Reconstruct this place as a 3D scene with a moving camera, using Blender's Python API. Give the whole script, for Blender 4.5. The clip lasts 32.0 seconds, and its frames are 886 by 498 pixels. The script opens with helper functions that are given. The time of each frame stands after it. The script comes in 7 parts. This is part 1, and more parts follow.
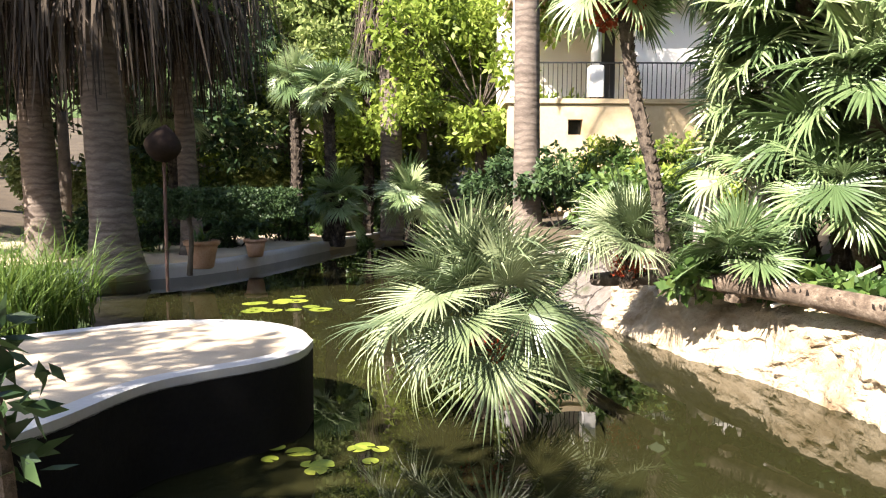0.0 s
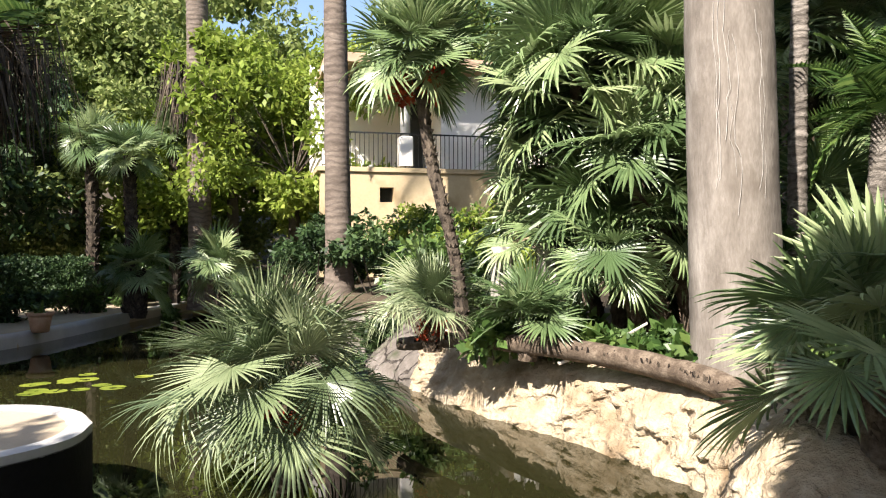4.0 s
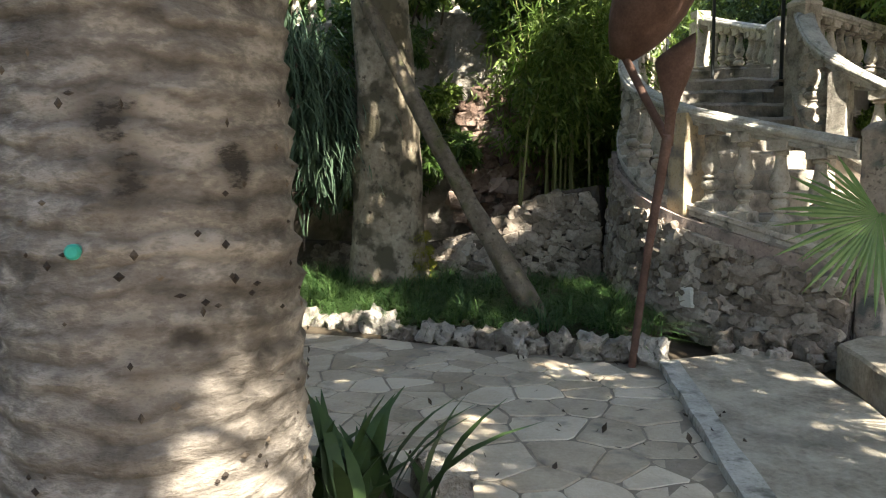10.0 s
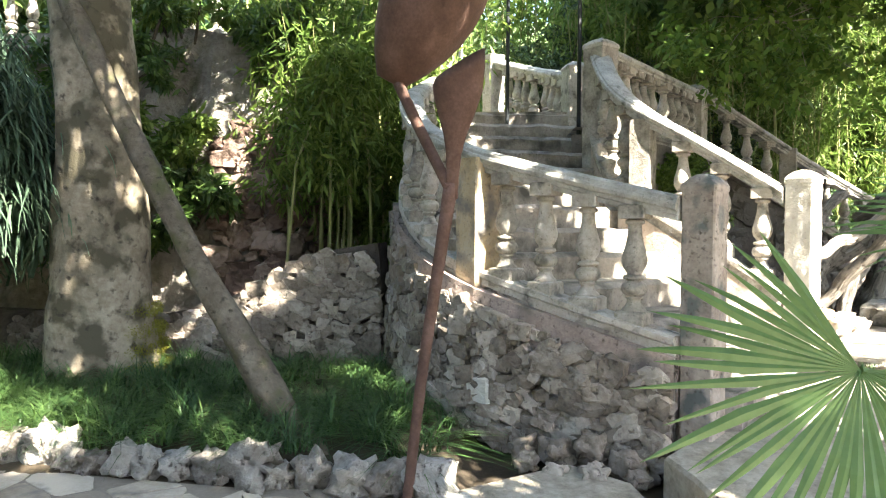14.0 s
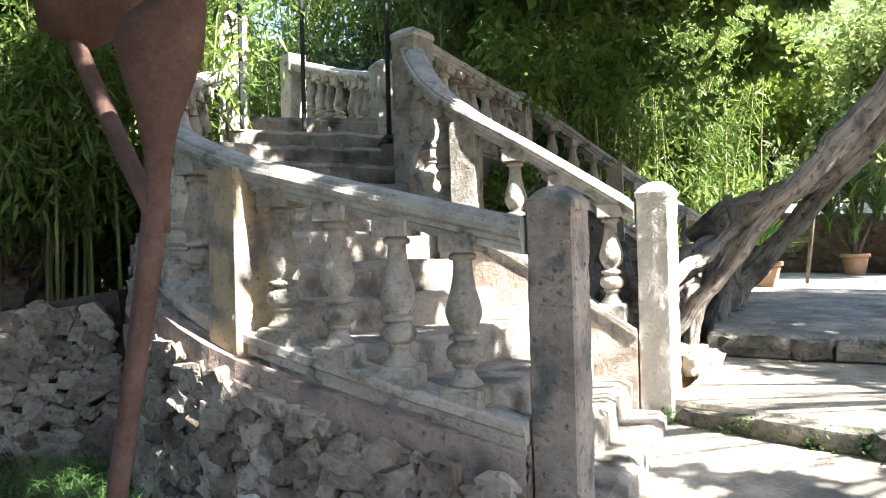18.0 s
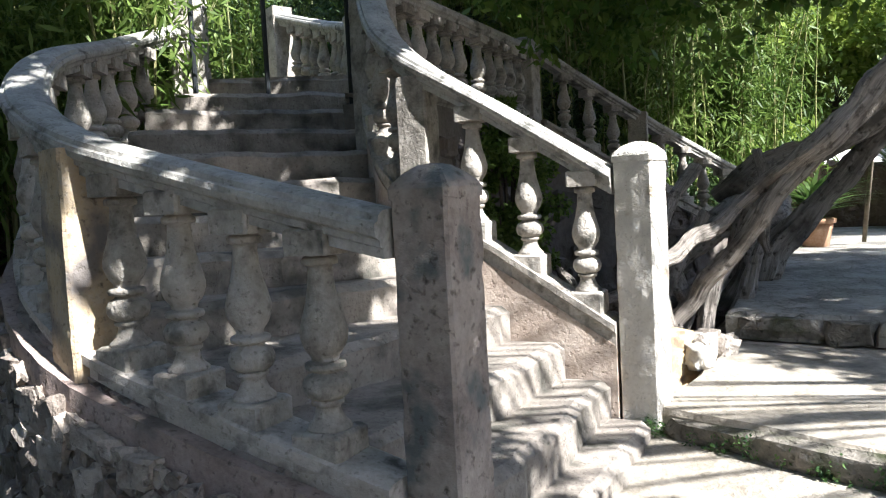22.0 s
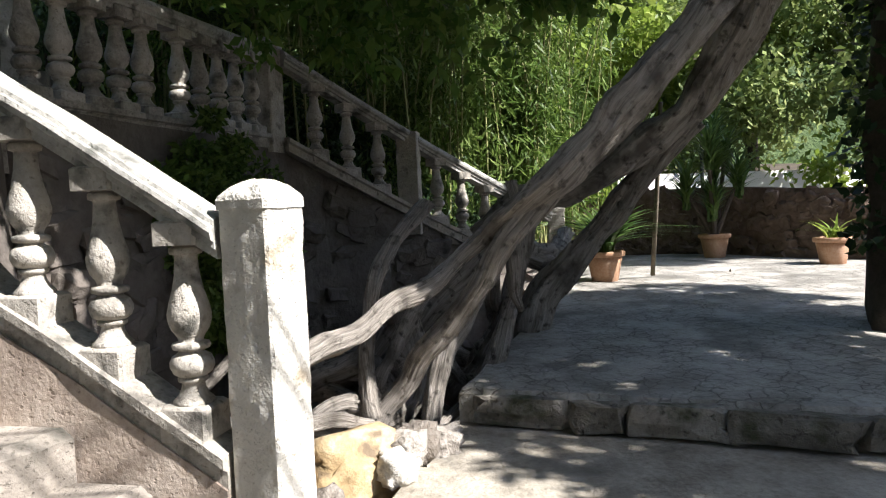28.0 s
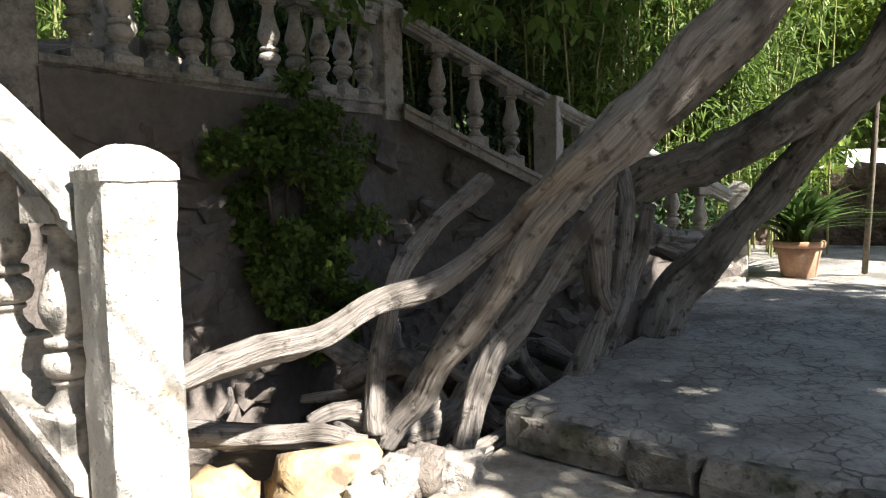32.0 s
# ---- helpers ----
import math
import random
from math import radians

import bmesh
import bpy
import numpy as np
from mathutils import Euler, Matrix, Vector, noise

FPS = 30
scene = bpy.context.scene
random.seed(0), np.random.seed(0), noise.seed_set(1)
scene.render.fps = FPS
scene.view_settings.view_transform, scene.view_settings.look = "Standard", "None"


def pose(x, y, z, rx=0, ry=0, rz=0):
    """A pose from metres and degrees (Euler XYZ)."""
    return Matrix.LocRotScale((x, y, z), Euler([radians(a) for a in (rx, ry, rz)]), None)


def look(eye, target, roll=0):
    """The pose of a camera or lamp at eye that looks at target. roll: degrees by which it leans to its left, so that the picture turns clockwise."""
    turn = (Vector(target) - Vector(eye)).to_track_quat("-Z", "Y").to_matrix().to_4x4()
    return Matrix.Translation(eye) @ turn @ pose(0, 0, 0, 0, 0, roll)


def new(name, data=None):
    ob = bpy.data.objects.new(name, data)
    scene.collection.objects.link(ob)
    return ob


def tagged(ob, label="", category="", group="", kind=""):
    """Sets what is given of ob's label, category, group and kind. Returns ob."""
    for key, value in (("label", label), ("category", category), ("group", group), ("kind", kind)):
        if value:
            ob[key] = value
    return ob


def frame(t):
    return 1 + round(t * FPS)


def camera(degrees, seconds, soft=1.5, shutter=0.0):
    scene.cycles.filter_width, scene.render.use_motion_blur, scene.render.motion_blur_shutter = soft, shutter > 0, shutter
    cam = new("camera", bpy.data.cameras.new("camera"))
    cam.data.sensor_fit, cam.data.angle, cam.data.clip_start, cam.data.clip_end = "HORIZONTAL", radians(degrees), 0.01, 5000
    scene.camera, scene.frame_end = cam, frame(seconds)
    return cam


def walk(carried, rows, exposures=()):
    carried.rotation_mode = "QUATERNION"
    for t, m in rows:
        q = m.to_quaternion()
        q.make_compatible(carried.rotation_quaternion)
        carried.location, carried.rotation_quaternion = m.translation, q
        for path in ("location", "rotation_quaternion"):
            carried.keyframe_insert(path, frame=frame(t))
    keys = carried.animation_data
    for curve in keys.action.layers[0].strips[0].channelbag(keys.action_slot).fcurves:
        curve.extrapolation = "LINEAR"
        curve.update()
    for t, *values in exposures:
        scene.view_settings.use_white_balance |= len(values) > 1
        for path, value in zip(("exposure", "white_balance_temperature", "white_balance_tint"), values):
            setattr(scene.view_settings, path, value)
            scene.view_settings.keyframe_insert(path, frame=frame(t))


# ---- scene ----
from mathutils import geometry

# ---------- camera ----------
cam = camera(62.3, 32.0, soft=1.15)
METRES, EYE = 8.5, 1.345
ROWS = [
    (0.0, 0.0, 0.0, 0.0, 0.02, -5.11, -0.27),
    (0.5, 0.0008, -0.0005, -0.0001, -0.46, -4.61, 0.05),
    (1.0, 0.0029, -0.0023, 0.0004, -2.58, -3.94, 0.26),
    (1.5, 0.0049, -0.0042, 0.0016, -5.19, -2.99, -0.1),
    (2.0, 0.006, -0.0047, 0.0022, -6.83, -1.97, -0.59),
    (2.5, 0.0071, -0.0051, 0.0022, -8.06, -1.36, -0.85),
    (3.0, 0.0093, -0.0059, 0.0023, -10.03, -0.7, -0.69),
    (3.5, 0.0128, -0.0069, 0.0022, -12.21, -0.29, -0.18),
    (5.5, 0.026, -0.0136, 0.0006, -21.32, 0.45, 0.14),
    (6.0, 0.0308, -0.0091, -0.0005, -26.78, -0.64, 0.26),
    (6.5, 0.0354, -0.0027, -0.0003, -33.84, -1.23, 0.2),
    (7.0, 0.0402, 0.0012, -0.0006, -42.66, -1.65, 0.2),
    (7.5, 0.0503, 0.0045, -0.0005, -49.2, -2.62, 0.3),
    (8.0, 0.0725, 0.0066, 0.0001, -53.17, -3.19, 0.16),
    (8.5, 0.09, 0.0067, -0.0002, -56.95, -3.54, 0.04),
    (9.0, 0.1051, 0.0124, -0.0012, -61.62, -4.31, -0.42),
    (9.5, 0.1204, 0.0197, 0.0015, -66.19, -4.79, 0.09),
    (10.0, 0.1372, 0.023, 0.0021, -72.65, -5.04, 0.21),
    (10.5, 0.1651, 0.0218, 0.004, -76.64, -4.82, 0.1),
    (11.0, 0.1894, 0.018, 0.0066, -80.04, -3.92, -0.48),
    (11.5, 0.2136, 0.0206, 0.006, -83.11, -3.65, -0.48),
    (12.0, 0.2367, 0.0243, 0.0081, -85.58, -2.81, -0.26),
    (12.5, 0.2591, 0.0238, 0.008, -87.08, -2.49, 0.08),
    (13.0, 0.2882, 0.0161, 0.012, -87.34, -1.68, -0.01),
    (13.5, 0.307, 0.0124, 0.0126, -87.88, -1.39, -0.46),
    (15.5, 0.3874, 0.0187, 0.0155, -85.91, -1.41, -0.19),
    (16.0, 0.4087, 0.015, 0.017, -87.97, -0.76, -0.01),
    (16.5, 0.4311, 0.0156, 0.0181, -92.53, -0.81, 0.68),
    (17.0, 0.4525, 0.0105, 0.0177, -97.55, -1.31, 1.15),
    (17.5, 0.4771, -0.0067, 0.0215, -99.29, -0.6, 1.25),
    (18.0, 0.4944, -0.0215, 0.0239, -101.02, 0.07, 1.47),
    (18.5, 0.512, -0.0335, 0.0238, -101.54, 0.31, 1.52),
    (19.0, 0.5312, -0.0488, 0.032, -99.01, 0.63, 1.77),
    (19.5, 0.5355, -0.059, 0.037, -99.36, 0.39, 2.88),
    (20.0, 0.5405, -0.0738, 0.0374, -97.36, 0.61, 3.77),
    (20.5, 0.545, -0.0864, 0.0377, -94.64, -0.36, 4.07),
    (21.0, 0.5474, -0.0966, 0.0374, -93.54, -2.0, 3.8),
    (21.5, 0.5556, -0.1054, 0.0366, -94.39, -2.9, 3.49),
    (22.0, 0.5693, -0.1143, 0.0377, -96.35, -3.34, 2.96),
    (22.5, 0.5771, -0.1196, 0.038, -98.47, -3.42, 3.09),
    (23.0, 0.5839, -0.1311, 0.0385, -99.53, -3.42, 2.79),
    (23.5, 0.5927, -0.1483, 0.0435, -100.18, -2.98, 2.19),
    (24.0, 0.5958, -0.1651, 0.0531, -101.37, -2.81, 1.06),
    (24.5, 0.6017, -0.1739, 0.0536, -103.77, -2.53, 0.61),
    (25.0, 0.6175, -0.1838, 0.0547, -106.12, -2.14, 0.12),
    (25.5, 0.6318, -0.1908, 0.0564, -107.73, -1.72, 0.6),
    (26.0, 0.6426, -0.1992, 0.0555, -109.4, -1.54, 0.79),
    (26.5, 0.6549, -0.2167, 0.0566, -110.33, -1.78, 1.32),
    (28.5, 0.7124, -0.2789, 0.0531, -106.97, -3.21, 3.1),
    (29.0, 0.7249, -0.2994, 0.0542, -105.67, -3.43, 3.26),
    (29.5, 0.7295, -0.3163, 0.0554, -103.1, -3.48, 2.77),
    (30.0, 0.7347, -0.3307, 0.0545, -100.65, -3.24, 2.18),
    (30.5, 0.7444, -0.3473, 0.054, -99.41, -3.03, 1.11),
    (31.0, 0.7523, -0.3576, 0.0532, -96.58, -3.27, 1.3),
    (31.5, 0.7596, -0.3718, 0.0536, -92.22, -3.69, 1.19),
    (32.0, 0.7629, -0.3867, 0.0531, -89.95, -4.37, 1.11),
]
EXPOSURES = [(0.0, 2.2, 6700, 16), (3.5, 1.6, 6600, 14), (5.5, 1.4, 6600, 14), (7.5, 1.08, 6500, 12), (8.5, 1.38, 6600, 12), (9.0, 2.0, 6850, 12), (10.0, 2.58, 6950, 8), (11.0, 3.38, 7450, 8), (12.0, 3.6, 7400, 9), (13.0, 3.66, 7050, 8), (16.0, 3.76, 6600, 8), (17.5, 3.4, 6400, 11), (19.0, 2.5, 6000, 13), (21.0, 2.18, 5900, 13), (22.0, 2.05, 5850, 12), (24.0, 1.62, 5850, 12), (26.0, 1.44, 5950, 12), (29.0, 1.66, 6100, 13), (32.0, 1.95, 6250, 13)]
walk(cam, [(t, pose(METRES * x, METRES * y, EYE + METRES * z, 90 + pitch, roll, yaw)) for t, x, y, z, yaw, pitch, roll in ROWS], EXPOSURES)

# ---------- sun and sky ----------
SUN_AZ, SUN_EL = radians(225), radians(44)
SUN_DIR = Vector((math.cos(SUN_AZ) * math.cos(SUN_EL), math.sin(SUN_AZ) * math.cos(SUN_EL), math.sin(SUN_EL)))
world = bpy.data.worlds.new("sky")
scene.world = world
world.use_nodes = True
sky = world.node_tree.nodes.new("ShaderNodeTexSky")
sky.sky_type, sky.sun_disc = "NISHITA", False
sky.sun_elevation, sky.sun_rotation = SUN_EL, math.atan2(SUN_DIR.x, SUN_DIR.y)
world.node_tree.links.new(sky.outputs[0], world.node_tree.nodes["Background"].inputs[0])
world.node_tree.nodes["Background"].inputs[1].default_value = 0.092
sun = new("sun", bpy.data.lights.new("sun", "SUN"))
sun.data.energy, sun.data.angle, sun.data.color = 5.0, radians(0.53), (1.0, 0.94, 0.84)
sun.matrix_world = look(SUN_DIR * 60, (0, 0, 0))


# ---------- materials ----------
def material(name, colors, scale=4.0, rough=0.85, bump=0.3, fine=40.0, island=0.0, obj_var=0.0, translucent=0.0, spots=None, stretch=(1, 1, 1), dist=0.02, spec=0.3, cracks=None, rings=None, flow=False, pits=None, soot=None):
    """Two scales of noise over a colour ramp, with grain as relief."""
    m = bpy.data.materials.new(name)
    m.use_nodes = True
    nt = m.node_tree
    bs = nt.nodes["Principled BSDF"]
    N, L = nt.nodes.new, nt.links.new
    bs.inputs["Roughness"].default_value = rough
    bs.inputs["Specular IOR Level"].default_value = spec
    geo = N("ShaderNodeNewGeometry")
    mp = N("ShaderNodeMapping")
    mp.inputs["Scale"].default_value = stretch
    if flow:
        along_limb = N("ShaderNodeAttribute")
        along_limb.attribute_name = "flow"
        L(along_limb.outputs["Vector"], mp.inputs[0])
    else:
        L(geo.outputs["Position"], mp.inputs[0])
    n1, n2 = N("ShaderNodeTexNoise"), N("ShaderNodeTexNoise")
    n1.inputs["Scale"].default_value, n1.inputs["Detail"].default_value = scale, 6
    n2.inputs["Scale"].default_value, n2.inputs["Detail"].default_value = fine, 4
    for n in (n1, n2):
        n.inputs["Roughness"].default_value = 0.65
        L(mp.outputs[0], n.inputs["Vector"])
    mix = N("ShaderNodeMath")
    mix.operation = "MULTIPLY_ADD"
    L(n2.outputs[0], mix.inputs[0])
    mix.inputs[1].default_value = 0.45
    L(n1.outputs[0], mix.inputs[2])
    last = mix
    for amount, source in ((island, geo.outputs["Random Per Island"]), (obj_var, None)):
        if amount:
            if source is None:
                source = N("ShaderNodeObjectInfo").outputs["Random"]
            a = N("ShaderNodeMath")
            a.operation = "MULTIPLY_ADD"
            L(source, a.inputs[0])
            a.inputs[1].default_value = amount
            b = N("ShaderNodeMath")
            b.operation = "ADD"
            b.inputs[1].default_value = -amount / 2
            L(last.outputs[0], a.inputs[2])
            L(a.outputs[0], b.inputs[0])
            last = b
    ramp = N("ShaderNodeValToRGB")
    while len(ramp.color_ramp.elements) < len(colors):
        ramp.color_ramp.elements.new(0.5)
    for i, c in enumerate(colors):
        e = ramp.color_ramp.elements[i]
        e.position, e.color = 0.42 + 0.6 * i / max(1, len(colors) - 1), (*c, 1)
    L(last.outputs[0], ramp.inputs[0])
    col = ramp.outputs[0]
    height = mix.outputs[0]
    for layer, depth in ((spots, 0.0), (pits, 0.35)):
        if not layer:
            continue
        sc, lo, hi, c = layer
        n3 = N("ShaderNodeTexNoise")
        n3.inputs["Scale"].default_value, n3.inputs["Detail"].default_value = sc, 5
        L(geo.outputs["Position"], n3.inputs["Vector"])
        r3 = N("ShaderNodeMapRange")
        r3.inputs[1].default_value, r3.inputs[2].default_value = lo, hi
        L(n3.outputs[0], r3.inputs[0])
        mx = N("ShaderNodeMix")
        mx.data_type = "RGBA"
        L(r3.outputs[0], mx.inputs[0])
        L(col, mx.inputs[6])
        mx.inputs[7].default_value = (*c, 1)
        col = mx.outputs[2]
        if depth:
            sunk = N("ShaderNodeMath")
            sunk.operation = "MULTIPLY_ADD"
            L(r3.outputs[0], sunk.inputs[0])
            sunk.inputs[1].default_value = -depth
            L(height, sunk.inputs[2])
            height = sunk.outputs[0]
    if soot:
        burnt, ragged, blot = N("ShaderNodeAttribute"), N("ShaderNodeMath"), N("ShaderNodeMapRange")
        burnt.attribute_name = "soot"
        ragged.operation = "MULTIPLY_ADD"
        L(mix.outputs[0], ragged.inputs[0])
        ragged.inputs[1].default_value = 2.4
        L(burnt.outputs["Fac"], ragged.inputs[2])
        blot.inputs[1].default_value, blot.inputs[2].default_value = 2.05, 2.6
        L(ragged.outputs[0], blot.inputs[0])
        mx = N("ShaderNodeMix")
        mx.data_type = "RGBA"
        L(blot.outputs[0], mx.inputs[0])
        L(col, mx.inputs[6])
        mx.inputs[7].default_value = (*soot, 1)
        col = mx.outputs[2]
    if rings:
        step, c = rings
        sep = N("ShaderNodeSeparateXYZ")
        L(geo.outputs["Position"], sep.inputs[0])
        sag = N("ShaderNodeTexNoise")
        sag.inputs["Scale"].default_value, sag.inputs["Detail"].default_value = 4.0, 4
        L(geo.outputs["Position"], sag.inputs["Vector"])
        zz = N("ShaderNodeMath")
        zz.operation = "MULTIPLY_ADD"
        L(sag.outputs[0], zz.inputs[0])
        zz.inputs[1].default_value = step * 2.2
        L(sep.outputs["Z"], zz.inputs[2])
        fr = N("ShaderNodeMath")
        fr.operation = "PINGPONG"
        L(zz.outputs[0], fr.inputs[0])
        fr.inputs[1].default_value = step / 2
        cr = N("ShaderNodeMapRange")
        cr.inputs[1].default_value, cr.inputs[2].default_value, cr.inputs[3].default_value = step * 0.0, step * 0.3, 0.5
        L(fr.outputs[0], cr.inputs[0])
        mr = N("ShaderNodeMix")
        mr.data_type = "RGBA"
        L(cr.outputs[0], mr.inputs[0])
        mr.inputs[6].default_value = (*c, 1)
        L(col, mr.inputs[7])
        col = mr.outputs[2]
        hr = N("ShaderNodeMath")
        hr.operation = "MULTIPLY_ADD"
        L(cr.outputs[0], hr.inputs[0])
        hr.inputs[1].default_value = 0.5
        L(height, hr.inputs[2])
        height = hr.outputs[0]
    if cracks:
        csc, wid, c = cracks
        wob = N("ShaderNodeTexNoise")
        wob.inputs["Scale"].default_value, wob.inputs["Detail"].default_value = csc * 2.2, 5
        L(geo.outputs["Position"], wob.inputs["Vector"])
        add = N("ShaderNodeVectorMath")
        add.operation = "MULTIPLY_ADD"
        L(wob.outputs[1], add.inputs[0])
        add.inputs[1].default_value = (0.55 / csc,) * 3
        L(geo.outputs["Position"], add.inputs[2])
        vor = N("ShaderNodeTexVoronoi")
        vor.feature = "DISTANCE_TO_EDGE"
        vor.inputs["Scale"].default_value = csc
        L(add.outputs[0], vor.inputs["Vector"])
        lo = N("ShaderNodeMapRange")
        lo.inputs[1].default_value, lo.inputs[2].default_value = wid * 0.25, wid
        L(vor.outputs["Distance"], lo.inputs[0])
        fade = N("ShaderNodeMath")
        fade.operation = "MAXIMUM"
        L(lo.outputs[0], fade.inputs[0])
        gap = N("ShaderNodeMapRange")
        gap.inputs[1].default_value, gap.inputs[2].default_value = 0.46, 0.60
        L(n1.outputs[0], gap.inputs[0])
        L(gap.outputs[0], fade.inputs[1])
        mc = N("ShaderNodeMix")
        mc.data_type = "RGBA"
        L(fade.outputs[0], mc.inputs[0])
        mc.inputs[6].default_value = (*c, 1)
        L(col, mc.inputs[7])
        col = mc.outputs[2]
        hs = N("ShaderNodeMath")
        hs.operation = "MULTIPLY_ADD"
        L(fade.outputs[0], hs.inputs[0])
        hs.inputs[1].default_value = 0.5
        L(height, hs.inputs[2])
        height = hs.outputs[0]
    L(col, bs.inputs["Base Color"])
    if bump:
        bp = N("ShaderNodeBump")
        bp.inputs["Strength"].default_value, bp.inputs["Distance"].default_value = bump, dist
        L(height, bp.inputs["Height"])
        L(bp.outputs[0], bs.inputs["Normal"])
    if translucent:
        tr = N("ShaderNodeBsdfTranslucent")
        L(col, tr.inputs[0])
        ms = N("ShaderNodeMixShader")
        ms.inputs[0].default_value = translucent
        L(bs.outputs[0], ms.inputs[1])
        L(tr.outputs[0], ms.inputs[2])
        L(ms.outputs[0], nt.nodes["Material Output"].inputs[0])
    return m


SAND = material("sandy path", [(0.32, 0.255, 0.18), (0.47, 0.39, 0.285)], 1.2, 0.95, 0.3, 60)
SOIL = material("garden soil", [(0.028, 0.021, 0.014), (0.065, 0.05, 0.034), (0.10, 0.08, 0.05)], 0.9, 0.95, 0.6, 30)
FLAG = material("flagstone", [(0.27, 0.225, 0.17), (0.41, 0.35, 0.272), (0.53, 0.47, 0.38)], 2.6, 0.8, 0.4, 45, obj_var=0.5, spots=(5.0, 0.58, 0.72, (0.2, 0.18, 0.155)))
JOINT = material("sandy mortar", [(0.17, 0.145, 0.115), (0.27, 0.235, 0.19)], 5, 0.95, 0.4)
DARKMORTAR = material("deep rubble joints", [(0.045, 0.037, 0.031), (0.095, 0.08, 0.068), (0.16, 0.138, 0.118)], 4, 0.95, 1.0, 22, dist=0.05)
CONCRETE = material("worn concrete paving", [(0.115, 0.098, 0.076), (0.25, 0.222, 0.178), (0.39, 0.352, 0.29), (0.46, 0.42, 0.352)], 3.2, 0.88, 0.9, 26, spots=(1.7, 0.54, 0.70, (0.15, 0.14, 0.12)), dist=0.035)
COURT = material("gritty court paving", [(0.13, 0.12, 0.104), (0.26, 0.243, 0.213), (0.39, 0.368, 0.328), (0.46, 0.436, 0.39)], 2.4, 0.88, 0.9, 30, spots=(1.5, 0.54, 0.70, (0.16, 0.15, 0.13)), dist=0.03, cracks=(9.0, 0.05, (0.195, 0.182, 0.16)))
NOSING = material("dirty mossy nosing stone", [(0.07, 0.066, 0.052), (0.17, 0.155, 0.13), (0.30, 0.275, 0.235)], 5.0, 0.92, 1.0, 26, obj_var=0.3, spots=(4.5, 0.52, 0.66, (0.055, 0.062, 0.03)), dist=0.04, pits=(30.0, 0.56, 0.78, (0.05, 0.045, 0.035)))
STAIR = material("worn stair stone", [(0.15, 0.132, 0.115), (0.27, 0.24, 0.205), (0.38, 0.345, 0.295)], 2.6, 0.9, 0.7, 30, spots=(4.0, 0.49, 0.66, (0.075, 0.072, 0.06)), dist=0.03, pits=(55.0, 0.58, 0.86, (0.06, 0.052, 0.042)))
CARVED = material("weathered carved sandstone", [(0.16, 0.145, 0.125), (0.37, 0.34, 0.295), (0.53, 0.49, 0.435)], 6.0, 0.88, 0.8, 45, obj_var=0.25, spots=(8.0, 0.56, 0.70, (0.12, 0.115, 0.10)), pits=(50.0, 0.59, 0.82, (0.10, 0.088, 0.07)))
RAILSTONE = material("lichened rail stone", [(0.19, 0.183, 0.168), (0.38, 0.37, 0.34), (0.56, 0.545, 0.50)], 5.0, 0.9, 0.7, 45, spots=(7.0, 0.55, 0.68, (0.13, 0.13, 0.115)), pits=(50.0, 0.59, 0.82, (0.11, 0.10, 0.08)))
PLASTER = material("ochre flaking plaster", [(0.36, 0.26, 0.16), (0.48, 0.38, 0.25), (0.50, 0.45, 0.38)], 2.5, 0.9, 0.6, 50, spots=(4.0, 0.49, 0.62, (0.20, 0.18, 0.165)), pits=(48.0, 0.57, 0.80, (0.12, 0.10, 0.08)))
PINKPLASTER = material("pinkish stained plaster", [(0.15, 0.12, 0.105), (0.31, 0.245, 0.215), (0.45, 0.375, 0.33)], 3.0, 0.9, 0.7, 40, spots=(3.0, 0.54, 0.66, (0.13, 0.115, 0.105)), pits=(38.0, 0.57, 0.78, (0.08, 0.065, 0.055)))
CREAMPLASTER = material("pinkish cream plaster", [(0.24, 0.185, 0.15), (0.42, 0.345, 0.285), (0.54, 0.47, 0.405)], 3.0, 0.9, 0.6, 40, spots=(3.4, 0.56, 0.70, (0.20, 0.15, 0.115)), pits=(38.0, 0.59, 0.80, (0.13, 0.10, 0.08)))
POSTMAT = material("mottled post plaster", [(0.13, 0.11, 0.097), (0.31, 0.262, 0.228), (0.47, 0.41, 0.35)], 3.4, 0.9, 0.6, 30, spots=(4.0, 0.54, 0.63, (0.13, 0.14, 0.135)), dist=0.025, pits=(34.0, 0.57, 0.76, (0.085, 0.072, 0.06)))
PALEPOST = material("pale limestone post", [(0.48, 0.45, 0.40), (0.60, 0.57, 0.51), (0.66, 0.63, 0.57)], 5.0, 0.9, 1.0, 28, spots=(6.0, 0.58, 0.70, (0.34, 0.29, 0.22)), dist=0.035, pits=(80.0, 0.60, 0.92, (0.24, 0.21, 0.17)))
RUBBLE = material("rubble stone", [(0.10, 0.082, 0.066), (0.24, 0.203, 0.17), (0.42, 0.37, 0.318)], 4.0, 0.9, 1.0, 35, obj_var=0.40, pits=(24.0, 0.57, 0.76, (0.07, 0.057, 0.048)))
MORTAR = material("rubble mortar", [(0.14, 0.12, 0.107), (0.25, 0.218, 0.195), (0.34, 0.30, 0.27)], 4, 0.95, 1.0, 22, dist=0.05, cracks=(5.5, 0.06, (0.075, 0.063, 0.056)))
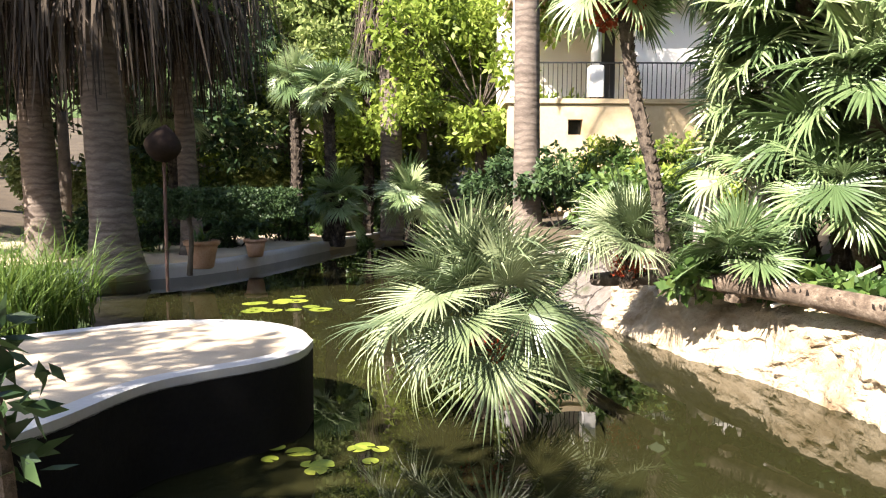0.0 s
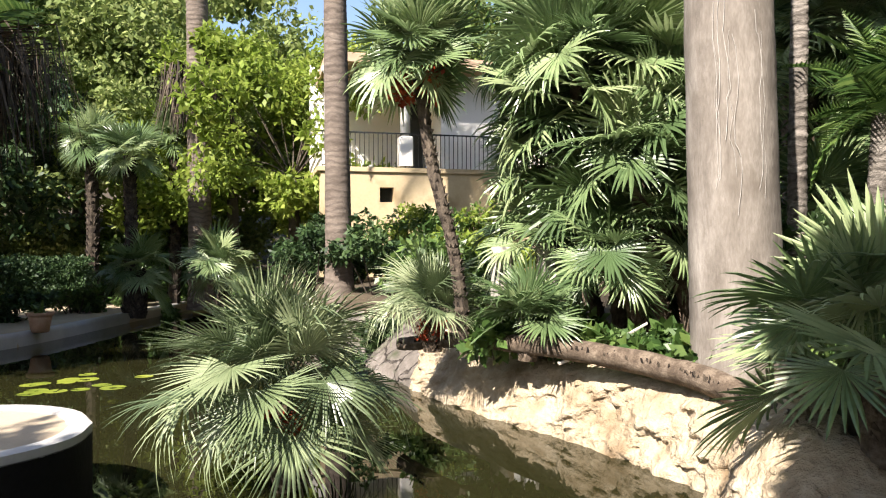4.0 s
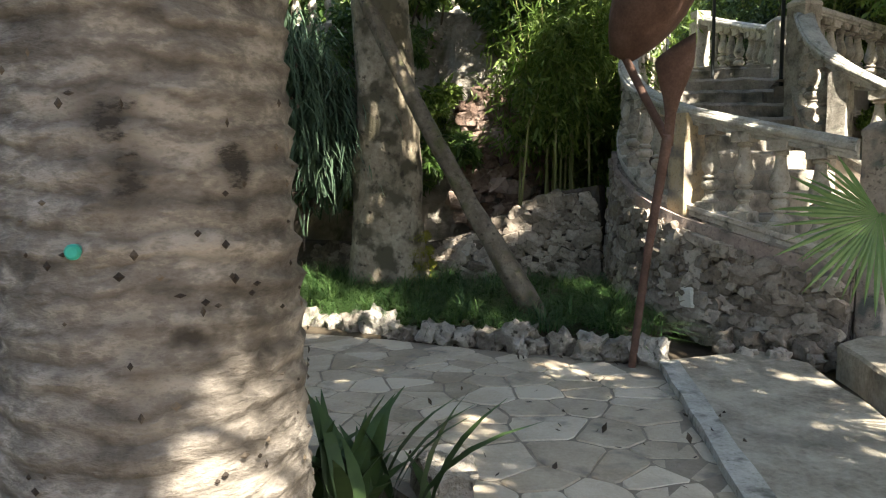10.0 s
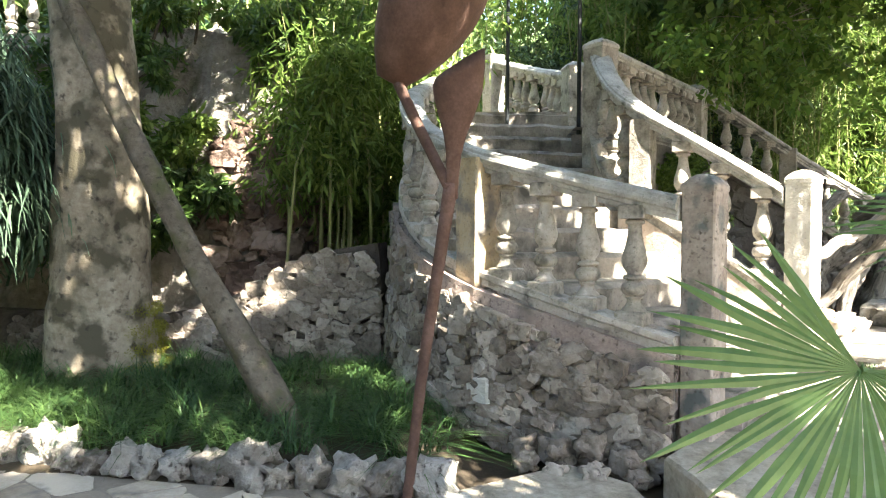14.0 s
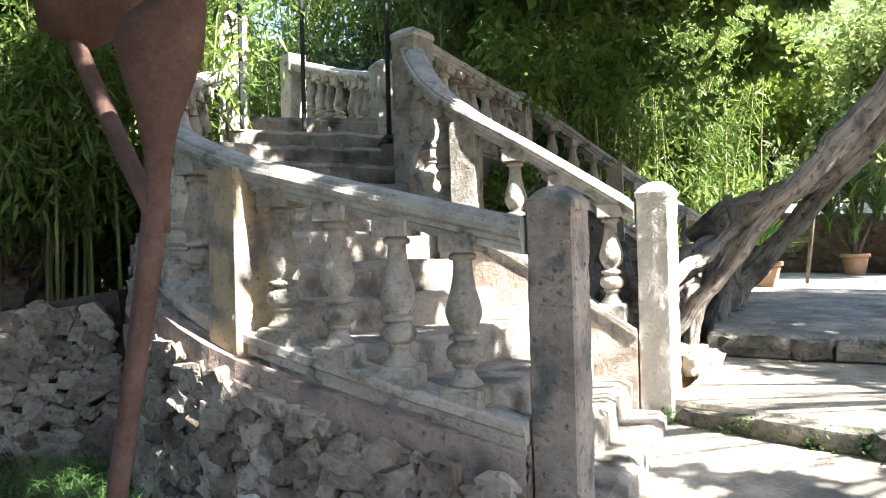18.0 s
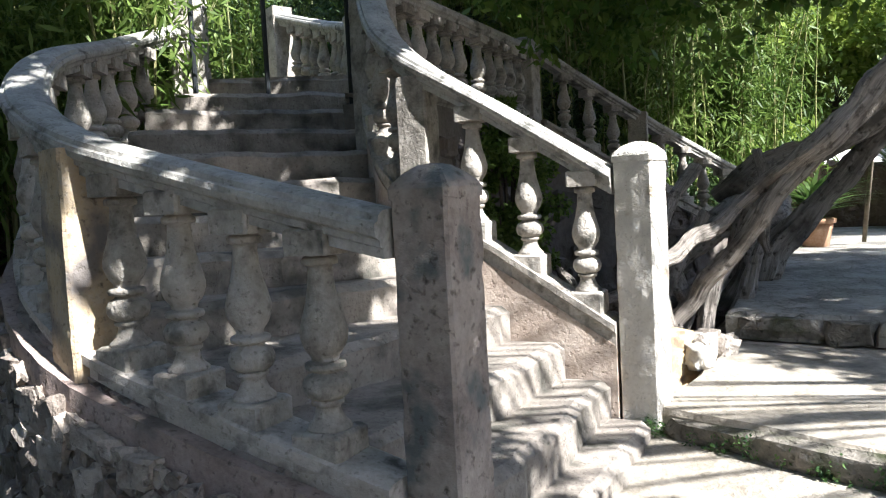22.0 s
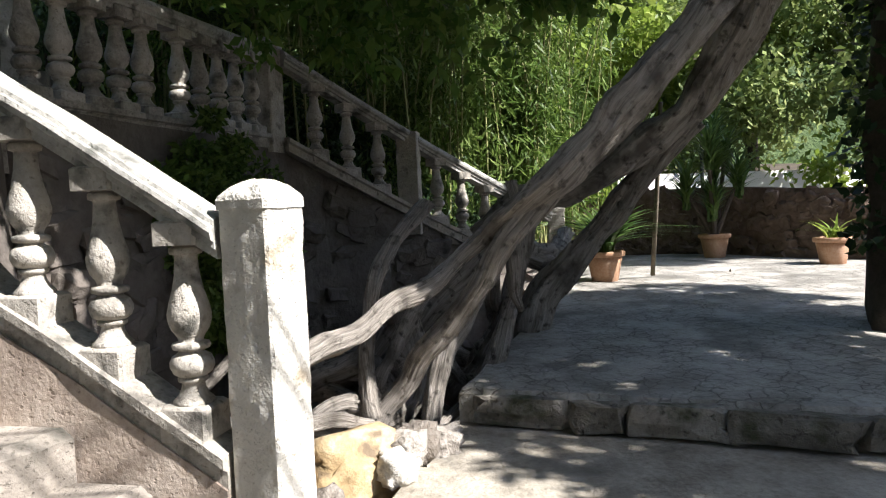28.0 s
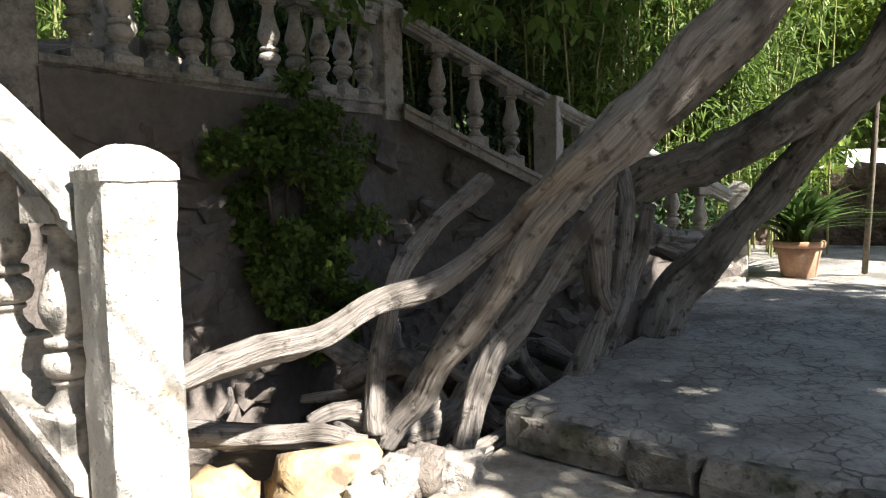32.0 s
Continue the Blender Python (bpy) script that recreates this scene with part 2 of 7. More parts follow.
TUFA = material("mossy tufa rock", [(0.06, 0.052, 0.043), (0.15, 0.13, 0.112), (0.26, 0.235, 0.21)], 2.4, 0.95, 1.0, 12, spots=(2.0, 0.54, 0.66, (0.05, 0.06, 0.028)), dist=0.09, cracks=(3.0, 0.05, (0.05, 0.04, 0.033)))
ROCKFACE = material("grey weathered tufa face", [(0.10, 0.09, 0.078), (0.24, 0.218, 0.19), (0.36, 0.335, 0.30)], 2.4, 0.95, 1.0, 12, spots=(2.0, 0.56, 0.70, (0.085, 0.09, 0.05)), dist=0.09)
REDROCK = material("reddish tufa stone", [(0.07, 0.045, 0.036), (0.17, 0.115, 0.092), (0.30, 0.23, 0.195)], 4.0, 0.95, 1.0, 20, obj_var=0.6, dist=0.05)
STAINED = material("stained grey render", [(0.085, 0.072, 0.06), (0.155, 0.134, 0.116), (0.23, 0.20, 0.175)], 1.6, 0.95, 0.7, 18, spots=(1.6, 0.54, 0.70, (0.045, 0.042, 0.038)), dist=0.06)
BROWNWALL = material("brown rubble", [(0.055, 0.038, 0.028), (0.12, 0.085, 0.065), (0.20, 0.15, 0.12)], 3.0, 0.95, 0.9, 9, dist=0.08)
BANKROCK = material("pale bank rock", [(0.25, 0.185, 0.115), (0.40, 0.32, 0.22), (0.51, 0.435, 0.33)], 3.0, 0.9, 1.0, 16, spots=(2.6, 0.54, 0.70, (0.20, 0.14, 0.08)), dist=0.09)
EDGESTONE = material("pitted edging stone", [(0.17, 0.145, 0.12), (0.31, 0.28, 0.245), (0.43, 0.40, 0.36)], 7.0, 0.9, 1.0, 30, obj_var=0.5, dist=0.05, spots=(16.0, 0.60, 0.70, (0.07, 0.06, 0.05)))
# Near-black base colour holds the shade on the terrace's retaining wall.
DARKWALL = material("pond wall darkened for shade", [(0.005, 0.0045, 0.0045), (0.014, 0.013, 0.012)], 2.0, 0.85, 0.4, spec=0.1)
RIM = material("grey cement rim", [(0.33, 0.32, 0.31), (0.45, 0.44, 0.42)], 3.0, 0.8, 0.3, 50)
TRUNK = material("ringed palm bark", [(0.045, 0.038, 0.032), (0.155, 0.136, 0.118), (0.40, 0.36, 0.315)], 5.0, 0.9, 1.0, 30, spots=(6.5, 0.57, 0.74, (0.035, 0.03, 0.026)), stretch=(1.0, 1.0, 2.2), rings=(0.075, (0.03, 0.025, 0.02)), soot=(0.028, 0.024, 0.021))
SMOOTHTRUNK = material("smooth grey palm bark", [(0.10, 0.085, 0.07), (0.19, 0.167, 0.143), (0.30, 0.272, 0.24)], 3.2, 0.85, 0.5, 30, stretch=(2.0, 2.0, 0.6), spots=(2.5, 0.56, 0.74, (0.13, 0.11, 0.09)))
BROWNTRUNK = material("brown ringed palm bark", [(0.07, 0.055, 0.045), (0.15, 0.12, 0.098), (0.24, 0.20, 0.165)], 2.2, 0.9, 0.5, 25, stretch=(1, 1, 5), rings=(0.11, (0.05, 0.04, 0.032)))
LEANBARK = material("brown mottled bark", [(0.055, 0.045, 0.033), (0.13, 0.107, 0.079), (0.23, 0.195, 0.147)], 4.0, 0.9, 0.7, 26, spots=(5.0, 0.54, 0.68, (0.085, 0.085, 0.04)), pits=(22.0, 0.57, 0.76, (0.045, 0.037, 0.028)))
SCAR = material("pale root scars", [(0.38, 0.36, 0.33), (0.48, 0.46, 0.43)], 8, 0.9, 0.2)
BARK = material("grey twisted bark", [(0.10, 0.087, 0.075), (0.24, 0.212, 0.185), (0.38, 0.345, 0.305)], 5.0, 0.9, 1.0, 34, stretch=(1, 1, 0.6), dist=0.03)
VINEBARK = material("furrowed grey vine bark", [(0.07, 0.06, 0.05), (0.22, 0.195, 0.168), (0.36, 0.325, 0.285), (0.44, 0.405, 0.36)], 2.4, 0.9, 1.0, 8.0, stretch=(1.5, 1.5, 0.8), dist=0.03, flow=True, spots=(3.5, 0.52, 0.66, (0.11, 0.097, 0.082)), pits=(16.0, 0.55, 0.72, (0.06, 0.052, 0.043)))
DARKBARK = material("dark bark", [(0.03, 0.024, 0.02), (0.08, 0.065, 0.05), (0.13, 0.105, 0.085)], 4.0, 0.95, 0.8, 30, dist=0.03)
MOTTLED = material("mottled plane bark", [(0.095, 0.076, 0.054), (0.235, 0.197, 0.145), (0.44, 0.385, 0.30)], 2.2, 0.85, 0.8, 20, spots=(3.6, 0.50, 0.60, (0.085, 0.075, 0.05)), pits=(14.0, 0.57, 0.72, (0.05, 0.04, 0.03)))
BOOTS = material("shaggy palm boots", [(0.03, 0.022, 0.016), (0.095, 0.07, 0.05), (0.22, 0.175, 0.13)], 9.0, 0.95, 0.8, 50, island=0.5)
DARKBOOTS = material("dark studded palm bark", [(0.016, 0.012, 0.010), (0.035, 0.027, 0.021), (0.12, 0.095, 0.07)], 11.0, 0.95, 0.6, 50, island=0.5)
STRAW = material("dead palm fronds", [(0.018, 0.014, 0.011), (0.05, 0.038, 0.028), (0.10, 0.078, 0.055)], 3, 0.9, 0, island=0.6)
FANLEAF = material("fan palm leaf", [(0.085, 0.138, 0.055), (0.18, 0.255, 0.108), (0.32, 0.385, 0.195)], 1.3, 0.34, 0, 20, obj_var=0.7, island=0.15, translucent=0.28, spec=0.5)
FRESH = material("fresh fan palm leaf", [(0.060, 0.125, 0.040), (0.105, 0.185, 0.065), (0.16, 0.25, 0.09)], 3.0, 0.4, 0, 30, island=0.1, translucent=0.3, spec=0.5)
BLUELEAF = material("grey green fan leaf", [(0.088, 0.125, 0.060), (0.172, 0.222, 0.108), (0.30, 0.345, 0.195)], 1.3, 0.36, 0, 20, obj_var=0.7, island=0.15, translucent=0.22, spec=0.5)
BAMBOO = material("bamboo leaf", [(0.06, 0.11, 0.020), (0.12, 0.19, 0.038), (0.19, 0.26, 0.062)], 0.8, 0.5, 0, 10, island=0.6, translucent=0.45)
CULM = material("bamboo culm", [(0.09, 0.11, 0.035), (0.20, 0.21, 0.08), (0.28, 0.26, 0.12)], 3, 0.5, 0, island=0.6)
BROAD = material("broad green leaf", [(0.036, 0.080, 0.018), (0.075, 0.140, 0.033), (0.135, 0.205, 0.052)], 0.8, 0.42, 0, 10, island=0.6, translucent=0.35, spec=0.5)
# Lighter copy of the broad leaf: the sun on the bough is in its colour.
BOUGH = material("broad leaf lightened as if sunlit", [(0.06, 0.13, 0.022), (0.12, 0.21, 0.04), (0.20, 0.29, 0.065)], 0.8, 0.45, 0, 10, island=0.6, translucent=0.55)
LIME = material("lime green leaf", [(0.12, 0.18, 0.024), (0.22, 0.30, 0.046), (0.33, 0.39, 0.085)], 0.8, 0.5, 0, 10, island=0.5, translucent=0.45)
MOSS = material("yellow green moss", [(0.11, 0.12, 0.014), (0.20, 0.205, 0.025), (0.28, 0.27, 0.04)], 3.0, 0.9, 0, 10, island=0.4)
DARKLEAF = material("dark evergreen leaf", [(0.016, 0.036, 0.013), (0.036, 0.070, 0.024), (0.065, 0.110, 0.038)], 0.8, 0.5, 0, 10, island=0.6, translucent=0.2)
PINE = material("feathery pine foliage", [(0.11, 0.155, 0.042), (0.20, 0.26, 0.075), (0.31, 0.355, 0.13)], 0.5, 0.7, 0, 8, island=0.6, translucent=0.35)
GRASS = material("lilyturf blades", [(0.025, 0.062, 0.022), (0.054, 0.115, 0.037), (0.11, 0.185, 0.058)], 1.2, 0.45, 0, 10, island=0.6, translucent=0.3)
DRACLEAF = material("dark blue green dracaena leaf", [(0.035, 0.066, 0.042), (0.07, 0.118, 0.075), (0.115, 0.17, 0.108)], 0.8, 0.6, 0, 10, island=0.4, translucent=0.25, spec=0.2)
PAPYRUS = material("papyrus stems", [(0.05, 0.095, 0.016), (0.095, 0.16, 0.030), (0.15, 0.21, 0.045)], 1.0, 0.5, 0, 10, island=0.6, translucent=0.35)
RUST = material("rusted sculpture steel", [(0.045, 0.024, 0.018), (0.10, 0.055, 0.042), (0.17, 0.10, 0.08)], 5, 0.75, 0.25, 60)
# Rust taken near black: the bud's shade is put into the colour.
DARKRUST = material("rusty steel darkened for shade", [(0.012, 0.008, 0.006), (0.03, 0.02, 0.015)], 8, 0.9, 0.1, spec=0.1)
IRON = material("black painted iron", [(0.012, 0.014, 0.016), (0.022, 0.026, 0.030)], 8, 0.45, 0.1)
TERRACOTTA = material("terracotta pot", [(0.30, 0.16, 0.09), (0.40, 0.24, 0.15), (0.48, 0.34, 0.24)], 5, 0.85, 0.2)
FRUIT = material("orange red palm fruit", [(0.22, 0.03, 0.012), (0.42, 0.075, 0.025)], 9, 0.5, 0, island=0.6)
CREAM = material("sunlit cream render", [(0.42, 0.32, 0.19), (0.56, 0.45, 0.29)], 0.8, 0.9, 0.2, 20, spots=(2.2, 0.55, 0.75, (0.34, 0.25, 0.14)))
WHITE = material("white villa render", [(0.74, 0.72, 0.68), (0.82, 0.80, 0.77)], 1.0, 0.85, 0.15)
GLASSDARK = material("dark window glass", [(0.015, 0.018, 0.02), (0.03, 0.034, 0.036)], 1, 0.12, 0, spec=0.6)
WOOD = material("pale bare stick", [(0.36, 0.33, 0.29), (0.52, 0.49, 0.44)], 5, 0.8, 0.3)
ROOFTILE = material("clay roof tile", [(0.36, 0.22, 0.14), (0.52, 0.37, 0.26)], 5, 0.9, 0.2, obj_var=0.5)
PAD = material("lily pad", [(0.12, 0.16, 0.02), (0.26, 0.29, 0.04)], 6, 0.4, 0, obj_var=0.5)
FOUNTAIN = material("ochre limescale stone", [(0.26, 0.17, 0.08), (0.42, 0.31, 0.17), (0.56, 0.49, 0.39)], 5, 0.75, 0.7, 30, spots=(6.0, 0.56, 0.66, (0.15, 0.11, 0.07)))
HILLSIDE = material("far wooded slope", [(0.030, 0.055, 0.018), (0.070, 0.105, 0.035), (0.12, 0.15, 0.06)], 0.35, 0.95, 0.8, 3.0, dist=0.6)
TEAL = material("teal plastic cap", [(0.02, 0.22, 0.17), (0.03, 0.30, 0.23)], 9, 0.4, 0)

WATER = bpy.data.materials.new("murky pond water")
WATER.use_nodes = True
_nt = WATER.node_tree
_b = _nt.nodes["Principled BSDF"]
_b.inputs["Base Color"].default_value, _b.inputs["Roughness"].default_value, _b.inputs["IOR"].default_value = (0.016, 0.016, 0.006, 1), 0.012, 1.33
_n = _nt.nodes.new("ShaderNodeTexNoise")
_n.inputs["Scale"].default_value, _n.inputs["Detail"].default_value = 1.6, 3
_bp = _nt.nodes.new("ShaderNodeBump")
_bp.inputs["Strength"].default_value, _bp.inputs["Distance"].default_value = 0.03, 0.05
_g = _nt.nodes.new("ShaderNodeNewGeometry")
_nt.links.new(_g.outputs["Position"], _n.inputs["Vector"])
_nt.links.new(_n.outputs[0], _bp.inputs["Height"])
_nt.links.new(_bp.outputs[0], _b.inputs["Normal"])


# ---------- mesh helpers ----------
RND = random.Random(7)
U = RND.uniform


def mesh(name, V, F, mat, smooth=False):
    me = bpy.data.meshes.new(name)
    me.from_pydata([tuple(v) for v in V], [], [tuple(f) for f in F])
    me.materials.append(mat)
    if smooth:
        me.polygons.foreach_set("use_smooth", [True] * len(me.polygons))
    me.update()
    return me


def put(name, me, parent=None, label="", m=None):
    """One mesh object at m (world), under parent if given."""
    ob = new(name, me)
    if m is not None:
        ob.matrix_basis = m
    if parent is not None:
        ob.parent = parent
        ob.matrix_parent_inverse = parent.matrix_basis.inverted()
    if label:
        tagged(ob, label)
    return ob


# the pond side is laid out about the first eye and then brought to its true size
POND_ON, POND_SIDE = [0], []
POND_K = 0.72
POND_SCALE = Matrix.Translation((0.2, 0, 1.345)) @ Matrix.Scale(POND_K, 4) @ Matrix.Translation((-0.2, 0, -1.345))


def thing(name, at, label, category, group="", kind=""):
    ob = new(name)
    ob.empty_display_size = 0.1
    ob.location = at
    if POND_ON[0]:
        POND_SIDE.append(ob)
    return tagged(ob, label, category, group, kind)


def solo(name, me, label, category, kind="", group="", m=None):
    ob = new(name, me)
    if m is not None:
        ob.matrix_basis = m
    if POND_ON[0]:
        POND_SIDE.append(ob)
    return tagged(ob, label, category, group, kind)


def box(x0, y0, z0, x1, y1, z1, bevel=0.0):
    """Corners and faces of a box, with chamfered upright edges when bevel is given."""
    if bevel <= 0:
        V = [(x, y, z) for z in (z0, z1) for x, y in ((x0, y0), (x1, y0), (x1, y1), (x0, y1))]
        F = [(3, 2, 1, 0), (4, 5, 6, 7), (0, 1, 5, 4), (1, 2, 6, 5), (2, 3, 7, 6), (3, 0, 4, 7)]
        return V, F
    b = bevel
    ring = [(x0 + b, y0), (x1 - b, y0), (x1, y0 + b), (x1, y1 - b), (x1 - b, y1), (x0 + b, y1), (x0, y1 - b), (x0, y0 + b)]
    cx, cy = (x0 + x1) / 2, (y0 + y1) / 2
    V = []
    for z, k in ((z0, 0), (z1 - b, 0), (z1, b)):
        for x, y in ring:
            V.append((x - math.copysign(k, x - cx), y - math.copysign(k, y - cy), z))
    F = [(i + 8 * r, (i + 1) % 8 + 8 * r, (i + 1) % 8 + 8 * r + 8, i + 8 * r + 8) for r in (0, 1) for i in range(8)]
    F += [tuple(range(16, 24)), tuple(range(7, -1, -1))]
    return V, F


def join(*parts):
    V, F = [], []
    for v, f in parts:
        o = len(V)
        V += list(v)
        F += [tuple(i + o for i in q) for q in f]
    return V, F


def tube(P, R, seg=10, rough=0.0, freq=3.0, caps=True, seed=0.0, twist=0.0):
    """A round limb along P with radii R; rough adds uneven bark, twist adds winding strands."""
    P = [Vector(p) for p in P]
    V, F = [], []
    n = len(P)
    side = None
    run = 0.0
    for i, p in enumerate(P):
        if i:
            run += (p - P[i - 1]).length
        d = (P[min(i + 1, n - 1)] - P[max(i - 1, 0)]).normalized()
        if side is None:
            side = d.cross(Vector((0.3, 0.9, 0.2))).normalized()
        side = (side - d * side.dot(d)).normalized()
        up = d.cross(side)
        for k in range(seg):
            a = 2 * math.pi * k / seg
            w = side * math.cos(a) + up * math.sin(a)
            r = R[i] if not rough else R[i] * (1 + rough * noise.noise(p * freq * 0.6 + w * 1.6 + Vector((seed, 0, 0))) + rough * 0.5 * noise.noise(p * freq * 2 + w * 4.0))
            if twist:
                b = a + 0.5 * noise.noise(p * 2.2 + Vector((seed, 3, 0)))
                r *= 1 + twist * math.sin(2 * b + 3.5 * run + seed) + 0.6 * twist * math.sin(5 * b - 4.0 * run + seed * 2) + 0.38 * twist * math.sin(11 * b + 3 * run) + 0.28 * twist * math.sin(17 * b + 2.2 * run + 2 * noise.noise(p * 9))
            V.append(p + w * r)
        if i:
            o = (i - 1) * seg
            F += [(o + k, o + (k + 1) % seg, o + seg + (k + 1) % seg, o + seg + k) for k in range(seg)]
    if caps:
        F += [tuple(range(seg - 1, -1, -1)), tuple(range((n - 1) * seg, n * seg))]
    return V, F


def smooth_line(P, n):
    """Catmull-Rom through P (any dimension), n steps a span."""
    P = [np.array(p, float) for p in P]
    Q = [2 * P[0] - P[1]] + P + [2 * P[-1] - P[-2]]
    out = []
    for i in range(1, len(Q) - 2):
        for k in range(n):
            t = k / n
            a, b, c, d = Q[i - 1], Q[i], Q[i + 1], Q[i + 2]
            out.append(0.5 * (2 * b + (c - a) * t + (2 * a - 5 * b + 4 * c - d) * t * t + (3 * b - a - 3 * c + d) * t ** 3))
    return out + [P[-1]]


def limb(P, R, n=6, seg=10, rough=0.15, freq=3.0, seed=0.0, twist=0.0):
    Q = smooth_line([(*p, r) for p, r in zip(P, R)], n)
    return tube([q[:3] for q in Q], [max(0.003, q[3]) for q in Q], seg, rough, freq, seed=seed, twist=twist)


def lathe(profile, seg=14):
    """Turned body from (radius, z) pairs."""
    V, F = [], []
    for r, z in profile:
        V += [(r * math.cos(2 * math.pi * k / seg), r * math.sin(2 * math.pi * k / seg), z) for k in range(seg)]
    for i in range(len(profile) - 1):
        o = i * seg
        F += [(o + k, o + (k + 1) % seg, o + seg + (k + 1) % seg, o + seg + k) for k in range(seg)]
    F += [tuple(range(seg - 1, -1, -1)), tuple(range((len(profile) - 1) * seg, len(profile) * seg))]
    return V, F


def stone_mesh(name, mat, seed, flat=0.7, rough=0.35, fine=2, square=0.6):
    """A lumpy stone about 1 across, low in triangles."""
    bm = bmesh.new()
    bmesh.ops.create_icosphere(bm, subdivisions=fine, radius=0.5)
    off = Vector((seed * 3.1, seed * 1.7, 0))
    for v in bm.verts:
        d = v.co.normalized()
        c = Vector([math.copysign(abs(k) ** square, k) for k in d])
        v.co = c * 0.42 * (1 + rough * noise.noise(d * 1.6 + off) + rough * 0.5 * noise.noise(d * 4 + off) + (rough * 0.3 * noise.noise(d * 9 + off) if fine > 2 else 0))
        v.co.z *= flat
    me = bpy.data.meshes.new(name)
    bm.to_mesh(me)
    bm.free()
    me.materials.append(mat)
    if fine > 2:
        me.polygons.foreach_set("use_smooth", [True] * len(me.polygons))
    return me


def leaves(centres, size, per, spread, aspect=0.45, droop=0.2, seed=1, up=0.4):
    """Many small pointed leaves scattered round the centres: vertices and faces."""
    r = np.random.RandomState(seed)
    C = np.repeat(np.array(centres, float), per, axis=0)
    n = len(C)
    sp = np.repeat(np.array(spread if np.ndim(spread) else [spread] * len(centres), float), per)
    D = r.normal(size=(n, 3))
    D /= np.linalg.norm(D, axis=1)[:, None]
    P = C + D * (sp * r.uniform(0.2, 1.0, n) ** 0.5)[:, None] * np.array([1, 1, 0.8])
    A = r.normal(size=(n, 3)) + D * 0.6
    A[:, 2] -= droop * 2
    A /= np.linalg.norm(A, axis=1)[:, None]
    Nn = r.normal(size=(n, 3)) * 0.7
    Nn[:, 2] += up * 2
    B = np.cross(A, Nn)
    B /= np.linalg.norm(B, axis=1)[:, None] + 1e-9
    s = size * r.uniform(0.6, 1.3, n)[:, None]
    w = s * aspect * 0.5
    V = np.stack([P, P + A * s * 0.45 + B * w, P + A * s, P + A * s * 0.45 - B * w], axis=1).reshape(-1, 3)
    F = np.arange(n * 4).reshape(-1, 4)
    return V.tolist(), F.tolist()


def blades(points, length, width, lean=0.5, seed=2, seg=3, strap=False):
    """Arching grass blades from points."""
    r = random.Random(seed)
    V, F = [], []
    for x, y, z in points:
        a, ln, le = r.uniform(0, 6.28), length * r.uniform(0.6, 1.2), lean * r.uniform(0.4, 1.5)
        dx, dy = math.cos(a), math.sin(a)
        o = len(V)
        for k in range(seg + 1):
            t = k / seg
            out, h = ln * le * t * t, ln * (t - 0.45 * le * t * t)
            w = width * (1 - t) ** 0.7 * 0.5 + 0.0004
            if strap:
                w = width * 0.5 * min(1.0, 0.55 + t, (1.02 - t) * 2.6)
            px, py, pz = x + dx * out, y + dy * out, z + h
            V += [(px - dy * w, py + dx * w, pz), (px + dy * w, py - dx * w, pz)]
        F += [(o + 2 * k, o + 2 * k + 1, o + 2 * k + 3, o + 2 * k + 2) for k in range(seg)]
    return V, F


# ---------- plan ----------
WATER_Z = -0.7
SHORE = [(2.2, 10.6), (2.45, 9.6), (3.1, 7.6), (3.5, 6.4), (3.65, 5.6), (3.5, 4.7), (3.1, 3.9), (2.3, 3.2), (1.0, 2.4)]
PLANTER = [(-1.19, 6.2), (-1.22, 5.75), (-1.45, 5.4), (-1.85, 5.05), (-2.1, 4.7), (-2.35, 3.8), (-3.2, 1.5), (-5.2, 1.5), (-5.0, 4.2), (-4.2, 5.8), (-3.6, 6.5), (-2.8, 7.05), (-2.0, 7.1), (-1.45, 6.75)]


# the pond's bed reaches under the rock bank
BED = [(-9, 1.0), (1.2, 1.6), (2.7, 2.6), (3.7, 3.5), (4.15, 4.6), (4.3, 5.6), (4.15, 6.6), (3.75, 7.9), (3.1, 9.8), (2.9, 10.8), (2.4, 13.2), (1.1, 18.2), (-0.6, 27), (-2.6, 26.9), (-3.7, 23), (-5.3, 17.3), (-7.1, 15.2), (-11, 13)]


def inside(x, y, poly):
    c = False
    for (x0, y0), (x1, y1) in zip(poly, poly[1:] + poly[:1]):
        if (y0 > y) != (y1 > y) and x < (x1 - x0) * (y - y0) / (y1 - y0) + x0:
            c = not c
    return c


def pond_soil(x, y):
    """Height of the soil on the pond side."""
    if inside(x, y, BED):
        return -1.15
    z = -0.5
    if y > 11 and x < 1.5:
        z = -0.48
    if x > 1.0 and y > 4.3:
        z = 0.08 + 0.045 * max(0, y - 9)
    if y > 27 or x < -14:
        z = -0.4 + 0.16 * max(0, y - 27, -x - 14)
    return z


def ground_z(x, y):
    """Height of the soil."""
    if (y > 1.3 and x < 4.6 - 0.1 * y) or y > 8.5:
        z = 1.345 + POND_K * (pond_soil(0.2 + (x - 0.2) / POND_K, y / POND_K) - 1.345)
    else:
        z = 0.0
    if x > 6.6 and 0.15 < y < 8.5:
        z = 0.10 + 0.05 * min(4, x - 6.6)
    if x > 5.0 and y < -0.9:
        z = 0.02
    if x > 8.2 and y < -1.5:
        z = 0.22
    if x > 18 or y < -18:
        z = 0.3 + 0.12 * max(0, x - 18, -y - 18)
    return min(z, 16) + 0.03 * noise.noise(Vector((x * 0.8, y * 0.8, 0)))


# ground: one sheet, fine near the walk, wide cells to the horizon
def axis(a, b, step, far):
    near = list(np.arange(a, b + 1e-6, step))
    lo, hi = [], []
    d = step
    while d < 1500:
        d *= 1.5
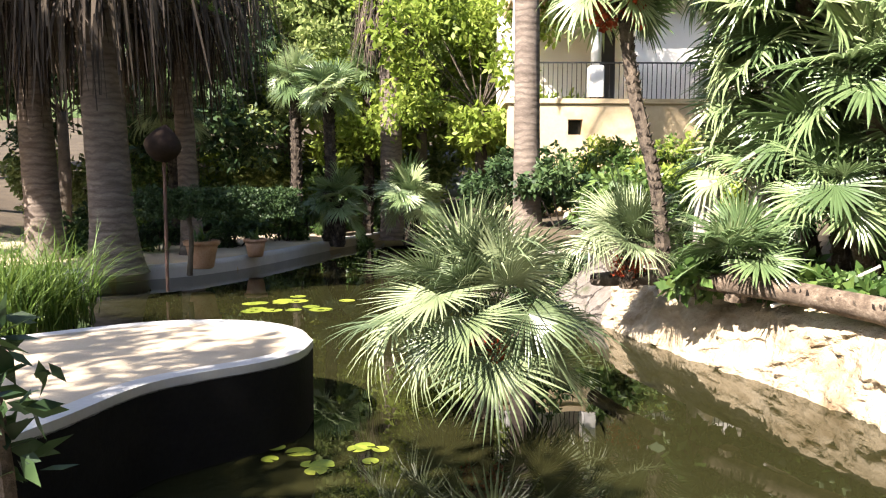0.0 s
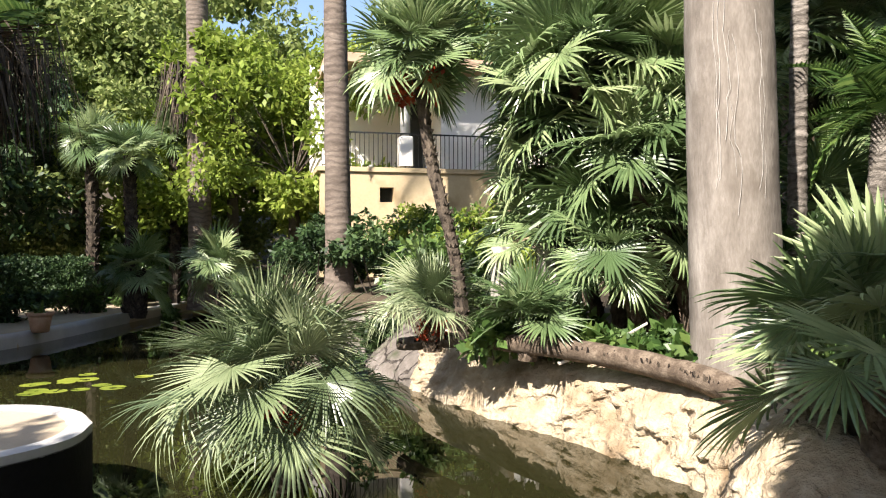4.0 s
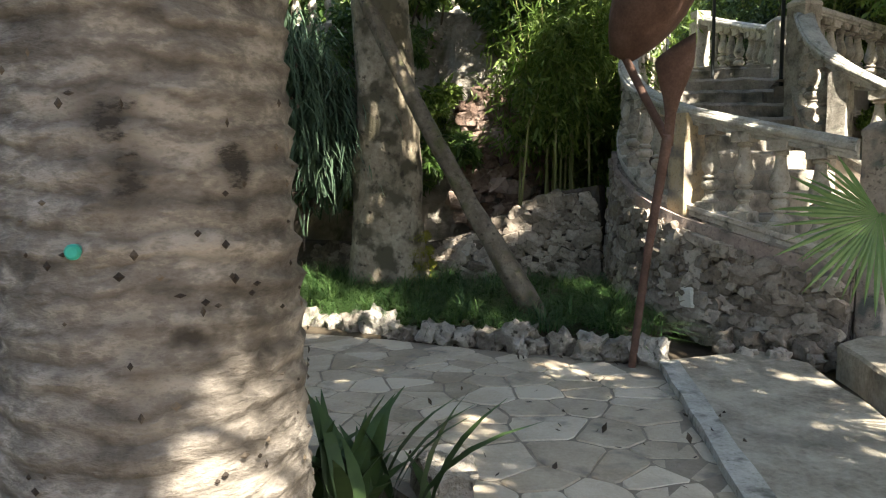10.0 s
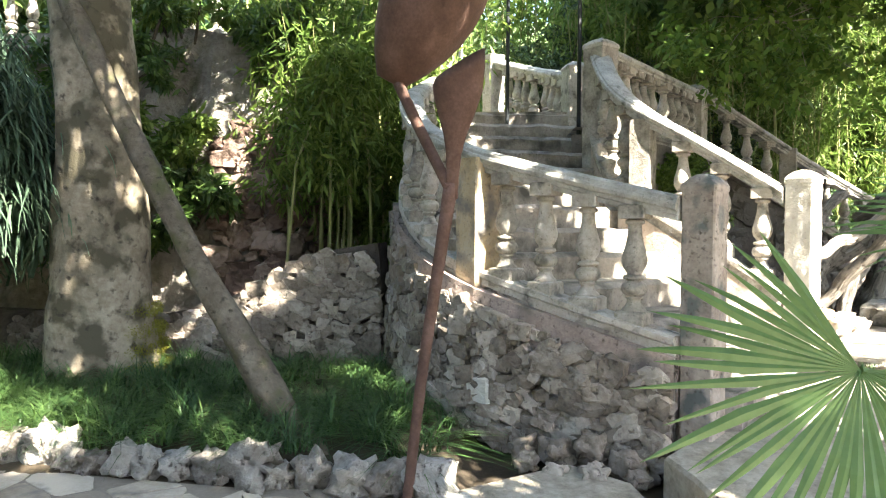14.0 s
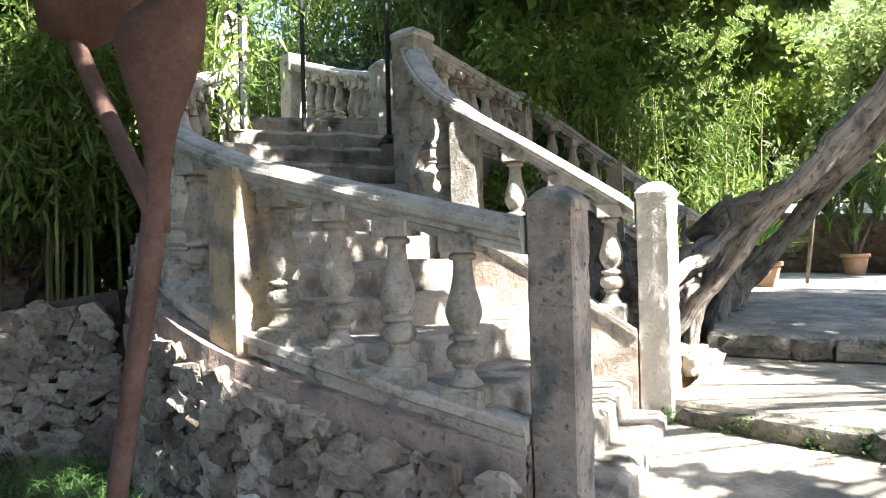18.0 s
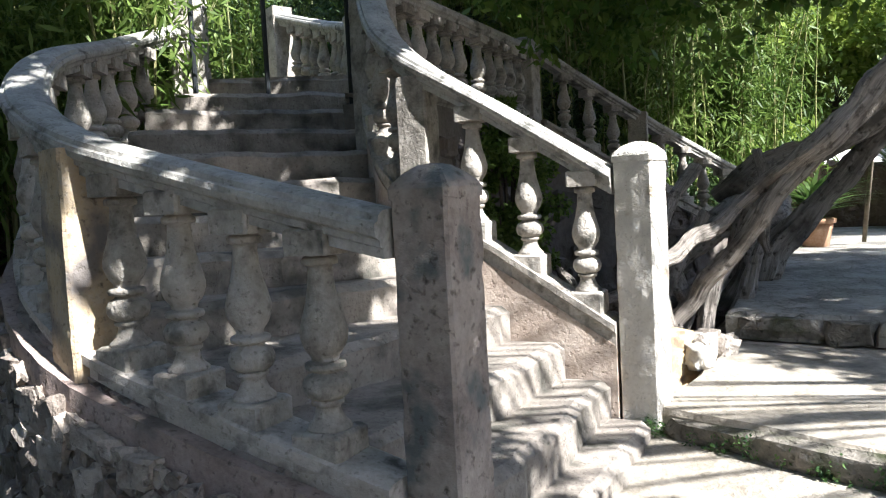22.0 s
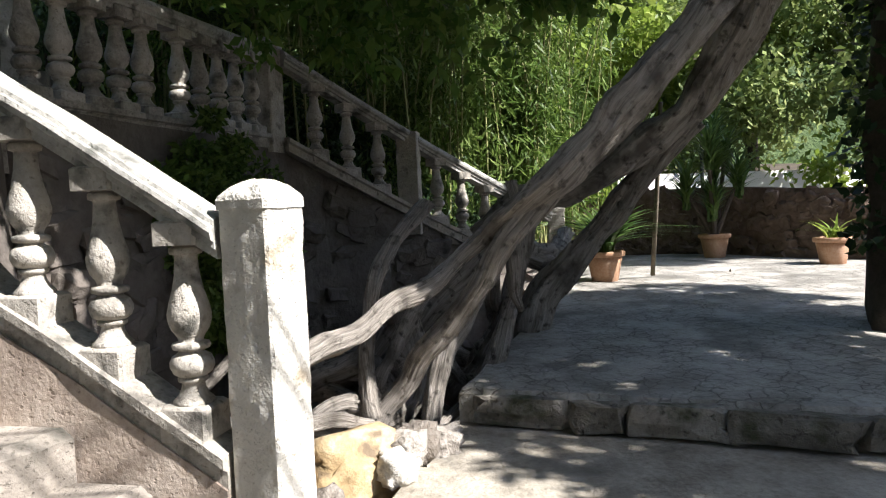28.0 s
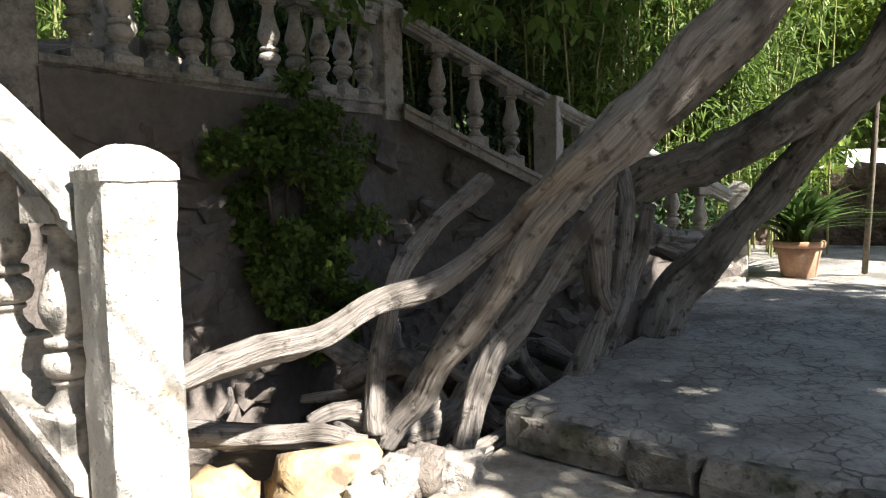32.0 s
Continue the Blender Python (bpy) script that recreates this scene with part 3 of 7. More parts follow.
        lo.append((lo[-1] if lo else a) - d)
        hi.append((hi[-1] if hi else b) + d)
    return lo[::-1] + near + hi


gx, gy = axis(-10, 20, 0.3, 1), axis(-14, 30, 0.3, 1)
V = [(x, y, ground_z(x, y)) for y in gy for x in gx]
w = len(gx)
F = [(j * w + i, j * w + i + 1, j * w + w + i + 1, j * w + w + i) for j in range(len(gy) - 1) for i in range(w - 1)]
solo("ground", mesh("ground", V, F, SOIL, True), "dark garden soil with leaf litter under the planting", "ground", "structure")

POND_ON[0] = 1
V = [(-14, 0, WATER_Z), (4.6, 0, WATER_Z), (4.6, 29, WATER_Z), (-14, 29, WATER_Z)]
solo("water", mesh("water", V, [(0, 1, 2, 3)], WATER), "still murky green pond water with reflections", "pond", "structure")
POND_ON[0] = 0


def slab(name, poly, z, depth, mat, label, category, bevel=0.03, parent=None, kind="structure", wob=0.0):
    """A paving slab over a polygon; z may be a function of x, y."""
    zf = z if callable(z) else (lambda x, y: z)
    P = []
    for (x0, y0), (x1, y1) in zip(poly, poly[1:] + poly[:1]):
        n = max(1, int(math.hypot(x1 - x0, y1 - y0) / 0.25)) if wob else 1
        for k in range(n):
            x, y = x0 + (x1 - x0) * k / n, y0 + (y1 - y0) * k / n
            if wob:
                x += wob * noise.noise(Vector((x * 4, y * 4, 1)))
                y += wob * noise.noise(Vector((x * 4, y * 4, 7)))
            P.append((x, y))
    cx, cy = sum(p[0] for p in P) / len(P), sum(p[1] for p in P) / len(P)
    bm = bmesh.new()
    rings = []
    for dz, k in ((-depth, 0), (-bevel, 0), (0, bevel)):
        ring = []
        for x, y in P:
            d = math.hypot(x - cx, y - cy) + 1e-6
            ring.append(bm.verts.new((x - (x - cx) / d * k, y - (y - cy) / d * k, zf(x, y) + dz)))
        rings.append(ring)
    n = len(P)
    for a, b in zip(rings, rings[1:]):
        for i in range(n):
            bm.faces.new((a[i], a[(i + 1) % n], b[(i + 1) % n], b[i]))
    for tri in geometry.tessellate_polygon([[v.co.xy.to_3d() for v in rings[-1]]]):
        bm.faces.new([rings[-1][k] for k in tri])
    bmesh.ops.recalc_face_normals(bm, faces=bm.faces)
    me = bpy.data.meshes.new(name)
    bm.to_mesh(me)
    bm.free()
    me.materials.append(mat)
    if parent is not None:
        return put(name, me, parent, label)
    return solo(name, me, label, category, kind)


# lower path: mortar bed (its stones come last in the file)
PATH = [(-1.5, -2.2), (4.8, -2.2), (4.8, -0.3), (6.6, 0.0), (6.62, 1.4), (6.8, 2.6), (7.1, 4.0), (7.6, 6.0), (5.6, 6.0), (4.45, 3.0), (4.2, 1.5), (3.7, 0.9), (2.2, 0.75), (0.8, 0.7), (-1.5, 0.6)]


def path_z(x, y):
    return 0.04 + 0.008 * max(0, x - 2)


bed = slab("pavement", PATH, path_z, 0.2, JOINT, "crazy paving of irregular pale flagstones in mortar", "paving", 0.02)
slab("kerb", [(4.0, -0.28), (4.0, -0.14), (6.42, 0.26), (6.45, 0.13)], lambda x, y: 0.095 + 0.012 * (x - 3), 0.2, RAILSTONE, "narrow stone kerb between paving and concrete", "kerb", 0.015, wob=0.02)
slab("concrete_slab", [(2.6, -1.5), (2.6, -0.46), (6.5, 0.19), (6.95, -0.42), (6.66, -0.72), (4.97, -1.03)], lambda x, y: 0.085 + 0.012 * (x - 3), 0.2, CONCRETE, "worn concrete slab with dappled light beside the path", "paving", 0.02, wob=0.03)


def ramp_z(x, y):
    return min(0.47, 0.17 + 0.075 * max(0.0, (x - 4.6) * 0.75 - (y + 1.1) * 0.66))


S1A, S1B = (8.46, -2.42), (4.9, -4.86)
S2A, S2B = (9.88, -3.56), (6.9, -7.1)
slab("concrete_ramp", [(2.6, -2.3), (2.6, -1.66), (4.97, -1.2), (6.66, -0.90), (7.1, -1.32), (8.36, -2.3), S1A, S1B, (3.4, -4.2)], ramp_z, 0.25, CONCRETE, "worn concrete ramp rising towards the low steps", "paving", 0.02, wob=0.03)
slab("step_lower", [S1A, (9.0, -2.92), (9.95, -3.6), (6.8, -7.25), S1B], lambda x, y: 0.575 + 0.012 * (x - 8), 0.35, CONCRETE, "broad worn concrete step with mossy stone nosing", "step", 0.03, wob=0.05)
slab("courtyard", [S2A, (10.7, -4.12), (12.05, -5.1), (13.7, -5.95), (17.5, -5.9), (17.5, -12.8), (6.0, -12.8), S2B], lambda x, y: 0.79 + 0.022 * max(0, x - 10), 0.45, COURT, "grey paved courtyard terrace one step up with a worn stone edge", "paving", 0.03, wob=0.05)

# ---------- pond banks ----------
def bank_strip(line, rows, mat, name, label, amp=0.10, freq=1.7, n=8):
    L = smooth_line(line, n)
    if n > 20:
        rows = [tuple(q) for q in smooth_line(rows, 5)]
    V, F = [], []
    for i, p in enumerate(L):
        d = L[min(i + 1, len(L) - 1)] - L[max(i - 1, 0)]
        d = d / (np.linalg.norm(d) + 1e-9)
        out = np.array((-d[1], d[0]))
        low = min(1.0, 0.3 + (len(L) - 1 - i) / 40) if n > 24 else 1.0
        for off, z in rows:
            z = -0.72 + (z + 0.72) * low if z > -0.72 else z
            q = Vector((p[0] + out[0] * off, p[1] + out[1] * off, z))
            k = amp * noise.noise(q * freq) + amp * 0.5 * noise.noise(q * freq * 3.1)
            if n > 20:
                k += amp * 0.5 * abs(noise.noise(q * freq * 2.0 + Vector((5, 0, 0)))) + amp * 0.3 * noise.noise(q * 17)
            V.append((q.x + out[0] * k, q.y + out[1] * k, z + 0.5 * k))
        if i:
            m, a = len(rows), (i - 1) * len(rows)
            F += [(a + j, a + m + j, a + m + j + 1, a + j + 1) for j in range(m - 1)]
    return solo(name, mesh(name, V, F, mat, True), label, "bank", "structure")


POND_ON[0] = 1
bank_strip([(p[0], p[1]) for p in SHORE[:7]], [(-0.05, -1.1), (0.0, -0.72), (0.04, -0.6), (0.10, -0.5), (0.16, -0.36), (0.22, -0.22), (0.30, -0.08), (0.42, 0.04), (0.6, 0.12), (0.8, 0.14), (1.0, 0.06), (1.15, -0.3)], BANKROCK,
           "bank_rock", "sunlit pale rough rock wall along the pond edge", 0.15, 2.4, 26)
# Near bank lies in shade; its darker rock colour partly stands in for that.
bank_strip([(3.1, 3.9), (2.3, 3.2), (1.0, 2.4), (-1.5, 1.9), (-6.0, 1.3)], [(-0.1, -1.1), (0.0, -0.72), (0.06, -0.55), (0.16, -0.52), (0.3, -0.47), (0.5, -0.46), (0.8, -0.5), (1.1, -0.7)], TUFA, "bank_near", "earthy near bank with embedded rocks, its shade in the darker colour", 0.07, 2.6, 22)
bank_strip([(-1.4, 27.5), (0.3, 18), (1.6, 13), (2.2, 10.6)], [(0, -1.1), (0.1, -0.6), (0.3, -0.4), (0.8, 0.0), (2.0, 0.2), (3.0, 0.0)], TUFA, "bank_far", "shaded rocky far bank of the pond", 0.15)
# far promenade with a low kerb
FAR = [(-12, 12.2), (-6.8, 14.9), (-4.9, 17.1), (-3.3, 22.9), (-2.2, 26.5)]
slab("far_promenade", FAR + [(-1.2, 27.5), (-1.0, 33), (-7, 33), (-12, 26), (-16, 20), (-16, 13)], -0.44, 0.5, SAND, "sunlit sandy promenade beyond the pond", "path", 0.03)
bank_strip([(p[0], p[1]) for p in FAR], [(0.02, -1.1), (0.0, -0.5), (0.02, -0.40), (0.22, -0.40), (0.24, -0.48)], RIM, "far_kerb", "grey cement kerb along the far water edge", 0.01)

# round-nosed terrace in the pond
PL = [tuple(p) for p in smooth_line(PLANTER + PLANTER[:1], 4)][:-1]


def shrink(P, k):
    out = []
    n = len(P)
    for i in range(n):
        a, b = P[i - 1], P[(i + 1) % n]
        d = Vector((b[0] - a[0], b[1] - a[1])).normalized()
        out.append((P[i][0] + d.y * -k, P[i][1] + d.x * k))
    return out


area = sum(a[0] * b[1] - b[0] * a[1] for a, b in zip(PL, PL[1:] + PL[:1]))
IN = shrink(PL, 0.16 if area > 0 else -0.16)
n = len(PL)
terrace = thing("pond_terrace", (-2.6, 5.0, WATER_Z), "low rounded terrace with sandy floor, cement rim and dark wall", "terrace", kind="structure")
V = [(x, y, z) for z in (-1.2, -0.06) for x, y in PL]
put("retaining_wall", mesh("retaining_wall", V, [(i, (i + 1) % n, n + (i + 1) % n, n + i) for i in range(n)], DARKWALL, True), terrace, "retaining wall darkened for its shade")
V = [(x, y, -0.07) for x, y in PL] + [(x, y, 0.0) for x, y in PL] + [(x, y, 0.0) for x, y in IN] + [(x, y, -0.07) for x, y in IN]
F = [(r * n + i, r * n + (i + 1) % n, r * n + n + (i + 1) % n, r * n + n + i) for r in range(3) for i in range(n)]
put("rim", mesh("rim", V, F, RIM), terrace, "smooth grey cement rim")
bm = bmesh.new()
f = bm.faces.new([bm.verts.new((x, y, -0.02)) for x, y in IN])
bmesh.ops.triangulate(bm, faces=[f])
me = bpy.data.meshes.new("sand_floor")
bm.to_mesh(me)
bm.free()
me.materials.append(SAND)
put("sand_floor", me, terrace, "compacted pale sand floor")

POND_ON[0] = 0

# ---------- stair ----------
IN_KEYS = [(0.52, 8.34, -2.36), (0.72, 8.49, -2.19), (0.93, 8.63, -1.97), (1.13, 8.78, -1.72), (1.31, 8.96, -1.44), (1.50, 9.08, -1.29), (2.10, 9.95, -1.04), (2.90, 11.5, -0.98)]
OUT_KEYS = [(0.52, 7.0, -1.42), (0.86, 7.03, -1.02), (1.28, 7.80, 0.06), (1.94, 9.05, 0.50), (2.5, 10.4, 0.52), (2.90, 11.5, 0.33)]


def on(keys, z):
    Z = [k[0] for k in keys]
    return np.interp(z, Z, [k[1] for k in keys]), np.interp(z, Z, [k[2] for k in keys])


RISE = 0.194
stair = thing("garden_stair", (8.4, -1.2, 0.3), "curved worn stone garden stair with dappled treads", "stair", kind="structure")
for k in range(13):
    z = 0.52 + RISE * k
    (ax, ay), (bx, by) = on(OUT_KEYS, z), on(IN_KEYS, z)
    (cx, cy), (dx, dy) = on(OUT_KEYS, z + 1.6 * RISE), on(IN_KEYS, z + 1.6 * RISE)
    V, F = [], []
    n = 26
    for zz, off in ((z - 0.45, 0.0), (z - 0.035, 0.0), (z, 0.045)):
        for i in range(n + 1):
            t = i / n
            x, y = ax + (bx - ax) * t, ay + (by - ay) * t
            d = Vector((cx + (dx - cx) * t - x, cy + (dy - cy) * t - y)).normalized()
            e = off + 0.03 * noise.noise(Vector((x * 5, y * 5, z * 3))) + 0.018 * noise.noise(Vector((x * 14, y * 14, z * 5))) + 0.03 * max(0.0, noise.noise(Vector((x * 7, y * 7, z * 9))) - 0.25)
            V.append((x + d.x * e, y + d.y * e, zz + 0.014 * noise.noise(Vector((x * 4, y * 4, 9))) + 0.007 * noise.noise(Vector((x * 13, y * 13, zz)))))
    for i in range(n + 1):
        t = i / n
        V.append((cx + (dx - cx) * t, cy + (dy - cy) * t, z + 0.01 * noise.noise(Vector((t * 6, k, 3)))))
    F = [(r * (n + 1) + i + 1, r * (n + 1) + i, (r + 1) * (n + 1) + i, (r + 1) * (n + 1) + i + 1) for r in range(3) for i in range(n)]
    o = len(V)
    V += [(cx, cy, z - 0.45), (dx, dy, z - 0.45)]
    m = n + 1
    F += [(0, m, 2 * m, 3 * m, o), (o + 1, 4 * m - 1, 3 * m - 1, 2 * m - 1, m - 1)]
    put("tread", mesh("tread", V, F, STAIR), stair)
V, F = box(11.4, -1.3, 2.4, 17, 3.5, 2.86)
put("upper_landing", mesh("upper_landing", V, F, STAIR), stair)
# solid fill below the treads
V, F = [], []
ks = np.linspace(0.6, 2.85, 24)
for z in ks:
    (ax, ay), (bx, by) = on(OUT_KEYS, z), on(IN_KEYS, z)
    V += [(ax, ay, z - 0.26), (bx, by, z - 0.26), (ax, ay, 0.0), (bx, by, 0.0)]
for i in range(len(ks) - 1):
    a = i * 4
    F += [(a, a + 1, a + 5, a + 4), (a + 2, a, a + 4, a + 6), (a + 1, a + 3, a + 7, a + 5)]
put("stair_core", mesh("stair_core", V, F, MORTAR), stair)


def sweep(profile, line, closed=True):
    """A moulding of (side, up) points swept along a line."""
    L = [Vector(p) for p in line]
    V, F, n = [], [], len(profile)
    for i, p in enumerate(L):
        d = L[min(i + 1, len(L) - 1)] - L[max(i - 1, 0)]
        s = Vector((d.y, -d.x, 0)).normalized()
        for a, b in profile:
            e = 1 + 0.05 * noise.noise(p * 5 + Vector((a * 9, b * 9, 0)))
            V.append(p + s * a * e * 0.88 + Vector((0, 0, b * e)))
        if i:
            o = (i - 1) * n
            F += [(o + k, o + (k + 1) % n, o + n + (k + 1) % n, o + n + k) for k in range(n)]
    F += [tuple(range(n - 1, -1, -1)), tuple(range((len(L) - 1) * n, len(L) * n))]
    return V, F


RAIL_PROFILE = [(-0.07, -0.135), (0.07, -0.135), (0.07, -0.105), (0.088, -0.098), (0.088, -0.078), (0.112, -0.066), (0.118, -0.045), (0.112, -0.026), (0.094, -0.022), (0.088, -0.004), (0.06, 0.008), (0.02, 0.013), (-0.02, 0.013), (-0.06, 0.008), (-0.088, -0.004), (-0.094, -0.022), (-0.112, -0.026), (-0.118, -0.045), (-0.112, -0.066), (-0.088, -0.078), (-0.088, -0.098), (-0.07, -0.105)]
STRING_PROFILE = [(-0.09, -0.13), (0.09, -0.13), (0.09, -0.06), (0.12, -0.045), (0.12, -0.01), (0.09, 0.0), (-0.09, 0.0), (-0.12, -0.01), (-0.12, -0.045), (-0.09, -0.06)]
PROFILE = [(0.064, 0.05), (0.062, 0.065), (0.046, 0.082), (0.036, 0.105), (0.034, 0.122), (0.044, 0.128), (0.046, 0.138), (0.040, 0.143), (0.058, 0.156), (0.066, 0.176), (0.066, 0.192), (0.058, 0.212), (0.040, 0.224), (0.036, 0.230), (0.055, 0.236), (0.058, 0.246), (0.055, 0.256), (0.037, 0.262),
           (0.040, 0.275), (0.056, 0.300), (0.065, 0.330), (0.066, 0.352), (0.058, 0.390), (0.047, 0.43), (0.038, 0.48), (0.034, 0.53), (0.034, 0.545), (0.048, 0.550), (0.050, 0.560), (0.048, 0.570), (0.038, 0.576), (0.038, 0.585)]
BALUSTER = mesh("baluster", *join(box(-0.078, -0.078, -0.06, 0.078, 0.078, 0.055, 0.01), lathe(PROFILE), box(-0.07, -0.07, 0.58, 0.07, 0.07, 0.66, 0.008)), CARVED, False)
for poly in BALUSTER.polygons:
    poly.use_smooth = len(poly.vertices) == 4 and 0.05 < poly.center.z < 0.575 and abs(poly.normal.z) < 0.75


def post_mesh(name, w, h, mat, cap=True, rot=0.0):
    """A square post with uneven faces and a low pyramid cap."""
    bm = bmesh.new()
    H = [i / 30 for i in range(31)]
    rings = []
    a = w / 2
    side = [-a + 0.01] + [-a + 2 * a * k / 6 for k in range(1, 6)] + [a - 0.01]
    base = [(k, -a) for k in side] + [(a, k) for k in side] + [(-k, a) for k in side] + [(-a, -k) for k in side]
    levels = [(k * h, 1.0) for k in H]
    if cap is None:
        levels = [(h, 1.06), (h + 0.03, 1.07), (h + 0.045, 1.0), (h + 0.075, 0.72), (h + 0.095, 0.4), (h + 0.10, 0.15)]
    for z, s in levels:
        ring = []
        for x, y in base:
            v = Vector((x * 9, y * 9, z * 5 + w * 30))
            c = 1 + 0.04 * noise.noise(v) + 0.025 * noise.noise(v * 3.5)
            if abs(x) + abs(y) > 1.75 * a:
                c -= 0.10 * max(0.0, noise.noise(v * 2.3) - 0.12)
            ring.append(bm.verts.new((x * s * c, y * s * c, z + (0.006 * noise.noise(v * 2) if z > 0 else 0))))
        rings.append(ring)
    for r0, r1 in zip(rings, rings[1:]):
        for i in range(28):
            bm.faces.new((r0[i], r0[(i + 1) % 28], r1[(i + 1) % 28], r1[i]))
    bm.faces.new(rings[-1])
    if cap is None:
        bm.faces.new(rings[0][::-1])
    me = bpy.data.meshes.new(name)
    bm.to_mesh(me)
    bm.free()
    me.materials.append(mat)
    return me


def along(line, s):
    """Point at length s along a 3D line."""
    L = [np.array(p, float) for p in line]
    for a, b in zip(L, L[1:]):
        d = np.linalg.norm((b - a)[:2])
        if s <= d:
            return a + (b - a) * s / d, math.atan2(b[1] - a[1], b[0] - a[0])
        s -= d
    return L[-1], math.atan2(L[-1][1] - L[-2][1], L[-1][0] - L[-2][0])


def length(line):
    return sum(math.hypot(b[0] - a[0], b[1] - a[1]) for a, b in zip(line, line[1:]))


def balustrade(label, line, spans, drop=0.785, mat=None, fine=8, sag=0.0):
    """line: rail top. spans: (start, end, count) of balusters by length along it."""
    b = thing("balustrade", line[0], label, "balustrade", "stair balustrades")
    L = smooth_line(line, fine)
    put("handrail", mesh("handrail", *sweep(RAIL_PROFILE, L), RAILSTONE), b, "lichen-grey moulded stone handrail")
    total = length(L)
    lows, run = [], 0.0
    for i, p in enumerate(L):
        run += math.hypot(p[0] - L[i - 1][0], p[1] - L[i - 1][1]) if i else 0.0
        lows.append(drop + sag * max(0.0, 1 - 2 * run / total))
    S = [(p[0], p[1], p[2] - d) for p, d in zip(L, lows)]
    put("base_moulding", mesh("base_moulding", *sweep(STRING_PROFILE, S), CARVED), b, "moulded stone base course")
    for a, e, cnt in spans:
        for i in range(cnt):
            s = a + (e - a) * (i + 0.5) / cnt
            p, yaw = along(L, s)
            dr = drop + sag * max(0.0, 1 - 2 * s / total)
            put("baluster", BALUSTER, b, m=Matrix.Translation((p[0], p[1], p[2] - dr)) @ Matrix.Rotation(yaw, 4, "Z") @ Matrix.Diagonal((1.16, 1.16, (dr - 0.10) / 0.66, 1)))
    return b


def post_at(parent, name, x, y, z0, z1, w, mat, yaw=0.0, cap=True, label=""):
    h = z1 - z0 - (0.1 if cap else 0)
    post = put(name, post_mesh(name, w, h, mat, False), parent, label, pose(x, y, z0, 0, 0, yaw))
    if cap:
        put("cap", post_mesh("cap", w, h, mat, None), post, "", pose(x, y, z0, 0, 0, yaw))
    return post


LRAIL = [(6.99, -1.06, 1.655), (7.37, -0.47, 1.83), (7.82, 0.12, 2.03), (8.4, 0.52, 2.30), (9.05, 0.66, 2.60), (10.1, 0.66, 2.90), (11.3, 0.46, 3.30)]
bl = balustrade("weathered sandstone balustrade curving up the outer side of the stair", LRAIL, [(0.12, 1.30, 4), (1.62, 2.9, 5), (3.1, 4.5, 5)])
post_at(bl, "post", 6.975, -1.19, 0.05, 1.79, 0.195, POSTMAT, 50, True, "mottled grey plaster newel post")
post_at(bl, "post", 7.78, 0.09, 0.9, 1.95, 0.22, PLASTER, 40, False, "ochre flaking plaster post")
post_at(bl, "post", 11.38, 0.40, 2.2, 3.84, 0.27, CARVED, 0, True)
RRAIL = [(8.57, -2.29, 1.815), (8.84, -1.83, 2.165), (9.10, -1.40, 2.48), (9.42, -1.20, 2.73), (9.80, -1.13, 3.0), (10.12, -1.12, 3.24)]
br = balustrade("weathered sandstone balustrade up the inner side of the stair", RRAIL, [(0.0, 0.93, 3), (1.22, 2.0, 3)], drop=0.80)
SL = smooth_line(RRAIL, 8)
SLOW = [(p[0], p[1], p[2] - 0.80) for p in SL]
put("string_board", mesh("string_board", *sweep([(-0.10, -0.85), (0.10, -0.85), (0.10, -0.125), (-0.10, -0.125)], SLOW), CREAMPLASTER), br, "pinkish plastered string below the balusters")
post_at(br, "post", 8.51, -2.41, 0.35, 1.945, 0.205, PALEPOST, 46, True, "pale limestone newel post with a pyramid cap")
post_at(br, "post", 9.17, -1.33, 1.35, 2.42, 0.19, CARVED, 60, False)
post_at(br, "post", 10.17, -1.13, 2.1, 3.38, 0.25, CARVED, 40, True, "capped stone post at the landing")
TRAIL = [(10.25, -1.2, 3.3), (11.4, -1.98, 3.31), (12.6, -2.78, 3.33)]
bt = balustrade("stone balustrade along the terrace edge in shade", TRAIL, [(0.15, 1.35, 5), (1.5, 2.75, 5)], drop=0.76, fine=2)
post_at(bt, "post", 12.65, -2.8, 2.4, 3.42, 0.25, CARVED, 55, True)
DRAIL = [(12.65, -2.95, 3.3), (13.3, -4.5, 2.52), (13.95, -6.15, 1.78)]
bd = balustrade("stone balustrade descending beside the far flight", DRAIL, [(0.15, 1.2, 3), (1.6, 3.3, 5)], drop=0.76, fine=2)
post_at(bd, "post", 13.2, -4.25, 1.6, 2.64, 0.22, CARVED, 65, False)
post_at(bd, "post", 14.0, -6.3, 0.8, 1.86, 0.2, CARVED, 65, True)
BACK = [(13.5, -0.2, 3.95), (12.6, -0.75, 3.62), (11.6, -1.02, 3.36)]
bb = balustrade("stone balustrade of the upper flight against the bamboo", BACK, [(0.2, 1.0, 4), (1.15, 2.0, 4)], drop=0.76, fine=2)
post_at(bb, "post", 13.58, -0.15, 2.8, 4.03, 0.24, CARVED, 30, False)
post_at(bb, "post", 11.5, -1.05, 2.5, 3.46, 0.24, CARVED, 15, True)


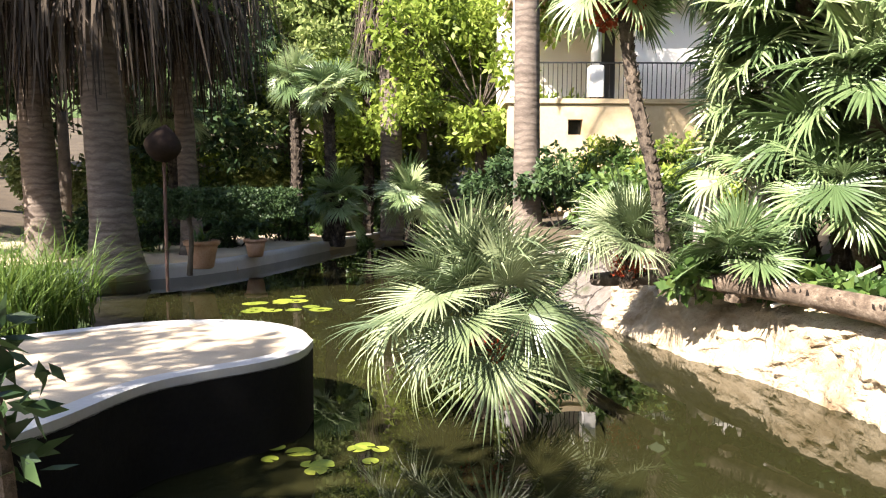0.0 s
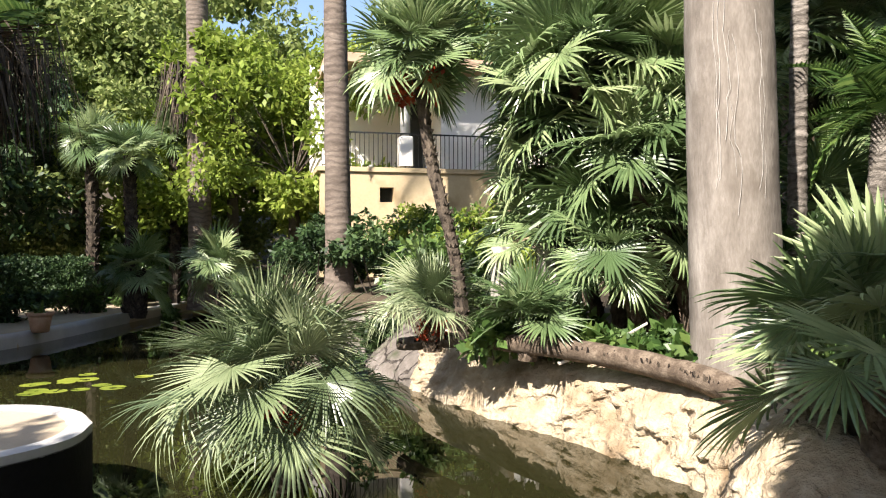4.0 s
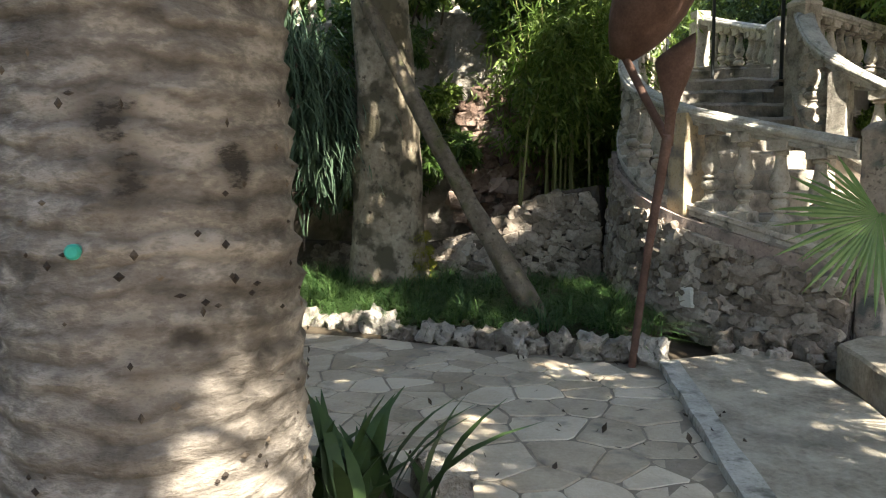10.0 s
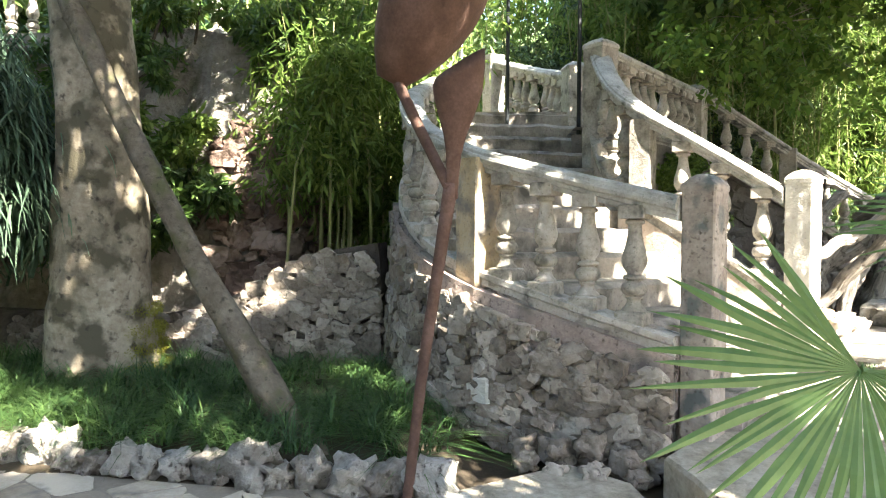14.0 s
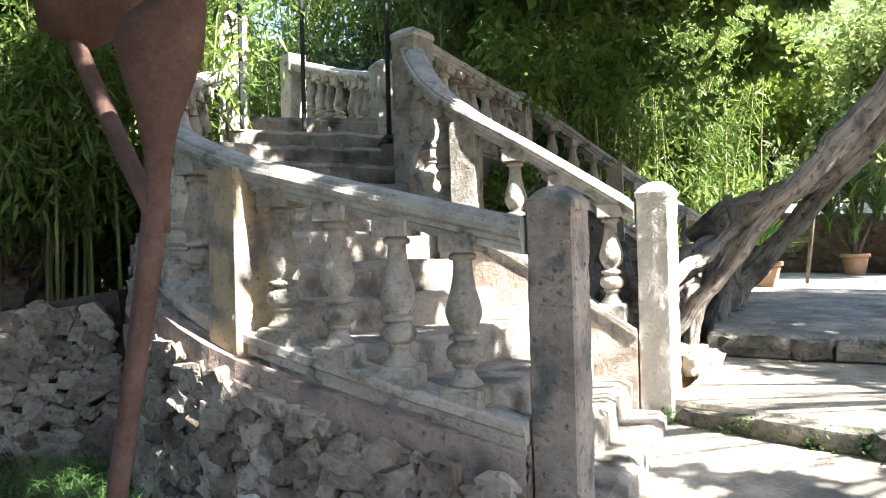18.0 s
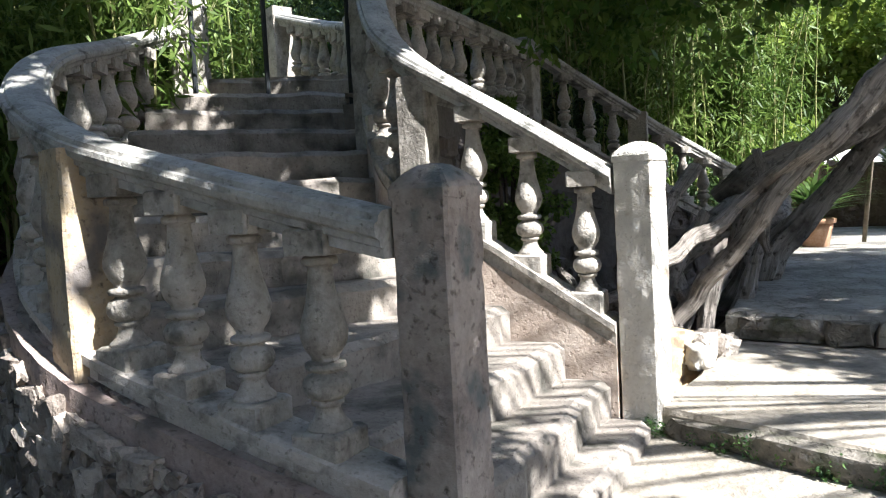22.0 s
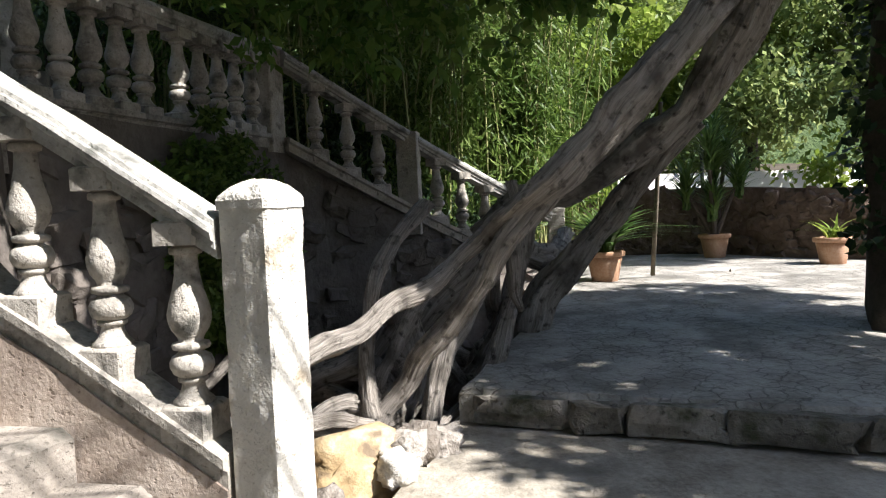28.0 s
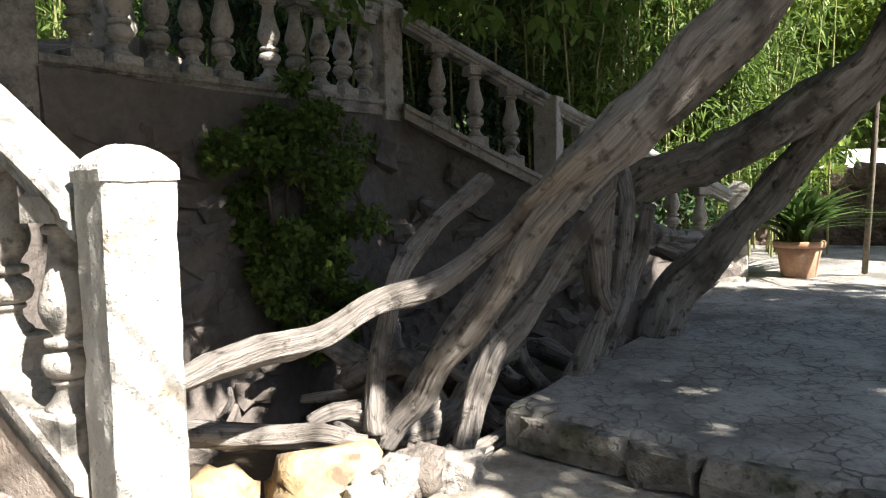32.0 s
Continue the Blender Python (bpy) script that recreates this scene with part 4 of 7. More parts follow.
def wall_between(name, top, bottom, mat, label, thick=0.3, amp=0.03, n=8, m=8, category="wall"):
    """An uneven wall between a top line and a bottom line (same count); it is thickened away from its outer face."""
    A, B = smooth_line(top, n), smooth_line(bottom, n)
    V, F = [], []
    k = len(A)
    for i in range(k):
        a, b = Vector(A[i]), Vector(B[i])
        d = Vector(A[min(i + 1, k - 1)] - A[max(i - 1, 0)])
        s = Vector((-d.y, d.x, 0)).normalized()
        for j in range(m + 1):
            p = a.lerp(b, j / m)
            V.append(p + s * (amp * noise.noise(p * 2.5) + amp * 0.6 * noise.noise(p * 7)))
        V += [b - s * thick, a - s * thick]
    w = m + 3
    for i in range(k - 1):
        for j in range(w):
            F.append((i * w + j, (i + 1) * w + j, (i + 1) * w + (j + 1) % w, i * w + (j + 1) % w))
    F += [tuple(range(w)), tuple(range((k - 1) * w + w - 1, (k - 1) * w - 1, -1))]
    return solo(name, mesh(name, V, F, mat), label, category, "structure")


outer_bottom = [(6.92, -0.98, 0.05), (7.26, -0.40, 0.08), (7.70, 0.22, 0.1), (8.3, 0.66, 0.12), (9.0, 0.84, 0.15), (10.1, 0.92, 0.2), (11.3, 0.7, 0.2)]
wall_outer = wall_between("wall_stair", [(p[0] - 0.07 * s, p[1] + 0.1 * s2, p[2] - 0.88) for p, s, s2 in zip(LRAIL, (1, 1, 1, .5, 0, 0, 0), (.3, .5, .8, 1, 1, 1, 1))], outer_bottom, MORTAR, "rough rubble retaining wall below the stair balustrade", amp=0.05)
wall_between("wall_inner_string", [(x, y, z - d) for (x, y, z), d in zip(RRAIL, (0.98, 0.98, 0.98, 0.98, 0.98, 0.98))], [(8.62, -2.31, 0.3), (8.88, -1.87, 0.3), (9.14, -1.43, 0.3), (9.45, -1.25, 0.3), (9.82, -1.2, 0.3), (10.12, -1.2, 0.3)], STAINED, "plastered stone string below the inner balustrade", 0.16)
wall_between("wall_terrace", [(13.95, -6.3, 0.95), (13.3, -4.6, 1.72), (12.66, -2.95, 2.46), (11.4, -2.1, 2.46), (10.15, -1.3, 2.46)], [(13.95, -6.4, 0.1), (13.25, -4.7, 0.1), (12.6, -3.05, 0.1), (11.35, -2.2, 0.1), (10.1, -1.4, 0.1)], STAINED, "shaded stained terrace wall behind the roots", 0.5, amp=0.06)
V, F = box(10.2, -2.5, 2.2, 16, -0.9, 2.5)
V = [(10.25, -1.15, 2.52), (12.6, -2.75, 2.52), (13.4, -4.5, 1.6), (17, -4.5, 1.6), (17, -0.9, 2.52), (10.25, -0.9, 2.52)]
solo("terrace_floor", mesh("terrace_floor", V, [(0, 1, 2, 3, 4, 5)], STAIR), "shaded stone terrace floor above the wall", "floor", "structure")

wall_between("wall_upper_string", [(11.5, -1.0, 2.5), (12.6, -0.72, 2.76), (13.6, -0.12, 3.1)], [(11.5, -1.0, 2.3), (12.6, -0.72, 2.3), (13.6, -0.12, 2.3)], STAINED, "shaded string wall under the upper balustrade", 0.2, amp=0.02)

# rubble wall left of the stair and the tall rock face behind
wall_between("wall_rubble", [(9.1, 0.95, 1.35), (9.15, 1.6, 1.22), (9.2, 2.3, 0.85), (9.4, 3.2, 0.65), (9.9, 4.6, 0.6), (10.4, 6.5, 0.6)], [(8.95, 0.85, 0.1), (8.9, 1.6, 0.1), (8.9, 2.3, 0.12), (9.1, 3.2, 0.15), (9.7, 4.6, 0.2), (10.2, 6.5, 0.2)], DARKMORTAR, "low rubble retaining wall with sunlit stones", 0.4, amp=0.06)
wall_between("wall_rock_face", [(11.3, 1.9, 2.3), (10.9, 2.2, 3.3), (10.9, 3.3, 3.7), (11.2, 5.0, 3.7), (11.8, 9.0, 3.7)], [(10.6, 1.7, 0.2), (10.2, 2.2, 0.2), (10.0, 3.0, 0.2), (10.4, 5.0, 0.2), (11.2, 9.0, 0.2)], ROCKFACE, "tall grey tufa rock face with flaking stones", 0.8, amp=0.16, n=10, m=16)
V, F = box(10.9, 3.0, 3.5, 14, 9.0, 3.66)
TOPB = [(11.3, 2.9, 4.5), (11.5, 5.0, 4.5), (12.0, 8.5, 4.5)]
balustrade("pale balustrade on top of the rock face", TOPB, [(0.1, 2.0, 6), (2.2, 5.5, 11)], drop=0.76, fine=2)
solo("upper_terrace", mesh("upper_terrace", V, F, STAIR), "stone terrace on top of the rock face", "floor", "structure")
# low wall at the back of the court
wall_between("wall_court", [(17.4, -7.4, 2.04), (16.75, -9.5, 2.04), (15.85, -10.3, 2.02), (14.2, -10.75, 1.92), (11.5, -12.6, 1.9)][::-1], [(17.35, -7.4, 0.6), (16.7, -9.45, 0.6), (15.8, -10.25, 0.6), (14.15, -10.7, 0.6), (11.45, -12.55, 0.6)][::-1], BROWNWALL, "low brown rubble wall closing the courtyard", 0.35, amp=0.05)


# ---------- plants ----------
def fan_leaf(name, mat, n=36, span=125, pet=0.6, seed=0, droop=0.25, web=0.40):
    """A pleated fan of narrow split segments on a stalk; the hub is at the origin and the fan opens along +X, about 1 long."""
    r = random.Random(seed)
    V, F = [], []
    half = radians(span) / n
    for i in range(n):
        a = radians(-span + 2 * span * (i + 0.5) / n) + r.gauss(0, 0.25) * half
        ln = (0.70 + 0.30 * math.cos(a * 0.62)) * r.uniform(0.82, 1.06)
        d = Vector((math.cos(a), math.sin(a), 0))
        t = Vector((-d.y, d.x, 0))
        cup = 0.16 * abs(math.sin(a))
        dr = droop * r.uniform(0.3, 1.8)
        split = web * r.uniform(0.86, 1.14)
        w = half * split * ln
        bend = r.gauss(0, 0.05)

        def mid(k):
            out = max(0.0, k - split)
            return d * k * ln + t * bend * out * ln + Vector((0, 0, cup * k * ln - dr * out * out * 1.6 * ln))
        o = len(V)
        V.append(Vector((0, 0, 0)))
        for k, q in ((split, 1.0), (split + (1 - split) * 0.5, 0.66), (split + (1 - split) * 0.8, 0.34)):
            c = mid(k)
            V += [c - t * w * q, c + Vector((0, 0, 0.55 * w * q)), c + t * w * q]
        V.append(mid(1.0))
        F += [(o, o + 1, o + 2), (o, o + 2, o + 3), (o + 1, o + 4, o + 5, o + 2), (o + 2, o + 5, o + 6, o + 3), (o + 4, o + 7, o + 8, o + 5), (o + 5, o + 8, o + 9, o + 6), (o + 7, o + 10, o + 8), (o + 8, o + 10, o + 9)]
    pt = tube([(-pet, 0, -0.10), (-pet * 0.5, 0, -0.02), (0.03, 0, 0.01)], [0.014, 0.010, 0.007], 5, caps=False)
    return mesh(name, *join((V, F), pt), mat)


LEAVES = [fan_leaf("fan_leaf", FANLEAF, 32, 118 + 4 * s, 0.7, s, 0.06 + 0.12 * s, 0.52) for s in range(5)]
BLUES = [fan_leaf("fan_leaf", BLUELEAF, 40, 108 + 5 * s, 0.8, s + 9, 0.08 + 0.16 * s, 0.40) for s in range(5)]


def shaggy_trunk(P, R, seed=0, boots=90, size=0.09):
    """A palm stem with leaf bases standing proud."""
    r = random.Random(seed)
    V, F = limb(P, R, 6, 10, 0.2, 5.0, seed)
    Q = smooth_line([(*p, q) for p, q in zip(P, R)], 12)
    for i in range(boots):
        q = Q[int(r.random() * (len(Q) - 1))]
        a = r.uniform(0, 6.283)
        d = Vector((math.cos(a), math.sin(a), 0))
        c = Vector(q[:3]) + d * q[3] * 0.9
        t = Vector((-d.y, d.x, 0)) * size * 0.45
        up = Vector((0, 0, size * r.uniform(0.8, 1.6)))
        o = len(V)
        V += [c - t, c + t, c + d * size * 0.55 + up, c + d * size * 0.1 + up * 0.9]
        F += [(o, o + 1, o + 2), (o, o + 2, o + 3), (o + 1, o + 3, o + 2)]
    return V, F


def fan_palm(at, label, n=30, size=0.8, stem=((0, 0, 0), (0, 0, 0.5)), radius=0.12, variants=LEAVES, seed=1, low=-25, high=85, pet=0.7, squash=1.0, group="fan palms", fruit=0, studs=0, bark=BOOTS):
    r = random.Random(seed)
    palm = thing("fan_palm", at, label, "palm tree", group)
    o = Vector(at)
    P = [o + Vector(p) for p in stem]
    put("trunk", mesh("trunk", *shaggy_trunk([tuple(p) for p in P], [radius * (1.15 if i == 0 else 1) for i in range(len(P))], seed, studs or (90 if len(P) < 3 else 240), radius * 0.7), bark), palm, "shaggy brown fibrous stem")
    top = P[-1]
    for i in range(n):
        az = i * 2.39996 + r.uniform(-0.3, 0.3)
        el = radians(low + (high - low) * ((i + 0.5) / n) ** 0.8 + r.uniform(-8, 8))
        d = Vector((math.cos(az) * math.cos(el), math.sin(az) * math.cos(el), math.sin(el)))
        s = size * r.uniform(0.8, 1.15)
        x = (d + Vector((r.uniform(-.2, .2), r.uniform(-.2, .2), -r.uniform(0.2, 1.3) * max(0.0, math.cos(el)) ** 1.5))).normalized()
        z = Vector((0, 0, 0.7)) - x * x.z * 0.7 + Vector((r.uniform(-.5, .5), r.uniform(-.5, .5), 0.0)) + d * r.uniform(0.1, 1.0)
        if z.length < 0.2:
            z = Vector((math.cos(az + 3.1), math.sin(az + 3.1), 0.3))
        z = (z - x * z.dot(x)).normalized()
        y = z.cross(x)
        rot = Matrix((x, y, z)).transposed().to_4x4()
        put("leaf", variants[i % len(variants)], palm, m=Matrix.Translation(top + d * s * pet) @ rot @ Matrix.Scale(s, 4))
    if fruit:
        C = [tuple(top + Vector((0.16 * math.cos(a) + r.gauss(0, .05), 0.16 * math.sin(a) + r.gauss(0, .05), r.uniform(-.34, -.06))) * fruit) for a in (0.4, 2.3, 3.6, 5.2) for _ in range(45)]
        for k in range(4):
            tagged(put("fruit_bunch", mesh("fruit_bunch", *leaves(C[k * 45:k * 45 + 45], 0.05 * fruit, 3, 0.03, 0.9, seed=seed + k), FRUIT), palm, "orange red fruit bunch"), kind="stuff")
    return palm


def frond_mesh(name, mat, n=34, droop=0.9, width=0.32, seed=0):
    """A feather frond arching along +X, length 1."""
    r = random.Random(seed)
    V, F = [], []
    spine = [Vector((t, 0, 0.35 * t - droop * t * t * 0.8)) for t in np.linspace(0, 1, n)]
    for i, p in enumerate(spine):
        t = i / (n - 1)
        ln = width * math.sin(math.pi * min(1, 0.15 + t * 0.85)) * r.uniform(0.8, 1.1)
        for s in (-1, 1):
            tip = p + Vector((0.5 * ln, s * ln, 0.10 * ln - 0.3 * ln * r.random()))
            o = len(V)
            w = 0.012
            V += [p + Vector((-w, 0, 0)), p + Vector((w, 0, 0)), tip, (p + tip) / 2 + Vector((w, 0, 0.02))]
            F += [(o, o + 1, o + 3), (o, o + 3, o + 2)]
    sp = tube(spine[::3], [0.012 * (1.1 - i / 12) for i in range(len(spine[::3]))], 5, caps=False)
    return mesh(name, *join((V, F), sp), mat)


FRONDS = [frond_mesh("frond", BROAD, 34, 0.6 + 0.3 * s, 0.26, s) for s in range(2)]


def feather_crown(palm, top, n, size, seed=0, low=-40, high=75):
    r = random.Random(seed)
    for i in range(n):
        az, el = i * 2.39996, radians(low + (high - low) * (i + 0.5) / n)
        m = Matrix.Translation(top) @ Matrix.Rotation(az, 4, "Z") @ Matrix.Rotation(-el, 4, "Y") @ Matrix.Rotation(r.uniform(-.4, .4), 4, "X") @ Matrix.Scale(size * r.uniform(0.85, 1.1), 4)
        put("frond", FRONDS[i % 2], palm, m=m)


def tree(at, label, trunk, radii, crown, leaf, mat, bark=BARK, per=60, aspect=0.5, seed=1, category="tree", group="", limbs=True, droop=0.2):
    """crown: (x, y, z, r) blobs relative to the foot, each filled with loose twigs of leaves."""
    r = random.Random(seed)
    t = thing("tree", at, label, category, group)
    o = Vector(at)
    parts = [limb([tuple(o + Vector(p)) for p in trunk], radii, 6, 9, 0.15, 2.5, seed)]
    centres, spreads = [], []
    top = o + Vector(trunk[-1])
    for x, y, z, rad in crown:
        c = o + Vector((x, y, z))
        if limbs:
            mid = top.lerp(c, 0.5) + Vector((r.uniform(-.2, .2), r.uniform(-.2, .2), 0.1))
            parts.append(limb([tuple(top - Vector((0, 0, 0.15))), tuple(mid), tuple(c)], [radii[-1] * 0.2, radii[-1] * 0.10, radii[-1] * 0.03], 4, 6, 0.1, 3, seed))
        k = max(4, int(16 * rad))
        for _ in range(k):
            d = Vector((r.gauss(0, 1), r.gauss(0, 1), r.gauss(0, 0.8))).normalized() * rad * r.uniform(0.35, 1.0)
            centres.append(tuple(c + d))
            spreads.append(rad * r.uniform(0.25, 0.5))
    put("trunk", mesh("trunk", *join(*parts), bark, True), t)
    put("crown", mesh("crown", *leaves(centres, leaf, per, spreads, aspect, droop, seed), mat), t)
    return t


def bush(at, label, blobs, leaf, mat, per=60, seed=1, aspect=0.5, name="bush", category="shrub", group="", droop=0.1):
    r = random.Random(seed)
    b = thing(name, at, label, category, group)
    o = Vector(at)
    C, S = [], []
    for x, y, z, rad in blobs:
        for _ in range(max(5, int(14 * rad))):
            d = Vector((r.gauss(0, 1), r.gauss(0, 1), r.gauss(0, 0.8))).normalized() * rad * r.uniform(0.3, 1.0)
            C.append(tuple(o + Vector((x, y, z)) + d))
            S.append(rad * r.uniform(0.25, 0.5))
    put("foliage", mesh("foliage", *leaves(C, leaf, per, S, aspect, droop, seed), mat), b)
    for x, y, z, rad in blobs:
        put("stem", mesh("stem", *tube([tuple(o + Vector((x * 0.3, y * 0.3, -0.05))), tuple(o + Vector((x * 0.7, y * 0.7, z * 0.6))), tuple(o + Vector((x, y, z)))], [0.02, 0.016, 0.006], 5, caps=False), DARKBARK), b)
    return b


def bamboo(at, label, sx, sy, n, h, leafy, seed=1, yaw=0.0, per=16, leaf=0.16, low=0.35):
    """A stand of culms with leafy upper parts over a rectangle."""
    r = random.Random(seed)
    t = thing("bamboo_clump", at, label, "bamboo", "bamboo stands")
    o = Vector(at)
    C = []
    for i in range(n):
        x, y = r.uniform(-sx, sx), r.uniform(-sy, sy)
        p = o + Vector((x * math.cos(yaw) - y * math.sin(yaw), x * math.sin(yaw) + y * math.cos(yaw), 0))
        hh = h * r.uniform(0.7, 1.1)
        lx, ly = r.gauss(0, 0.12) * hh, r.gauss(0, 0.12) * hh
        Q = [p, p + Vector((lx * 0.2, ly * 0.2, hh * 0.5)), p + Vector((lx, ly, hh))]
        put("culm", mesh("culm", *tube([tuple(q) for q in Q], [0.016, 0.013, 0.004], 5, caps=False), CULM), t)
        for _ in range(leafy):
            k = r.uniform(low, 1.0)
            q = Q[0].lerp(Q[1], k * 2) if k < 0.5 else Q[1].lerp(Q[2], k * 2 - 1)
            C.append((q.x + r.gauss(0, .14), q.y + r.gauss(0, .14), q.z))
    put("foliage", mesh("foliage", *leaves(C, leaf, per, 0.24, 0.17, 0.5, seed), BAMBOO), t, "narrow drooping bamboo leaves")
    return t


# pond palm
POND_ON[0] = 1
fan_palm((0.30, 6.35, -1.0), "airy dwarf fan palm growing out of the pond", 44, 0.64, ((0, 0, 0), (-0.02, 0, 0.6), (-0.02, 0, 1.05)), 0.09, BLUES, 3, -28, 88, 0.98, fruit=0.8)
# slender palm by the bank
fan_palm((2.49, 8.35, 0.08), "tall slender fan palm with dark studded trunk and orange fruit", 32, 0.66, ((0, 0, 0), (-0.12, 0.1, 1.2), (-0.36, 0.33, 2.4), (-0.5, 0.5, 3.65)), 0.075, LEAVES, 4, -50, 80, 0.62, fruit=1.5, studs=520, bark=DARKBOOTS)
fan_palm((2.2, 8.9, 0.08), "silvery low fan palm beside the slender palm", 26, 0.62, ((0, 0, 0), (0, 0, 0.45)), 0.10, BLUES, 5, -10, 85, 0.6, fruit=0.8)
fan_palm((3.05, 7.75, 0.1), "young fan palm on the rock bank", 16, 0.5, ((0, 0, 0), (0.02, 0, 0.4)), 0.09, LEAVES, 6, 0, 80, 0.6)
# cluster of tall fan palms: foot, crown, leaves, size
for i, (x, y, cx, cy, cz, n, sz) in enumerate([(4.35, 7.2, 3.35, 6.9, 2.75, 34, 0.72), (4.5, 7.0, 3.9, 6.7, 3.25, 32, 0.74), (4.4, 7.6, 3.4, 7.2, 3.6, 32, 0.72), (4.3, 8.0, 3.2, 7.3, 2.3, 24, 0.55),
                                                (4.65, 6.7, 4.2, 6.5, 2.6, 28, 0.68), (4.6, 6.5, 4.05, 6.3, 1.6, 20, 0.55), (4.35, 6.9, 3.65, 6.8, 1.9, 22, 0.56), (5.0, 7.6, 4.3, 7.2, 4.2, 32, 0.78), (4.9, 7.9, 3.7, 7.7, 4.5, 30, 0.78), (5.4, 7.4, 4.9, 7.0, 3.4, 28, 0.75), (4.3, 6.6, 3.75, 6.25, 2.2, 24, 0.66), (4.1, 6.6, 3.5, 6.3, 1.3, 18, 0.5), (3.9, 7.6, 3.2, 7.3, 1.5, 20, 0.52), (4.2, 7.3, 3.3, 6.6, 3.2, 26, 0.7)]):
    x, y, cx, cy, cz, sz = [q * 1.25 + c for q, c in ((x, -0.3), (y, 0), (cx, -0.3), (cy, 0), (cz, -0.336), (sz, 0))]
    fan_palm((x, y, 0.0), "tall dense fan palm in the sunlit thicket", int(n * 0.8), sz, ((0, 0, 0), ((cx - x) * 0.35, (cy - y) * 0.35, cz * 0.5), (cx - x, cy - y, cz - 0.1)), 0.10, LEAVES, 20 + i, -50, 85, 0.62)
POND_ON[0] = 0
# darker palms behind the grey trunk
for i, (x, y, h, n, sz) in enumerate([(6.3, 7.2, 3.7, 34, 0.8), (7.1, 6.9, 3.3, 30, 0.8), (6.8, 7.0, 2.2, 26, 0.7), (7.8, 6.7, 3.9, 30, 0.8), (5.7, 6.2, 1.6, 20, 0.6), (8.4, 7.6, 4.6, 30, 0.9), (7.2, 8.6, 4.8, 30, 0.9)]):
    fan_palm((x, y, 0.15), "tall fan palm in shade behind the grey trunk", n, sz, ((0, 0, 0), (0.05, 0, h * 0.5), (0, 0, h)), 0.13, LEAVES, 60 + i, -50, 85, 0.62)
# dwarf palm beside the large trunk
fan_palm((3.2, 2.95, 0.05), "dark green dwarf fan palm under the large palms", 34, 0.50, ((0, 0, 0), (-0.16, -0.05, 0.72)), 0.10, LEAVES[:3], 40, -22, 88, 0.85)
fan_palm((3.42, 2.75, 0.0), "slim second stem of dwarf fan palm in shade", 12, 0.45, ((0, 0, 0), (0.06, 0.05, 0.55), (0.0, 0.1, 1.0)), 0.06, LEAVES[:3], 47, 0, 85, 0.8)
# palm leaves over the walk
wp = thing("fan_palm", (4.1, -1.5, 0.05), "fan palm reaching its fresh leaves over the path", "palm tree", "fan palms")
put("trunk", mesh("trunk", *shaggy_trunk([(4.1, -1.5, 0.0), (4.1, -1.48, 0.45), (4.08, -1.45, 0.75)], [0.10, 0.09, 0.08], 41, 80, 0.07), BOOTS), wp, "shaggy brown fibrous stem")
BIGLEAF = [fan_leaf("fan_leaf", FRESH, 36, 122, 0.05, 70 + s, 0.22, 0.5) for s in range(2)]
for i, (hub, up, face, s) in enumerate([((3.83, -0.44, 1.26), (-0.1, 0.35, -0.55), (-1, 0.35, 0.25), 0.33), ((3.74, -0.84, 1.475), (-0.05, 1.0, -0.04), (-0.55, -0.1, 0.9), 0.46), ((3.85, -1.05, 1.78), (-0.1, 0.9, 0.15), (-0.7, -0.2, 0.6), 0.45),
                                        ((4.25, -1.0, 1.45), (0.3, 0.6, 0.1), (-0.5, 0, 1), 0.40), ((3.7, -1.5, 1.4), (-0.8, 0.1, 0.3), (-0.2, 0, 1), 0.42), ((4.3, -1.7, 1.6), (0.6, -0.4, 0.4), (-0.4, 0, 1), 0.42), ((4.05, -1.4, 1.9), (0.1, 0.1, 1), (-1, 0, 0.2), 0.42)]):
    x = Vector(up).normalized()
    z = Vector(face)
    z = (z - x * z.dot(x)).normalized()
    rot = Matrix((x, z.cross(x), z)).transposed().to_4x4()
    put("leaf", BIGLEAF[i % 2], wp, "fresh green pleated fan leaf", Matrix.Translation(hub) @ rot @ Matrix.Scale(s, 4))
    h = Vector(hub)
    put("stalk", mesh("stalk", *tube([(4.08, -1.45, 0.72), tuple(Vector((4.08, -1.45, 0.72)).lerp(h, 0.6) + Vector((0, 0, 0.12))), tuple(h)], [0.012, 0.009, 0.006], 6), FRESH), wp)

# ringed palm trunk
def ringed_trunk(at, top, r0, r1, label, mat, flare=1.25, step=0.085, depth=0.02, seg=40, seed=0, stains=()):
    t = thing("palm_trunk", at, label, "palm tree", "large palm trunks")
    a, b = Vector(at), Vector(top)
    n = int((b - a).length / (step / 4))
    V, F = [], []
    for i in range(n + 1):
        f = i / n
        p = a.lerp(b, f)
        rad = r0 + (r1 - r0) * f
        rad *= 1 + (flare - 1) * math.exp(-f * (b - a).length / 0.45)
        for k in range(seg):
            ang = 2 * math.pi * k / seg
            d = Vector((math.cos(ang), math.sin(ang), 0))
            zz = p.z + 0.035 * noise.noise(d * 1.5 + Vector((0, 0, p.z * 1.3 + seed))) + 0.012 * noise.noise(d * 6 + Vector((0, 0, p.z * 3)))
            ph = (zz / step) % 1.0
            ring = depth * (ph ** 2) * (0.55 + 0.6 * noise.noise(d * 3 + Vector((seed, 0, math.floor(zz / step) * 0.7))))
            V.append(p + d * (rad + ring + 0.012 * noise.noise(d * 2.2 + p * 2.0)))
        if i:
            o = (i - 1) * seg
            F += [(o + k, o + (k + 1) % seg, o + seg + (k + 1) % seg, o + seg + k) for k in range(seg)]
